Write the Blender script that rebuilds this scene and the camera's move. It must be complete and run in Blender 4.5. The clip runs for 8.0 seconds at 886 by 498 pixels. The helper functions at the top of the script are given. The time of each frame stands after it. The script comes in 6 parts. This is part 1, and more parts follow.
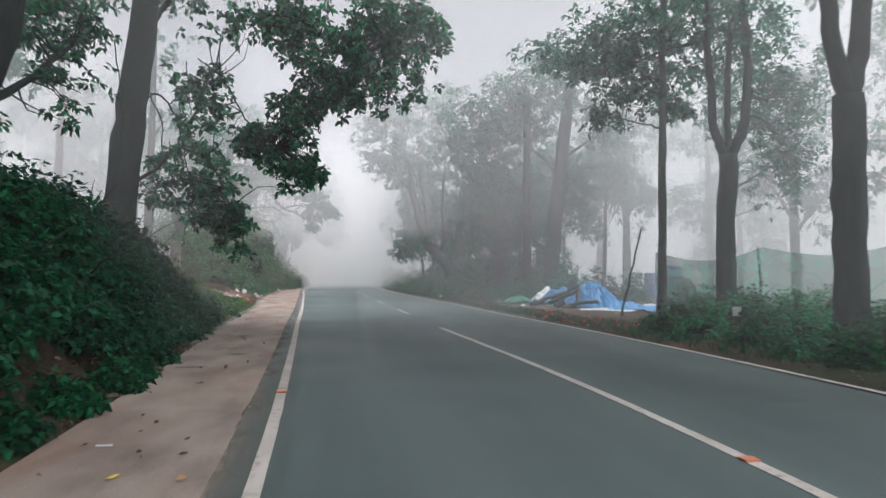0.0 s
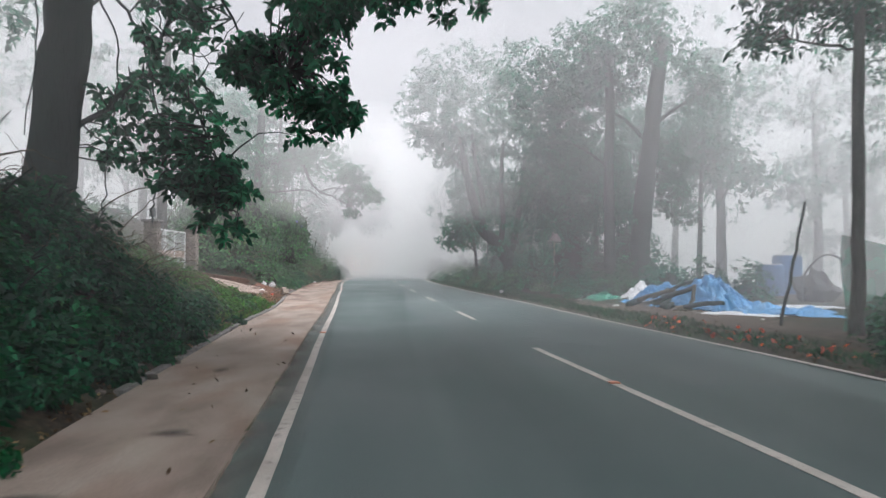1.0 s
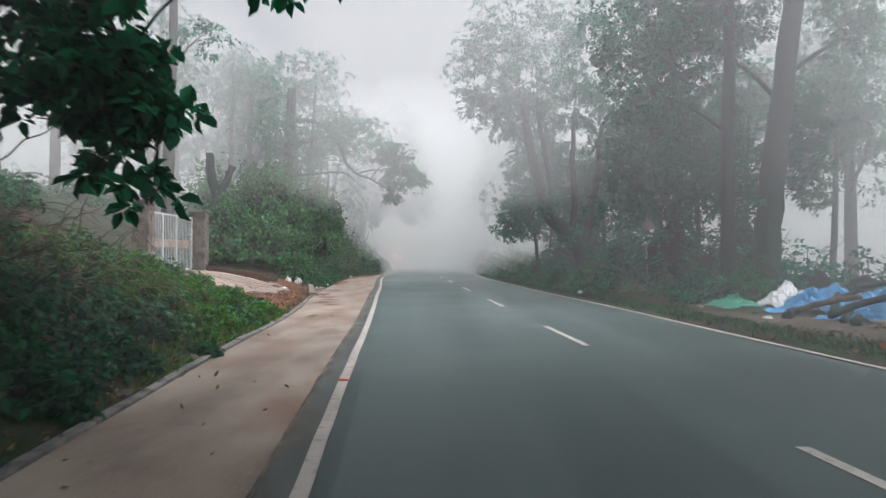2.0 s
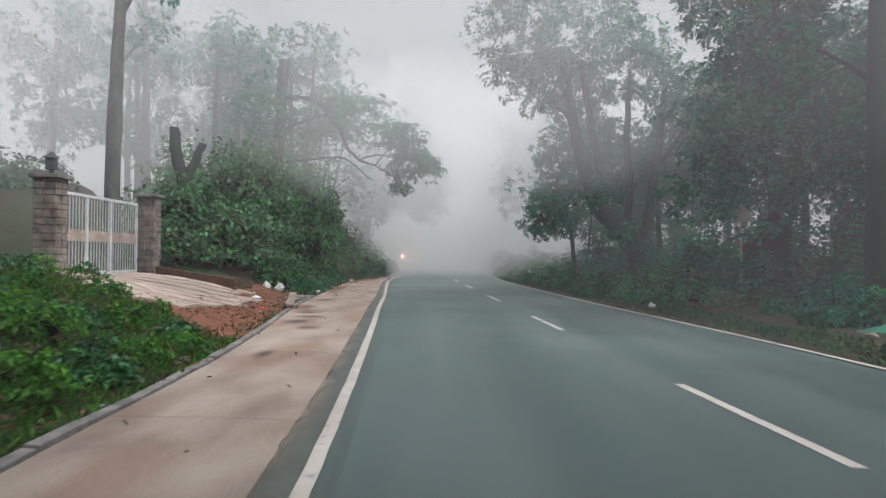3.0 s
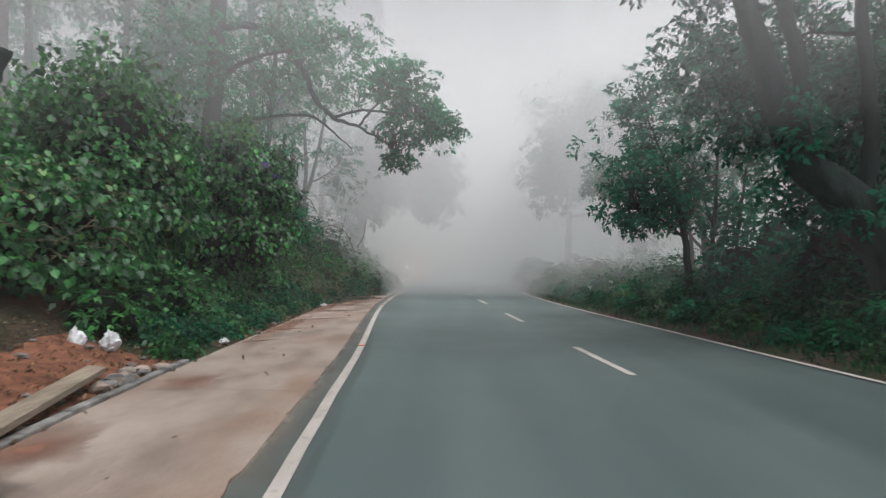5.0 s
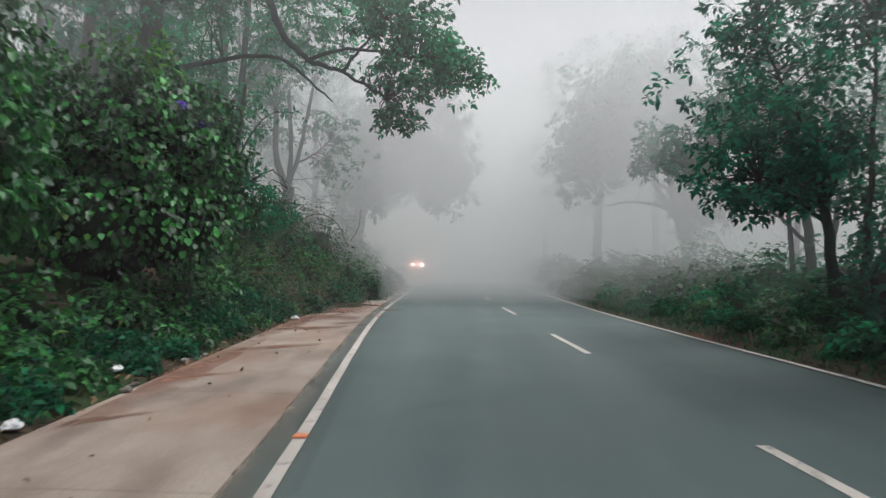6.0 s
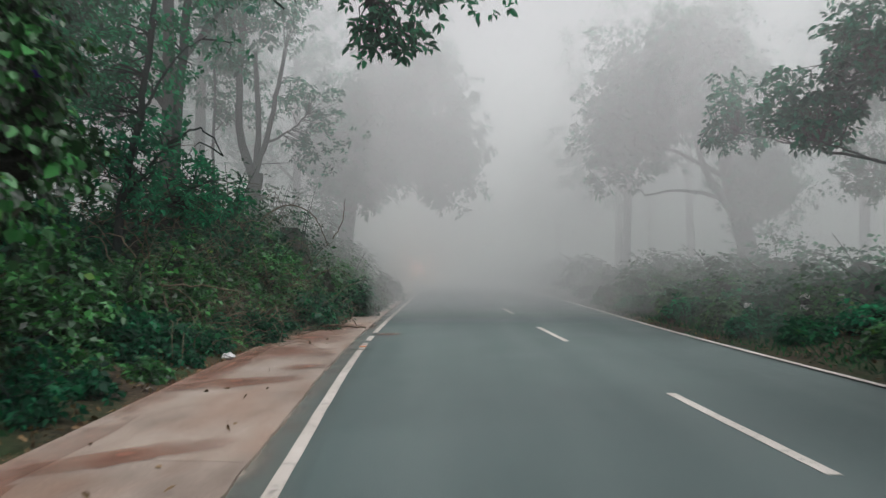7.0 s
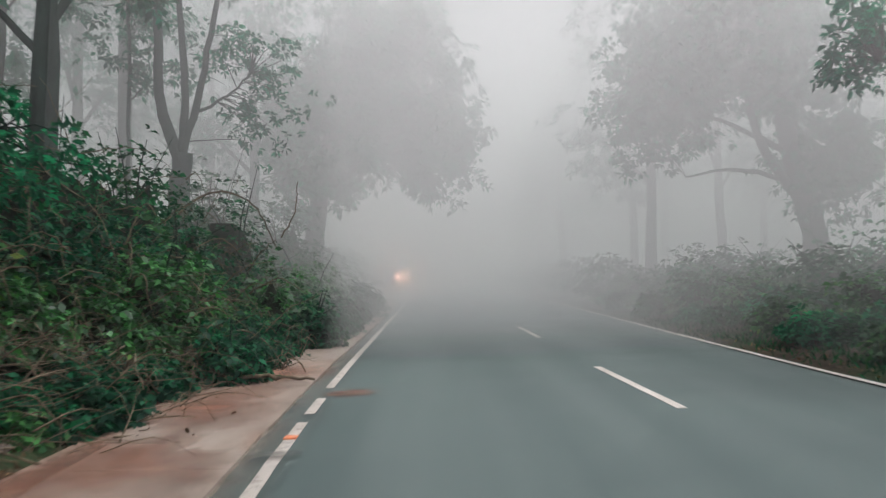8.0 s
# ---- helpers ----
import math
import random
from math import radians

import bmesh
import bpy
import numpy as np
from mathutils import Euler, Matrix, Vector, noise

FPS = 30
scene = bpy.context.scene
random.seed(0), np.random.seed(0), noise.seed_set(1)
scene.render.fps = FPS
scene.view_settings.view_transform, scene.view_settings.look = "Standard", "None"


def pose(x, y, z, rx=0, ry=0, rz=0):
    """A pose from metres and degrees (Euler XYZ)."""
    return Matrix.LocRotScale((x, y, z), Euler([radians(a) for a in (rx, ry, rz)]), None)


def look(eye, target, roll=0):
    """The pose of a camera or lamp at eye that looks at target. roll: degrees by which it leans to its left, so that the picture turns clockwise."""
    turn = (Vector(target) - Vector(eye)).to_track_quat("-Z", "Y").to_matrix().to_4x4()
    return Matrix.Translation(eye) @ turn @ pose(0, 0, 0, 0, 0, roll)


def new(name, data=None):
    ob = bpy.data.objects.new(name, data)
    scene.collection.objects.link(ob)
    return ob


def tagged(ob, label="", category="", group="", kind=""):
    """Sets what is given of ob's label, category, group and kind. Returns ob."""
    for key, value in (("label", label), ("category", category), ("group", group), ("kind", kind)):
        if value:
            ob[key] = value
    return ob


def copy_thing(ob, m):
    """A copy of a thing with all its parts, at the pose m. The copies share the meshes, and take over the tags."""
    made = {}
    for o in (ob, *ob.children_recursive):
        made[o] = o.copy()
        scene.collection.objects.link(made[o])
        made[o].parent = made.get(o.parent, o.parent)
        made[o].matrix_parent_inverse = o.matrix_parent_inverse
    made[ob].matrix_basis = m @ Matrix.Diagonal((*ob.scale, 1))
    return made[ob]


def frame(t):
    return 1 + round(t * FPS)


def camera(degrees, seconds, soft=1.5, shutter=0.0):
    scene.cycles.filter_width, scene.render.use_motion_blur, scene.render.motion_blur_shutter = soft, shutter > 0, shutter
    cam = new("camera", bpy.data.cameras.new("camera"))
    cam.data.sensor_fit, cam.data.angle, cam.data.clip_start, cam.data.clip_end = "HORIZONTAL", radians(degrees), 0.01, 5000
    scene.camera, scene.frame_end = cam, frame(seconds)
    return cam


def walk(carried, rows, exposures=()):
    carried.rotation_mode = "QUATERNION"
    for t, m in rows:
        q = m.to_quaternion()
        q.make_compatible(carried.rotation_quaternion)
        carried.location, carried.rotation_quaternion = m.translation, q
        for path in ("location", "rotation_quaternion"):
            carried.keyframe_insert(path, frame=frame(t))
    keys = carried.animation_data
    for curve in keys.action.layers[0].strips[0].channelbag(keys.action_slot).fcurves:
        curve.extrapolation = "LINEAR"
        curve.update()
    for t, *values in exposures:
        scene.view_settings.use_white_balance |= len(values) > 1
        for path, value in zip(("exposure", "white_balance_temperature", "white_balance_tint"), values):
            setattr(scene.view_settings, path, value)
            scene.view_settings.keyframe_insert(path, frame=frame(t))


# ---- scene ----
cam = camera(64.0, 8.0, soft=1.3, shutter=0.25)
PATH = [
    (0, (0.933, 2.021, 1.377), (1.197, 4.002, 1.446), -0.0),
    (0.5, (0.919, 5.168, 1.386), (1.137, 7.155, 1.451), 0.2),
    (1, (0.862, 8.324, 1.396), (1.009, 10.319, 1.438), 0.1),
    (1.5, (0.684, 11.537, 1.417), (0.763, 13.536, 1.439), 0.1),
    (1.7, (0.599, 12.814, 1.419), (0.655, 14.813, 1.438), 0.2),
    (2.8, (0.225, 19.966, 1.379), (0.239, 21.966, 1.404), 0.5),
    (3, (0.161, 21.286, 1.376), (0.171, 23.286, 1.399), 0.6),
    (3.5, (0.009, 24.643, 1.383), (0.016, 26.643, 1.413), 0.6),
    (4, (-0.127, 27.973, 1.378), (-0.115, 29.972, 1.423), 0.5),
    (4.5, (-0.249, 31.315, 1.372), (-0.243, 33.315, 1.424), 0.3),
    (4.7, (-0.286, 32.638, 1.368), (-0.286, 34.637, 1.423), 0.2),
    (5.8, (-0.473, 39.953, 1.438), (-0.496, 41.952, 1.48), 0.1),
    (6, (-0.541, 41.273, 1.442), (-0.571, 43.273, 1.485), 0.2),
    (6.5, (-0.787, 44.579, 1.455), (-0.818, 46.578, 1.497), 0.2),
    (7, (-0.993, 47.865, 1.455), (-1.016, 49.864, 1.508), -0.4),
    (7.3, (-1.077, 49.844, 1.464), (-1.1, 51.843, 1.521), -0.4),
    (7.5, (-1.119, 51.161, 1.471), (-1.129, 53.16, 1.532), -1.2),
    (8, (-1.228, 54.407, 1.479), (-1.214, 56.406, 1.547), -1.8),
]
walk(cam, [(t, look(eye, target, roll)) for t, eye, target, roll in PATH], [(0, 1.58, 6150, 3), (0.5, 1.76, 6150, 3), (1, 1.66, 6150, 3), (1.5, 1.56, 6150, 2), (3, 1.27, 6200, 0), (4.7, 1.22, 6300, 1), (5.8, 1.22, 6250, 0), (6.5, 1.08, 6250, -1), (7, 1.05, 6300, 0), (8, 1.24, 6350, 2)])

# ---- sky, sun and fog light ----
scene.cycles.volume_bounces = 2
sky_world = bpy.data.worlds.new("overcast_sky")
scene.world = sky_world
sky_world.use_nodes = True
wnt = sky_world.node_tree
sky_tex = wnt.nodes.new("ShaderNodeTexSky")
sky_tex.sky_type, sky_tex.sun_disc = "NISHITA", False
sky_tex.sun_elevation, sky_tex.sun_rotation = radians(66), radians(110)
sky_tex.air_density, sky_tex.dust_density = 1.0, 4.0
cloud = wnt.nodes.new("ShaderNodeHueSaturation")
cloud.inputs["Saturation"].default_value = 0.12
wnt.links.new(sky_tex.outputs["Color"], cloud.inputs["Color"])
haze = wnt.nodes.new("ShaderNodeMix")
haze.data_type, haze.blend_type = "RGBA", "MULTIPLY"
haze.inputs[0].default_value = 1.0
haze.inputs[7].default_value = (1.0, 0.93, 0.98, 1)
wnt.links.new(cloud.outputs["Color"], haze.inputs[6])
wnt.links.new(haze.outputs[2], wnt.nodes["Background"].inputs["Color"])
wnt.nodes["Background"].inputs["Strength"].default_value = 0.06

sun_data = bpy.data.lights.new("sun", "SUN")
sun_data.energy, sun_data.angle, sun_data.color = 2.1, radians(60), (1.0, 0.92, 0.945)
sun = new("sun", sun_data)
sun.matrix_world = look((25, 10, 60), (0, 20, 0))


# ---- materials ----
def material(name, rough=0.8, spec=0.3):
    m = bpy.data.materials.new(name)
    m.use_nodes = True
    b = m.node_tree.nodes["Principled BSDF"]
    b.inputs["Roughness"].default_value = rough
    b.inputs["Specular IOR Level"].default_value = spec
    return m, m.node_tree, b


def node(nt, kind, **inputs):
    n = nt.nodes.new(kind)
    for key, value in inputs.items():
        n.inputs[key.replace("_", " ")].default_value = value
    return n


def noise_at(nt, scale, detail=4.0, coord="Object", stretch=None):
    tc = nt.nodes.new("ShaderNodeTexCoord")
    tex = node(nt, "ShaderNodeTexNoise", Scale=scale, Detail=detail)
    if stretch:
        mp = node(nt, "ShaderNodeMapping", Scale=stretch)
        nt.links.new(tc.outputs[coord], mp.inputs["Vector"])
        nt.links.new(mp.outputs["Vector"], tex.inputs["Vector"])
    else:
        nt.links.new(tc.outputs[coord], tex.inputs["Vector"])
    return tex.outputs["Fac"]


def ramp(nt, fac, stops):
    r = nt.nodes.new("ShaderNodeValToRGB")
    els = r.color_ramp.elements
    while len(els) < len(stops):
        els.new(0.5)
    for e, (p, c) in zip(els, stops):
        e.position, e.color = p, (*c, 1)
    nt.links.new(fac, r.inputs["Fac"])
    return r.outputs["Color"]


def mix(nt, fac, a, b, mode="MIX"):
    n = nt.nodes.new("ShaderNodeMix")
    n.data_type, n.blend_type = "RGBA", mode
    for sock, v in ((n.inputs[0], fac), (n.inputs[6], a), (n.inputs[7], b)):
        if hasattr(v, "links"):
            nt.links.new(v, sock)
        else:
            sock.default_value = v if isinstance(v, float) else (*v, 1)
    return n.outputs[2]


def bump(nt, b, height, strength, distance):
    n = node(nt, "ShaderNodeBump", Strength=strength, Distance=distance)
    nt.links.new(height, n.inputs["Height"])
    nt.links.new(n.outputs["Normal"], b.inputs["Normal"])


def surface(name, dark, light, scale, rough=0.85, spec=0.25, fine=30.0, relief=0.4, depth=0.01, coarse=0.6, stretch=None):
    """A stained, grainy surface: colour by two noises, relief by the fine one."""
    m, nt, b = material(name, rough, spec)
    big = noise_at(nt, coarse, 5, stretch=stretch)
    mid = noise_at(nt, scale, 6, stretch=stretch)
    small = noise_at(nt, fine, 3, stretch=stretch)
    base = ramp(nt, mid, [(0.3, dark), (0.7, light)])
    tone = ramp(nt, big, [(0.3, (0.72, 0.72, 0.72)), (0.7, (1.12, 1.12, 1.12))])
    base = mix(nt, 1.0, base, tone, "MULTIPLY")
    grain = ramp(nt, small, [(0.3, (0.8, 0.8, 0.8)), (0.7, (1.12, 1.12, 1.12))])
    base = mix(nt, 1.0, base, grain, "MULTIPLY")
    nt.links.new(base, b.inputs["Base Color"])
    bump(nt, b, small, relief, depth)
    return m


def leaf_material(name, dark, light, gloss=0.45, through_light=0.25, yellow=None, sheen=0.06):
    m, nt, b = material(name, gloss, sheen)
    geo = nt.nodes.new("ShaderNodeNewGeometry")
    low = tuple(0.8 * a + 0.2 * b for a, b in zip(dark, light))
    high = tuple(1.3 * v for v in light)
    stops = [(0.0, dark), (0.5, low), (0.8, light), (0.975, high)] + ([(1.0, yellow)] if yellow else [])
    col = ramp(nt, geo.outputs["Random Per Island"], stops)
    patch = ramp(nt, noise_at(nt, 0.9, 3), [(0.32, (0.55, 0.6, 0.62)), (0.68, (1.25, 1.25, 1.1))])
    col = mix(nt, 1.0, col, patch, "MULTIPLY")
    nt.links.new(col, b.inputs["Base Color"])
    tr = nt.nodes.new("ShaderNodeBsdfTranslucent")
    nt.links.new(mix(nt, 1.0, col, (1.5, 1.8, 1.4), "MULTIPLY"), tr.inputs["Color"])
    ms = nt.nodes.new("ShaderNodeMixShader")
    ms.inputs[0].default_value = through_light
    nt.links.new(b.outputs[0], ms.inputs[1])
    nt.links.new(tr.outputs[0], ms.inputs[2])
    nt.links.new(ms.outputs[0], nt.nodes["Material Output"].inputs["Surface"])
    return m


def asphalt_material():
    m, nt, b = material("asphalt", 0.62, 0.28)
    worn = noise_at(nt, 0.9, 4, stretch=(1.0, 0.05, 1.0))
    patch = noise_at(nt, 0.35, 4)
    grit = noise_at(nt, 90, 2)
    col = ramp(nt, worn, [(0.35, (0.06, 0.085, 0.082)), (0.65, (0.091, 0.118, 0.114))])
    col = mix(nt, 1.0, col, ramp(nt, patch, [(0.3, (0.82, 0.84, 0.85)), (0.7, (1.12, 1.1, 1.1))]), "MULTIPLY")
    col = mix(nt, 1.0, col, ramp(nt, grit, [(0.35, (0.7, 0.7, 0.7)), (0.65, (1.25, 1.25, 1.25))]), "MULTIPLY")
    nt.links.new(col, b.inputs["Base Color"])
    nt.links.new(ramp(nt, patch, [(0.3, (0.5, 0.5, 0.5)), (0.7, (0.72, 0.72, 0.72))]), b.inputs["Roughness"])
    bump(nt, b, grit, 0.35, 0.006)
    return m


def paint_material():
    m, nt, b = material("road_paint", 0.7, 0.3)
    wear = noise_at(nt, 9, 6)
    col = ramp(nt, wear, [(0.28, (0.2, 0.19, 0.18)), (0.44, (0.52, 0.48, 0.445))])
    col = mix(nt, 1.0, col, ramp(nt, noise_at(nt, 1.1, 3), [(0.3, (0.8, 0.78, 0.76)), (0.7, (1.05, 1.05, 1.05))]), "MULTIPLY")
    nt.links.new(col, b.inputs["Base Color"])
    bump(nt, b, wear, 0.2, 0.003)
    return m


def concrete_material():
    m, nt, b = material("concrete", 0.88, 0.2)
    stain = noise_at(nt, 1.5, 9, stretch=(1, 0.4, 1))
    mud = noise_at(nt, 0.8, 7, stretch=(1, 0.4, 1))
    grit = noise_at(nt, 55, 3)
    col = ramp(nt, stain, [(0.33, (0.17, 0.134, 0.112)), (0.5, (0.25, 0.203, 0.172)), (0.66, (0.3, 0.252, 0.217))])
    col = mix(nt, ramp(nt, mud, [(0.5, (0, 0, 0)), (0.64, (0.6, 0.6, 0.6))]), col, (0.2, 0.125, 0.09))
    col = mix(nt, 1.0, col, ramp(nt, grit, [(0.3, (0.82, 0.82, 0.82)), (0.7, (1.1, 1.1, 1.1))]), "MULTIPLY")
    oi = nt.nodes.new("ShaderNodeObjectInfo")
    col = mix(nt, 1.0, col, ramp(nt, oi.outputs["Random"], [(0.0, (0.96, 0.96, 0.96)), (1.0, (1.04, 1.03, 1.02))]), "MULTIPLY")
    nt.links.new(col, b.inputs["Base Color"])
    bump(nt, b, grit, 0.3, 0.006)
    return m


def ground_material():
    """Leaf litter and earth: brown with moss and red laterite patches."""
    m, nt, b = material("earth_and_litter", 0.95, 0.1)
    big = noise_at(nt, 0.5, 6)
    red = noise_at(nt, 0.21, 4)
    fine = noise_at(nt, 14, 5)
    col = ramp(nt, fine, [(0.3, (0.012, 0.011, 0.008)), (0.5, (0.032, 0.025, 0.017)), (0.72, (0.08, 0.057, 0.038))])
    col = mix(nt, ramp(nt, big, [(0.45, (0, 0, 0)), (0.62, (0.8, 0.8, 0.8))]), col, (0.018, 0.04, 0.014))
    col = mix(nt, ramp(nt, red, [(0.56, (0, 0, 0)), (0.7, (0.7, 0.7, 0.7))]), col, (0.13, 0.052, 0.03))
    nt.links.new(col, b.inputs["Base Color"])
    bump(nt, b, fine, 0.8, 0.05)
    return m


ASPHALT, PAINT, CONCRETE, EARTH = asphalt_material(), paint_material(), concrete_material(), ground_material()
GREY_SOIL = surface("grey_brown_soil", (0.045, 0.034, 0.026), (0.13, 0.1, 0.078), 4, 0.95, 0.1, 40, 0.8, 0.02)
RED_SOIL = surface("red_soil", (0.08, 0.034, 0.022), (0.22, 0.098, 0.06), 5, 0.95, 0.1, 40, 0.7, 0.02)


def mud_film(name, dark, light):
    """Dried mud: opaque in the middle, breaking up into specks at its rim."""
    m, nt, b = material(name, 0.8, 0.25)
    tc = nt.nodes.new("ShaderNodeTexCoord")
    off = nt.nodes.new("ShaderNodeVectorMath")
    off.operation = "DISTANCE"
    off.inputs[1].default_value = (0.5, 0.5, 0.0)
    level = nt.nodes.new("ShaderNodeVectorMath")
    level.operation = "MULTIPLY"
    level.inputs[1].default_value = (1, 1, 0)
    nt.links.new(tc.outputs["Generated"], level.inputs[0])
    nt.links.new(level.outputs["Vector"], off.inputs[0])
    grain = noise_at(nt, 2.2, 5)
    add = node(nt, "ShaderNodeMath")
    add.operation = "MULTIPLY_ADD"
    nt.links.new(grain, add.inputs[0])
    add.inputs[1].default_value = -0.5
    nt.links.new(off.outputs["Value"], add.inputs[2])
    rim = nt.nodes.new("ShaderNodeMath")
    rim.inputs[1].default_value = 0.35
    nt.links.new(add.outputs[0], rim.inputs[0])
    cover = ramp(nt, rim.outputs[0], [(0.05, (0.78, 0.78, 0.78)), (0.52, (0, 0, 0))])
    nt.links.new(ramp(nt, noise_at(nt, 3, 5), [(0.3, dark), (0.7, light)]), b.inputs["Base Color"])
    tp = nt.nodes.new("ShaderNodeBsdfTransparent")
    ms = nt.nodes.new("ShaderNodeMixShader")
    nt.links.new(cover, ms.inputs[0])
    nt.links.new(tp.outputs[0], ms.inputs[1])
    nt.links.new(b.outputs[0], ms.inputs[2])
    nt.links.new(ms.outputs[0], nt.nodes["Material Output"].inputs["Surface"])
    return m


MUD_FILM = mud_film("red_mud_film", (0.13, 0.055, 0.036), (0.27, 0.135, 0.09))
DAMP_FILM = mud_film("damp_dirt_film", (0.04, 0.036, 0.033), (0.09, 0.08, 0.072))
BARK = surface("grey_brown_bark", (0.007, 0.014, 0.012), (0.022, 0.04, 0.034), 6, 0.95, 0.1, 24, 0.9, 0.03, stretch=(1, 1, 0.25))
PALE_BARK = surface("pale_bark", (0.035, 0.036, 0.034), (0.11, 0.11, 0.1), 5, 0.9, 0.15, 20, 0.6, 0.02, stretch=(1, 1, 0.3))
DEAD_WOOD = surface("dead_wood", (0.055, 0.042, 0.028), (0.21, 0.165, 0.115), 8, 0.9, 0.15, 30, 0.6, 0.01)
PLANK = surface("weathered_plank", (0.14, 0.11, 0.08), (0.32, 0.27, 0.21), 6, 0.85, 0.2, 40, 0.5, 0.006, stretch=(1, 0.15, 1))
STONE = surface("rough_stone", (0.12, 0.1, 0.09), (0.3, 0.26, 0.23), 4, 0.92, 0.15, 18, 0.8, 0.03)
DARK_STONE = surface("grimy_stone", (0.05, 0.043, 0.037), (0.16, 0.135, 0.115), 4, 0.92, 0.15, 18, 0.8, 0.03)
KERB = surface("kerb_concrete", (0.09, 0.088, 0.085), (0.24, 0.23, 0.22), 4, 0.9, 0.15, 35, 0.6, 0.01)
SLAB = surface("pinkish_slab", (0.24, 0.18, 0.15), (0.42, 0.34, 0.29), 2.5, 0.9, 0.15, 28, 0.5, 0.01)
BRICK = surface("brick_red", (0.08, 0.045, 0.032), (0.17, 0.09, 0.062), 5, 0.92, 0.12, 26, 0.6, 0.012)
GATE_PAINT = surface("pale_grey_gate_paint", (0.5, 0.53, 0.54), (0.68, 0.7, 0.7), 3, 0.5, 0.4, 30, 0.15, 0.003)
RUST = surface("rusty_sheet", (0.3, 0.22, 0.18), (0.5, 0.42, 0.37), 3, 0.75, 0.3, 20, 0.3, 0.005)
BLUE_TARP = surface("blue_tarpaulin", (0.03, 0.2, 0.46), (0.11, 0.4, 0.74), 3, 0.42, 0.5, 12, 0.5, 0.03)
WHITE_SHEET = surface("white_plastic_sheet", (0.5, 0.5, 0.52), (0.78, 0.78, 0.8), 4, 0.45, 0.5, 10, 0.4, 0.02)
BLUE_TANK = surface("blue_plastic_tank", (0.015, 0.14, 0.36), (0.035, 0.2, 0.48), 2, 0.5, 0.4, 16, 0.2, 0.01)
DARK_METAL = surface("dark_metal", (0.04, 0.045, 0.05), (0.1, 0.105, 0.11), 4, 0.6, 0.4, 25, 0.3, 0.005)
SIGN_BACK = surface("dull_sign_metal", (0.28, 0.27, 0.26), (0.45, 0.43, 0.41), 3, 0.6, 0.4, 20, 0.2, 0.004)
WHITE_PAINT = surface("chalky_white_paint", (0.5, 0.5, 0.48), (0.78, 0.78, 0.75), 6, 0.85, 0.2, 30, 0.3, 0.004)
BLACK_PAINT = surface("faded_black_paint", (0.02, 0.02, 0.022), (0.06, 0.06, 0.062), 6, 0.8, 0.2, 30, 0.3, 0.004)
RED_PLASTIC = surface("red_plastic", (0.45, 0.05, 0.03), (0.7, 0.1, 0.06), 8, 0.5, 0.4, 20, 0.2, 0.004)
YELLOW_PLASTIC = surface("yellow_plastic", (0.55, 0.4, 0.05), (0.75, 0.58, 0.12), 8, 0.5, 0.4, 20, 0.2, 0.004)
STUD = surface("orange_reflector", (0.5, 0.12, 0.05), (0.75, 0.25, 0.1), 12, 0.35, 0.5, 30, 0.2, 0.002)
CAR_PAINT = surface("silver_car_paint", (0.25, 0.26, 0.27), (0.35, 0.36, 0.37), 1, 0.35, 0.5, 20, 0.05, 0.001)
GLASS_DARK = surface("dark_glass", (0.02, 0.025, 0.03), (0.04, 0.045, 0.05), 1, 0.1, 0.5, 5, 0.0, 0.001)

BROAD_LEAF = leaf_material("broad_dark_leaf", (0.005, 0.052, 0.03), (0.02, 0.165, 0.09), 0.5, 0.6, None, 0.15)
CANOPY_LEAF = leaf_material("canopy_leaf", (0.004, 0.06, 0.043), (0.013, 0.15, 0.1), 0.6, 0.45)
VINE_LEAF = leaf_material("vine_leaf", (0.006, 0.042, 0.013), (0.045, 0.17, 0.045), 0.38, 0.2, (0.14, 0.2, 0.04), 0.3)
DARK_LEAF = leaf_material("dark_shrub_leaf", (0.002, 0.026, 0.015), (0.01, 0.095, 0.046), 0.5, 0.3, (0.04, 0.1, 0.02), 0.12)
BUSH_LEAF = leaf_material("bush_leaf", (0.003, 0.034, 0.017), (0.012, 0.105, 0.042), 0.55, 0.25, (0.05, 0.11, 0.02))
# Darker version of the vine leaf: shade on the near thicket put into its colour.
SHADED_VINE_LEAF = leaf_material("shaded_vine_leaf", (0.002, 0.014, 0.004), (0.03, 0.15, 0.032), 0.36, 0.12, (0.09, 0.17, 0.03), 0.28)
# Near black: stands in for the deep shade inside bushes and vine mounds.
CORE_SHADE = surface("painted_core_shade", (0.003, 0.005, 0.003), (0.012, 0.016, 0.01), 9, 0.95, 0.05, 30, 0.9, 0.05)
WEED_LEAF = leaf_material("weed_leaf", (0.02, 0.07, 0.012), (0.075, 0.18, 0.03), 0.55, 0.3, (0.2, 0.2, 0.06))
GRASS_BLADE = leaf_material("grass_blade", (0.03, 0.085, 0.012), (0.09, 0.18, 0.03), 0.6, 0.3, (0.26, 0.2, 0.08))
DRY_LEAF = leaf_material("dry_leaf", (0.06, 0.038, 0.024), (0.2, 0.13, 0.08), 0.8, 0.15, (0.32, 0.22, 0.12))
PETAL = leaf_material("red_petal", (0.5, 0.04, 0.02), (0.75, 0.12, 0.05), 0.6, 0.3)
VIOLET = leaf_material("violet_petal", (0.12, 0.06, 0.5), (0.22, 0.12, 0.7), 0.6, 0.3)


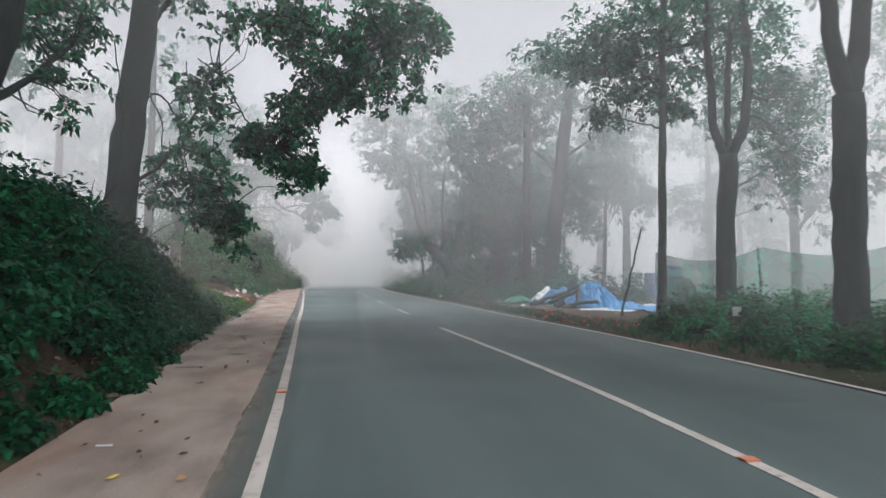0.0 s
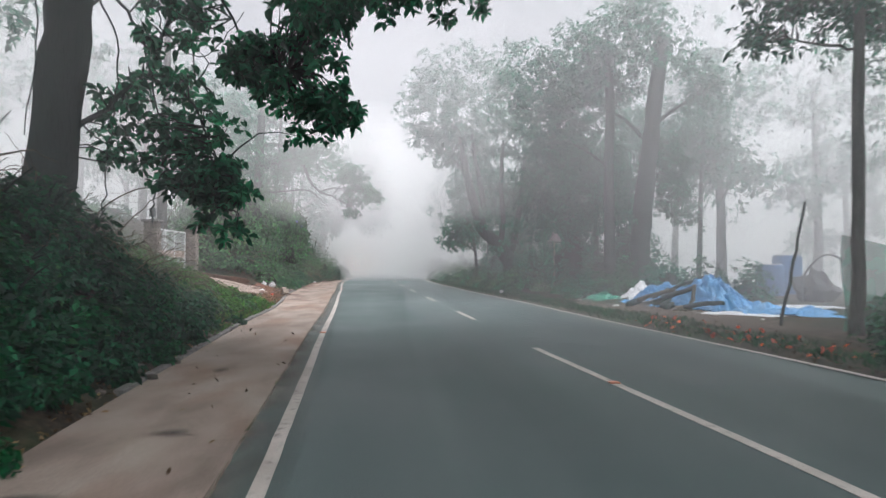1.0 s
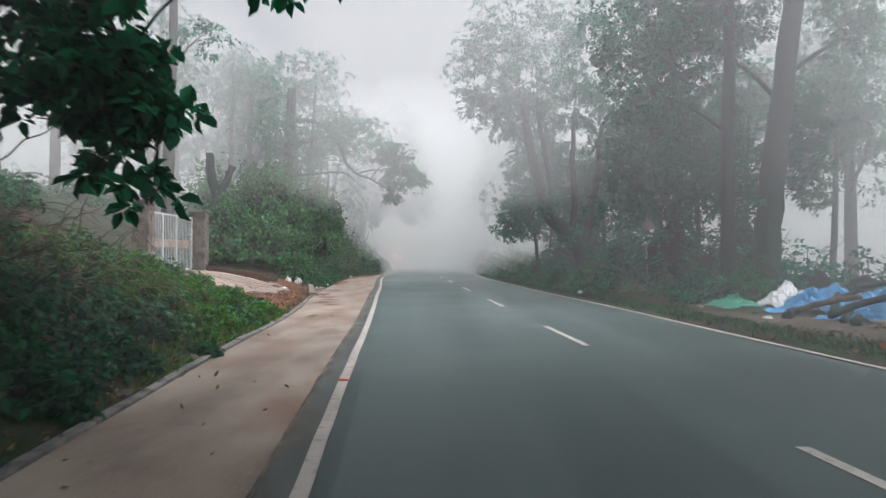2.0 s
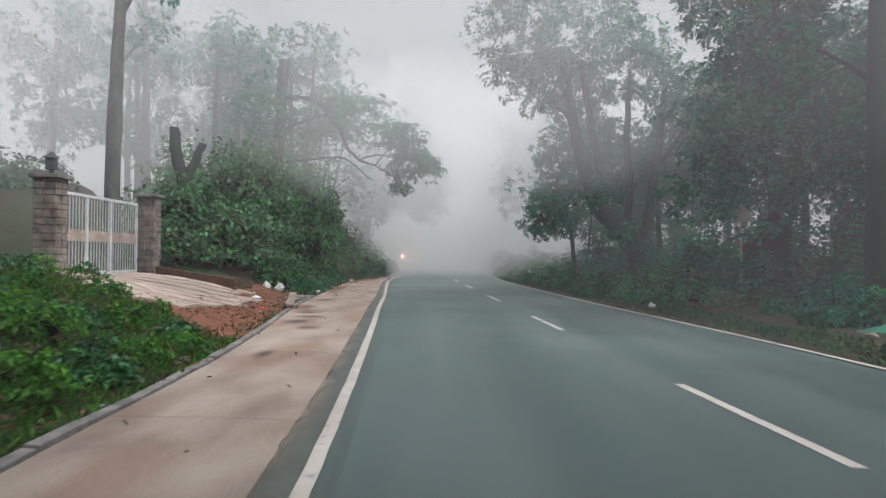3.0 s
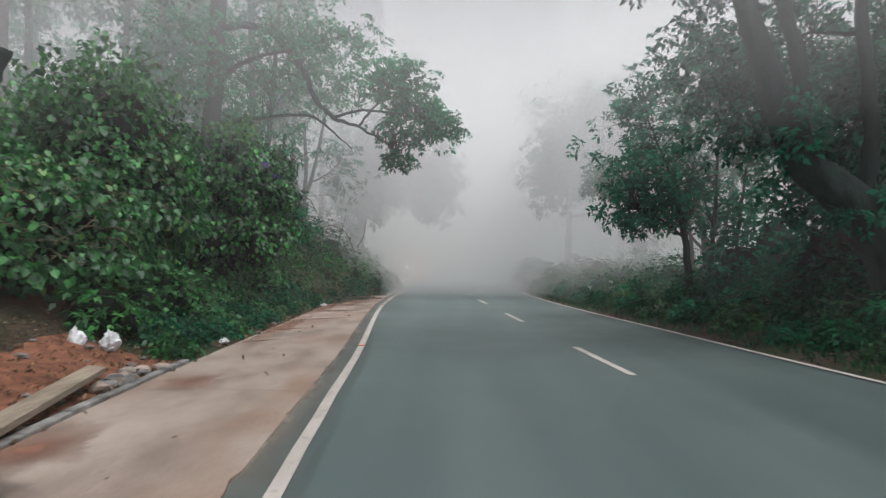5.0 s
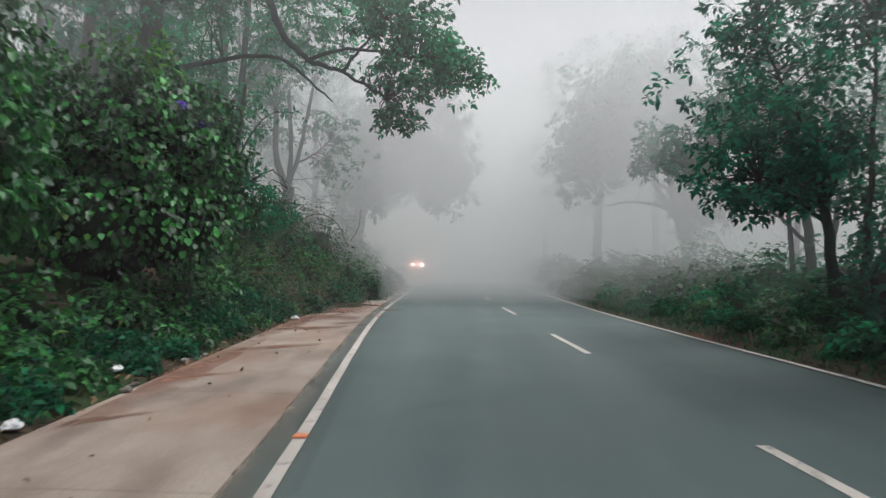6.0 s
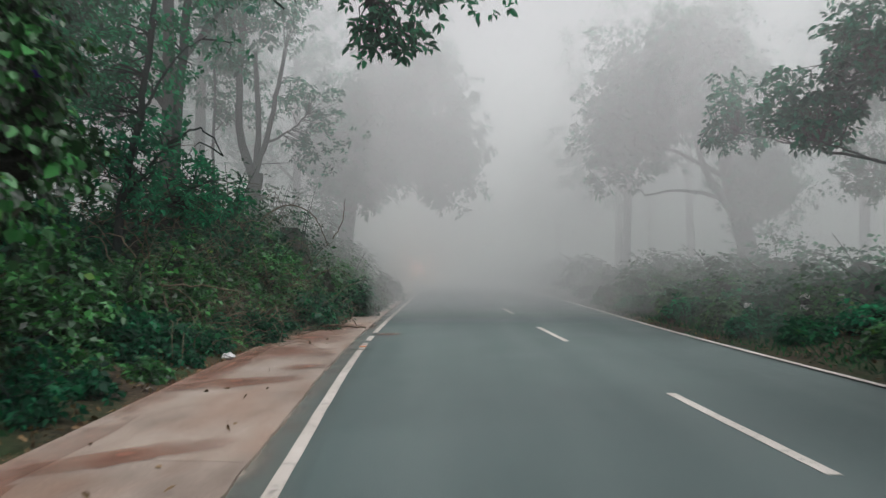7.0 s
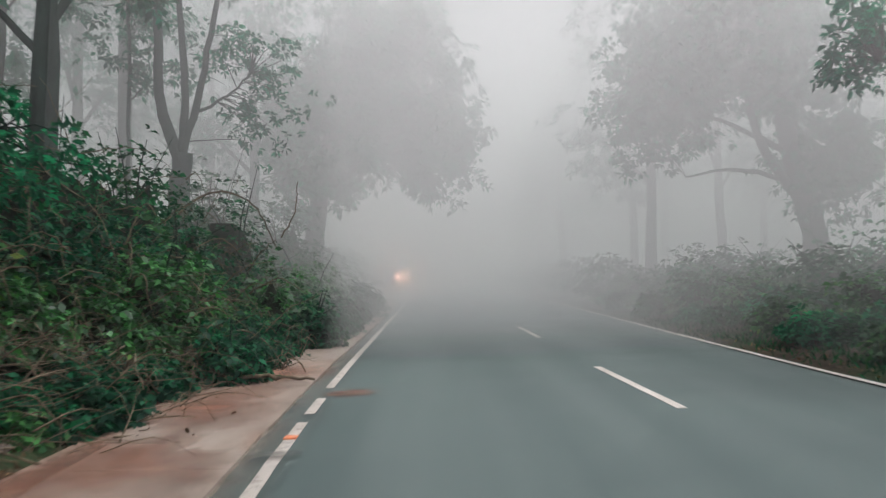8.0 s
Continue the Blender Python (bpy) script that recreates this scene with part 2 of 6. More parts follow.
def net_material():
    m, nt, b = material("green_shade_net", 0.7, 0.2)
    b.inputs["Base Color"].default_value = (0.05, 0.3, 0.2, 1)
    weave = noise_at(nt, 3, 4)
    nt.links.new(ramp(nt, weave, [(0.3, (0.04, 0.24, 0.17)), (0.7, (0.08, 0.36, 0.25))]), b.inputs["Base Color"])
    tp = nt.nodes.new("ShaderNodeBsdfTransparent")
    ms = nt.nodes.new("ShaderNodeMixShader")
    ms.inputs[0].default_value = 0.62
    nt.links.new(tp.outputs[0], ms.inputs[1])
    nt.links.new(b.outputs[0], ms.inputs[2])
    nt.links.new(ms.outputs[0], nt.nodes["Material Output"].inputs["Surface"])
    return m


SHADE_NET = net_material()


def glow(name, colour, strength):
    m, nt, b = material(name, 0.3)
    b.inputs["Emission Color"].default_value = (*colour, 1)
    b.inputs["Emission Strength"].default_value = strength
    return m


HEADLIGHT = glow("lit_headlight", (1.0, 0.34, 0.22), 550.0)
LAMP_GLOW = glow("lit_lamp", (1.0, 0.97, 0.93), 500.0)

# ---- mesh helpers ----
rng = np.random.default_rng(7)


def mesh_object(name, verts, faces, mat, smooth=False):
    me = bpy.data.meshes.new(name)
    me.from_pydata(verts, [], faces)
    for m in mat if isinstance(mat, (list, tuple)) else [mat]:
        me.materials.append(m)
    if smooth:
        me.shade_smooth()
    me.update()
    return new(name, me)


def quads_object(name, verts, faces, mat):
    """A mesh from arrays: verts n x 3, faces m x 4."""
    me = bpy.data.meshes.new(name)
    me.vertices.add(len(verts))
    me.vertices.foreach_set("co", np.ascontiguousarray(verts, dtype=np.float32).ravel())
    me.loops.add(faces.size)
    me.loops.foreach_set("vertex_index", np.ascontiguousarray(faces, dtype=np.int32).ravel())
    me.polygons.add(len(faces))
    me.polygons.foreach_set("loop_start", np.arange(0, faces.size, faces.shape[1], dtype=np.int32))
    me.materials.append(mat)
    me.update(calc_edges=True)
    return new(name, me)


def under(ob, parent, label=""):
    ob.parent = parent
    ob.matrix_parent_inverse = Matrix.Translation(parent.location).inverted() if parent.parent is None else Matrix.Identity(4)
    if label:
        tagged(ob, label)
    return ob


def thing(name, label, category, at=(0, 0, 0), group="", kind=""):
    e = new(name)
    e.location = at
    e.empty_display_size = 0.2
    return tagged(e, label, category, group, kind)


def part(name, bm, mat, parent, label="", smooth=False):
    me = bpy.data.meshes.new(name)
    bm.to_mesh(me)
    bm.free()
    me.materials.append(mat)
    if smooth:
        me.shade_smooth()
    return under(new(name, me), parent, label)


def solid(name, bm, mat, label, category, group="", kind="", smooth=False):
    me = bpy.data.meshes.new(name)
    bm.to_mesh(me)
    bm.free()
    me.materials.append(mat)
    if smooth:
        me.shade_smooth()
    return tagged(new(name, me), label, category, group, kind)


def add_box(bm, a, b, bevel=0.0, m=None):
    """A bevelled block between two corners, turned by m."""
    r = bmesh.ops.create_cube(bm, size=1)
    vs = r["verts"]
    for v in vs:
        v.co = Vector([a[i] + (b[i] - a[i]) * (v.co[i] + 0.5) for i in range(3)])
    if m is not None:
        bmesh.ops.transform(bm, matrix=m, verts=vs)
    if bevel:
        es = list({e for v in vs for e in v.link_edges})
        bmesh.ops.bevel(bm, geom=es, offset=bevel, segments=2, affect="EDGES", profile=0.5)
    return bm


def rough_box(a, b, bevel=0.01, wobble=0.0, m=None):
    bm = add_box(bmesh.new(), a, b, bevel, m)
    for v in bm.verts:
        v.co += noise.noise_vector(v.co * 3.1) * wobble
    return bm


def tube_data(pts, radii, n=8, rough=0.12, verts=None, faces=None):
    """A round tapered limb along pts, added to verts and faces."""
    verts, faces = ([] if verts is None else verts), ([] if faces is None else faces)
    pts = [Vector(p) for p in pts]
    start = len(verts)
    side = Vector((1, 0, 0))
    for i, p in enumerate(pts):
        d = (pts[min(i + 1, len(pts) - 1)] - pts[max(i - 1, 0)]).normalized()
        side = (side - d * side.dot(d))
        side = side.normalized() if side.length > 1e-3 else d.orthogonal().normalized()
        up = d.cross(side)
        for k in range(n):
            a = 2 * math.pi * k / n
            w = 1 + rough * noise.noise(p * 1.7 + Vector((math.cos(a) * 1.3, math.sin(a) * 1.3, 0)))
            verts.append(p + (side * math.cos(a) + up * math.sin(a)) * radii[i] * w)
    for i in range(len(pts) - 1):
        for k in range(n):
            a, b = start + i * n + k, start + i * n + (k + 1) % n
            faces.append((a, b, b + n, a + n))
    faces.append(tuple(range(start + n - 1, start - 1, -1)))
    faces.append(tuple(range(start + (len(pts) - 1) * n, start + len(pts) * n)))
    return verts, faces


def bend(points, per=5, jitter=0.0, seed=0):
    """A smooth curve through points (Catmull-Rom), with a little wander."""
    p = [np.array(q, float) for q in points]
    p = [2 * p[0] - p[1], *p, 2 * p[-1] - p[-2]]
    r = np.random.default_rng(seed)
    out = []
    for i in range(1, len(p) - 2):
        for s in np.linspace(0, 1, per, endpoint=False):
            a, b, c, d = p[i - 1], p[i], p[i + 1], p[i + 2]
            q = 0.5 * (2 * b + (c - a) * s + (2 * a - 5 * b + 4 * c - d) * s * s + (3 * b - a - 3 * c + d) * s**3)
            out.append(q + r.normal(0, jitter, 3) * (len(out) > 0))
    out.append(p[-2])
    return out


def limb(name, points, r0, r1, mat, parent, per=5, n=9, jitter=0.0, rough=0.15, seed=0, label="", power=1.0):
    pts = bend(points, per, jitter, seed)
    radii = [r0 + (r1 - r0) * (i / (len(pts) - 1)) ** power for i in range(len(pts))]
    v, f = tube_data(pts, radii, n, rough)
    return under(mesh_object(name, v, f, mat, True), parent, label)


def leaves(at, out, size, wide=0.45, droop=0.3, spread=0.8, fold=0.25, plain=False, face=None):
    """Folded leaves, six corners each (plain: four), at places at, that turn roughly towards out. Gives verts and faces."""
    n = len(at)
    d = out + rng.normal(0, spread, (n, 3))
    d[:, 2] -= droop
    d /= np.linalg.norm(d, axis=1, keepdims=True) + 1e-9
    ref = rng.normal(0, 0.6 if face is None else 0.35, (n, 3)) + (np.array((0, 0, 1.0)) if face is None else face)
    s = np.cross(d, ref)
    s /= np.linalg.norm(s, axis=1, keepdims=True) + 1e-9
    u = np.cross(s, d)
    ln = (size * rng.uniform(0.65, 1.3, n))[:, None]
    w = ln * wide * rng.uniform(0.8, 1.15, n)[:, None]
    lift = u * w * fold
    b, t = at, at + d * ln - u * ln * 0.12
    if plain:
        verts = np.stack([b, at + d * ln * 0.45 + s * w * 0.55 + lift, t, at + d * ln * 0.45 - s * w * 0.55 + lift], 1).reshape(-1, 3)
        return verts, np.arange(n)[:, None] * 4 + np.array([[0, 1, 2, 3]])
    l1, l2 = at + d * ln * 0.3 + s * w * 0.5 + lift, at + d * ln * 0.7 + s * w * 0.38 + lift
    r1, r2 = at + d * ln * 0.3 - s * w * 0.5 + lift, at + d * ln * 0.7 - s * w * 0.38 + lift
    verts = np.stack([b, l1, l2, t, r2, r1], 1).reshape(-1, 3)
    k = np.arange(n)[:, None] * 6
    faces = np.concatenate([k + np.array([[0, 1, 2, 3]]), k + np.array([[0, 3, 4, 5]])])
    return verts, faces


def clump_points(centre, radii, clumps, each, clump_r, shell=0.75, seed=0, flat=0.75):
    """Leaf places in uneven clumps inside an ellipsoid, and the way out of each clump."""
    r = np.random.default_rng(seed)
    c = r.normal(0, 1, (clumps, 3))
    c /= np.linalg.norm(c, axis=1, keepdims=True)
    lump = np.array([0.82 + 0.75 * noise.noise(Vector(q) * 1.5 + Vector((seed * 1.3, 0, 0))) for q in c])[:, None]
    c = c * lump * (r.uniform(shell**3, 1, (clumps, 1)) ** (1 / 3)) * np.array(radii) + np.array(centre)
    k = np.repeat(np.arange(clumps), r.poisson(each, clumps) + 1)
    o = r.normal(0, 1, (len(k), 3))
    o /= np.linalg.norm(o, axis=1, keepdims=True)
    cr = clump_r * r.uniform(0.4, 1.5, clumps)[k][:, None]
    p = c[k] + o * cr * (r.uniform(0.1, 1, (len(k), 1)) ** (1 / 2.2)) * np.array((1, 1, flat))
    return p, o * 0.8 + np.array((0, 0, 0.2)), c


def rosettes(p, o, leaf, wide, droop, plain, each=6):
    """Leaves in whorls round twig tips: each tip carries a fan of them."""
    tip, axis = p[::each], o[::each] / (np.linalg.norm(o[::each], axis=1, keepdims=True) + 1e-9)
    side = np.cross(axis, np.array((0.3, 0.2, 1.0)))
    side /= np.linalg.norm(side, axis=1, keepdims=True) + 1e-9
    third = np.cross(axis, side)
    at, out = [], []
    for k in range(each):
        a = 2.4 * k + rng.uniform(-0.4, 0.4, (len(tip), 1))
        d = axis * rng.uniform(0.1, 0.7, (len(tip), 1)) + side * np.cos(a) + third * np.sin(a)
        at.append(tip + d * leaf * 0.12 - axis * leaf * 0.25 * (k % 3))
        out.append(d)
    at, out = np.concatenate(at), np.concatenate(out)
    return leaves(at, out, leaf, wide, droop, 0.22, plain=plain)


def crown(parent, parts_of, leaf, mat, name="crown", droop=0.3, wide=0.45, label="", plain=False):
    """One crown mesh from several (centre, radii, clumps, each, clump radius, seed)."""
    vs, fs, n = [], [], 0
    for centre, radii, clumps, each, cr, seed in parts_of:
        p, o, _ = clump_points(centre, radii, clumps, each, cr, 0.45, seed)
        v, f = rosettes(p, o, leaf, wide, droop, plain)
        vs.append(v)
        fs.append(f + n)
        n += len(v)
    return under(quads_object(name, np.concatenate(vs), np.concatenate(fs), mat), parent, label)

# ---- plan of the road ----
YS = np.arange(-60.0, 240.0, 0.5)


def smooth_line(ys, xs):
    v = np.interp(YS, ys, xs)
    k = np.hanning(19)
    return np.convolve(np.pad(v, 9, mode="edge"), k / k.sum(), mode="valid")


LEFT_X = smooth_line([-60, 0, 6.5, 10.6, 17, 22.7, 28.7, 35.5, 41, 46, 52, 59, 65, 75, 90, 105, 120, 140, 165, 200, 240],
                     [0.5, 0.5, 0.36, 0.17, -0.17, -0.5, -0.77, -1.15, -1.5, -1.72, -2.14, -2.58, -2.76, -2.84, -2.95, -3.4, -4.6, -7.6, -13, -24, -38])
RIGHT_X = smooth_line([-60, 0, 9.5, 12.6, 16.5, 20, 24.3, 30, 34, 40, 45, 50, 56, 62.6, 68, 74, 82, 90, 105, 120, 140, 165, 200, 240],
                      [6.9, 7.05, 7.07, 7.0, 6.85, 6.62, 6.25, 5.9, 5.72, 5.2, 4.82, 4.58, 4.2, 3.93, 3.88, 3.9, 3.95, 3.9, 3.45, 2.3, -0.6, -6, -17, -31])
MID_X = smooth_line([-60, 0, 9, 12.2, 20, 29, 38, 47, 56, 62, 65, 74, 90, 105, 120, 140, 165, 200, 240],
                    [3.7, 3.82, 3.88, 3.76, 3.25, 2.83, 2.37, 1.93, 1.5, 1.25, 1.1, 0.8, 0.5, 0.02, -1.15, -4.1, -9.5, -20.5, -34.5])
PAVE_X = smooth_line([-60, 0, 7, 11, 15, 19.4, 25.7, 30, 32, 36, 39, 43.4, 48, 54, 59, 61.5, 70, 90, 105, 120],
                     [-1.1, -1.25, -1.37, -1.56, -1.87, -2.15, -2.54, -2.64, -2.8, -3.2, -3.55, -3.9, -4.1, -4.35, -4.58, -4.6, -4.6, -4.6, -5.2, -6.4])


def left_x(y):
    return float(np.interp(y, YS, LEFT_X))


def right_x(y):
    return float(np.interp(y, YS, RIGHT_X))


def mid_x(y):
    return float(np.interp(y, YS, MID_X))


def pave_x(y):
    return float(np.interp(y, YS, PAVE_X))


def ease(s):
    s = min(1.0, max(0.0, s))
    return s * s * (3 - 2 * s)


def ground_z(x, y):
    """The height of the land beside the road."""
    edge_l, edge_r = pave_x(y), right_x(y) + 0.35
    if y > 115:
        edge_l = left_x(y) - 0.6
    n = noise.noise(Vector((x * 0.35, y * 0.35, 0)))
    f = noise.noise(Vector((x * 1.3, y * 1.3, 3)))
    if x < edge_l:
        d = edge_l - x
        top = np.interp(y, [-20, 5, 15, 19.5, 24, 28, 33, 36.3, 43.2, 46, 60, 70, 120], [2.4, 2.3, 2.15, 1.75, 1.25, 1.1, 0.92, 0.78, 0.78, 1.3, 1.5, 1.6, 1.8])
        width = np.interp(y, [-20, 20, 28, 36, 43, 48, 60, 70], [2.6, 2.3, 3.2, 4.6, 4.6, 4.0, 3.5, 3.2])
        h = top * ease(d / width)
        soft = ease((d - 0.1) / 1.2) * (0.25 if 36.3 < y < 43 and d < 7 else 1.0)
        behind = 2.5 * ease((d - 6.0) / 2.6) if 30 < y < 47 else 1.2 * ease((d - 4) / 8)
        return h + behind + soft * (0.18 * n + 0.07 * f) + 0.01
    if x > edge_r:
        d = x - edge_r
        h = np.interp(y, [0, 20, 34, 42, 60, 90], [0.02, 0.0, 0.05, 0.3, 0.35, 0.4]) * ease(d / 2.5)
        drop = -9.0 * ease((d - 14) / 30)
        return h + drop + ease(d / 1.2) * (0.1 * n + 0.05 * f) + 0.005
    return -0.06


def land():
    xs = np.concatenate([[-1500, -500, -200, -100, -60, -40, -30, -24, -20, -17], np.arange(-15, 20.1, 0.4), [22, 25, 30, 36, 44, 60, 100, 200, 500, 1500]])
    ys = np.concatenate([[-1200, -400, -150, -60, -30, -18], np.arange(-12, 82, 0.5), np.arange(82, 130, 2), [135, 145, 160, 180, 210, 240, 320, 500, 1000, 1800]])
    verts = [(x, y, ground_z(x, y)) for y in ys for x in xs]
    w = len(xs)
    faces = [(j * w + i, j * w + i + 1, (j + 1) * w + i + 1, (j + 1) * w + i) for j in range(len(ys) - 1) for i in range(w - 1)]
    g = mesh_object("ground", verts, faces, EARTH, True)
    return tagged(g, "brown earth and leaf litter with mossy patches", "ground", kind="structure")


ground = land()


def strip(name, y0, y1, x_of, half, z, step=0.5, thick=0.0, centre=0.0):
    """A ribbon on the road from y0 to y1, half wide to each side of x_of."""
    n = max(2, int((y1 - y0) / step) + 1)
    verts, faces = [], []
    for i, y in enumerate(np.linspace(y0, y1, n)):
        x = x_of(y) + centre
        jig = 0.008 * noise.noise(Vector((x, y * 2.3, 1)))
        verts += [(x - half + jig, y, z), (x + half + jig, y, z)]
        if i:
            a = 2 * i
            faces.append((a - 2, a - 1, a + 1, a))
    if thick:
        k = len(verts)
        verts += [(x, y, zz - thick) for x, y, zz in verts]
        for i in range(n - 1):
            a = 2 * i
            faces += [(a, a + 2, a + 2 + k, a + k), (a + 1, a + 1 + k, a + 3 + k, a + 3)]
        faces += [(0, k, k + 1, 1), (2 * n - 2, 2 * n - 1, 2 * n - 1 + k, 2 * n - 2 + k)]
    return verts, faces


def build_road():
    verts, faces, w = [], [], 14
    ys = [y for y in YS if -55 <= y <= 235]
    for y in ys:
        a = left_x(y) - 0.4 + 0.03 * noise.noise(Vector((0, y * 0.5, 5))) + 0.02 * noise.noise(Vector((0, y * 4.1, 5)))
        b = right_x(y) + 0.2 + 0.08 * noise.noise(Vector((3, y * 0.8, 5))) + 0.03 * noise.noise(Vector((3, y * 3.7, 5)))
        for i in range(w + 1):
            s = i / w
            verts.append((a + (b - a) * s, y, -0.03 if i in (0, w) else 0.0))
    k = w + 1
    for j in range(len(ys) - 1):
        faces += [(j * k + i, j * k + i + 1, (j + 1) * k + i + 1, (j + 1) * k + i) for i in range(w)]
    road = tagged(mesh_object("road", verts, faces, ASPHALT), "worn grey asphalt two-lane road with painted lines", "road", kind="structure")

    def line(name, y0, y1, x_of, half, label="", z=0.005):
        v, f = strip(name, y0, y1, x_of, half, z, 0.5, 0.004)
        return under(mesh_object(name, v, f, PAINT), road, label)

    for a, b in ((-50, 10.4), (10.55, 22.75), (22.88, 47.1), (47.25, 61.7), (62.15, 63.1), (63.9, 112), (112, 200)):
        line("left_edge_line", a, b, left_x, 0.055, "white edge line, chipped and dusty")
    for a, b in ((-50, 12.5), (12.6, 33.0), (33.08, 50.5), (50.6, 74.0), (74.1, 120), (120, 200)):
        line("right_edge_line", a, b, right_x, 0.05, "thin white edge line along the verge")
    line("centre_line", -50, 20.0, mid_x, 0.055, "unbroken white centre line")
    for a, b in ((26.0, 29.1), (34.9, 36.2), (36.32, 36.8), (37.0, 38.05), (43.8, 47.0), (52.85, 56.05), (61.8, 65.1), (70.0, 73.2), (79, 82.2), (88, 91.2), (97, 100.2), (106, 109.2), (115, 118.2)):
        line("lane_dash", a, b, mid_x, 0.055)
    for x_of, y in ((left_x, 10.47), (left_x, 22.82), (left_x, 47.18), (left_x, 61.0), (mid_x, 6.95), (mid_x, 16.5)):
        bm = add_box(bmesh.new(), (-0.06, -0.06, 0.0), (0.06, 0.06, 0.018), 0.006, pose(x_of(y), y, 0.003))
        part("road_stud", bm, STUD, road, "flat orange road stud on the line")
    return road


road = build_road()


def build_pavement():
    pave = tagged(new("pavement"), "dusty concrete footpath stained with red mud", "pavement", kind="structure")
    y, i = -20.0, 0
    lengths = [3.4, 4.1, 3.0, 3.8, 4.4, 3.2]
    while y < 112:
        y1 = y + lengths[i % 6]
        verts, faces, w = [], [], 4
        ys = np.linspace(y + 0.004, y1 - 0.004, 24)
        for yy in ys:
            a = pave_x(yy)
            b = left_x(yy) - 0.3 - 0.035 * noise.noise(Vector((1, yy * 0.5, 9))) - 0.035 * noise.noise(Vector((1, yy * 3.3, 9)))
            for k in range(w + 1):
                verts.append((a + (b - a) * k / w, yy, 0.03 - 0.024 * (k / w) ** 3 + 0.003 * noise.noise(Vector((k, yy * 0.8, 2)))))
        c = len(verts)
        verts += [(x, yy, -0.05) for x, yy, z in verts]
        for j in range(23):
            for k in range(w):
                p = j * (w + 1) + k
                faces.append((p, p + 1, p + w + 2, p + w + 1))
            for k in (0, w):
                p = j * (w + 1) + k
                faces.append((p, p + w + 1, p + w + 1 + c, p + c) if k == 0 else (p, p + c, p + w + 1 + c, p + w + 1))
        for j in (0, 23):
            for k in range(w):
                p = j * (w + 1) + k
                faces.append((p, p + c, p + c + 1, p + 1) if j == 0 else (p, p + 1, p + c + 1, p + c))
        under(mesh_object("panel", verts, faces, CONCRETE), pave)
        y, i = y1, i + 1
    return pave


pavement = build_pavement()


def dust_film():
    """Pale dust blown from the footpath on to the asphalt: thins out away from it."""
    m, nt, b = material("pale_dust_film", 0.95, 0.1)
    cover = nt.nodes.new("ShaderNodeAttribute")
    cover.attribute_name = "cover"
    grain = node(nt, "ShaderNodeMath")
    grain.operation = "MULTIPLY"
    nt.links.new(cover.outputs["Fac"], grain.inputs[0])
    nt.links.new(ramp(nt, noise_at(nt, 2.6, 8, stretch=(1, 0.5, 1)), [(0.3, (0.1, 0.1, 0.1)), (0.68, (1, 1, 1))]), grain.inputs[1])
    nt.links.new(ramp(nt, noise_at(nt, 5, 4), [(0.3, (0.17, 0.145, 0.12)), (0.7, (0.26, 0.225, 0.19))]), b.inputs["Base Color"])
    tp = nt.nodes.new("ShaderNodeBsdfTransparent")
    ms = nt.nodes.new("ShaderNodeMixShader")
    nt.links.new(grain.outputs[0], ms.inputs[0])
    nt.links.new(tp.outputs[0], ms.inputs[1])
    nt.links.new(b.outputs[0], ms.inputs[2])
    nt.links.new(ms.outputs[0], nt.nodes["Material Output"].inputs["Surface"])
    return m


def dust_strip():
    verts, faces, cover = [], [], []
    ys = np.arange(2.0, 80.0, 0.4)
    for y in ys:
        x = left_x(y)
        for off, c in ((-0.3, 0.85), (-0.2, 0.55), (-0.06, 0.2), (0.2, 0.0)):
            verts.append((x + off, y, 0.0115))
            cover.append(c)
    for j in range(len(ys) - 1):
        faces += [(4 * j + i, 4 * j + i + 1, 4 * j + i + 5, 4 * j + i + 4) for i in range(3)]
    ob = tagged(mesh_object("road_dust", verts, faces, dust_film()), "pale dust along the edge of the asphalt", "dust", kind="stuff")
    ob.data.attributes.new("cover", "FLOAT", "POINT").data.foreach_set("value", cover)
    return ob


dust_strip()


def blob(name, cx, cy, rx, ry, turn, z, mat, label, category, seed, thick=0.004, kind=""):
    """A thin irregular patch lying on the ground."""
    bm = bmesh.new()
    n, rings = 72, 5
    rows = []
    for r in range(1, rings + 1):
        row = []
        for k in range(n):
            a = 2 * math.pi * k / n
            w = 1 + 0.5 * noise.noise(Vector((math.cos(a) * 1.4, math.sin(a) * 1.4, seed))) + 0.45 * noise.noise(Vector((math.cos(a) * 4, math.sin(a) * 4, seed))) + 0.3 * noise.noise(Vector((math.cos(a) * 9, math.sin(a) * 9, seed)))
            p = Vector((math.cos(a) * rx, math.sin(a) * ry, 0)) * (r / rings) * w
            p.rotate(Euler((0, 0, radians(turn))))
            lift = thick * (1 - (r / rings) ** 3)
            row.append(bm.verts.new((cx + p.x, cy + p.y, z + lift)))
        rows.append(row)
    mid = bm.verts.new((cx, cy, z + thick))
    for k in range(n):
        bm.faces.new((mid, rows[0][k], rows[0][(k + 1) % n]))
        for a, b in zip(rows, rows[1:]):
            bm.faces.new((a[k], b[k], b[(k + 1) % n], a[(k + 1) % n]))
    return solid(name, bm, mat, label, category, kind=kind, smooth=True)


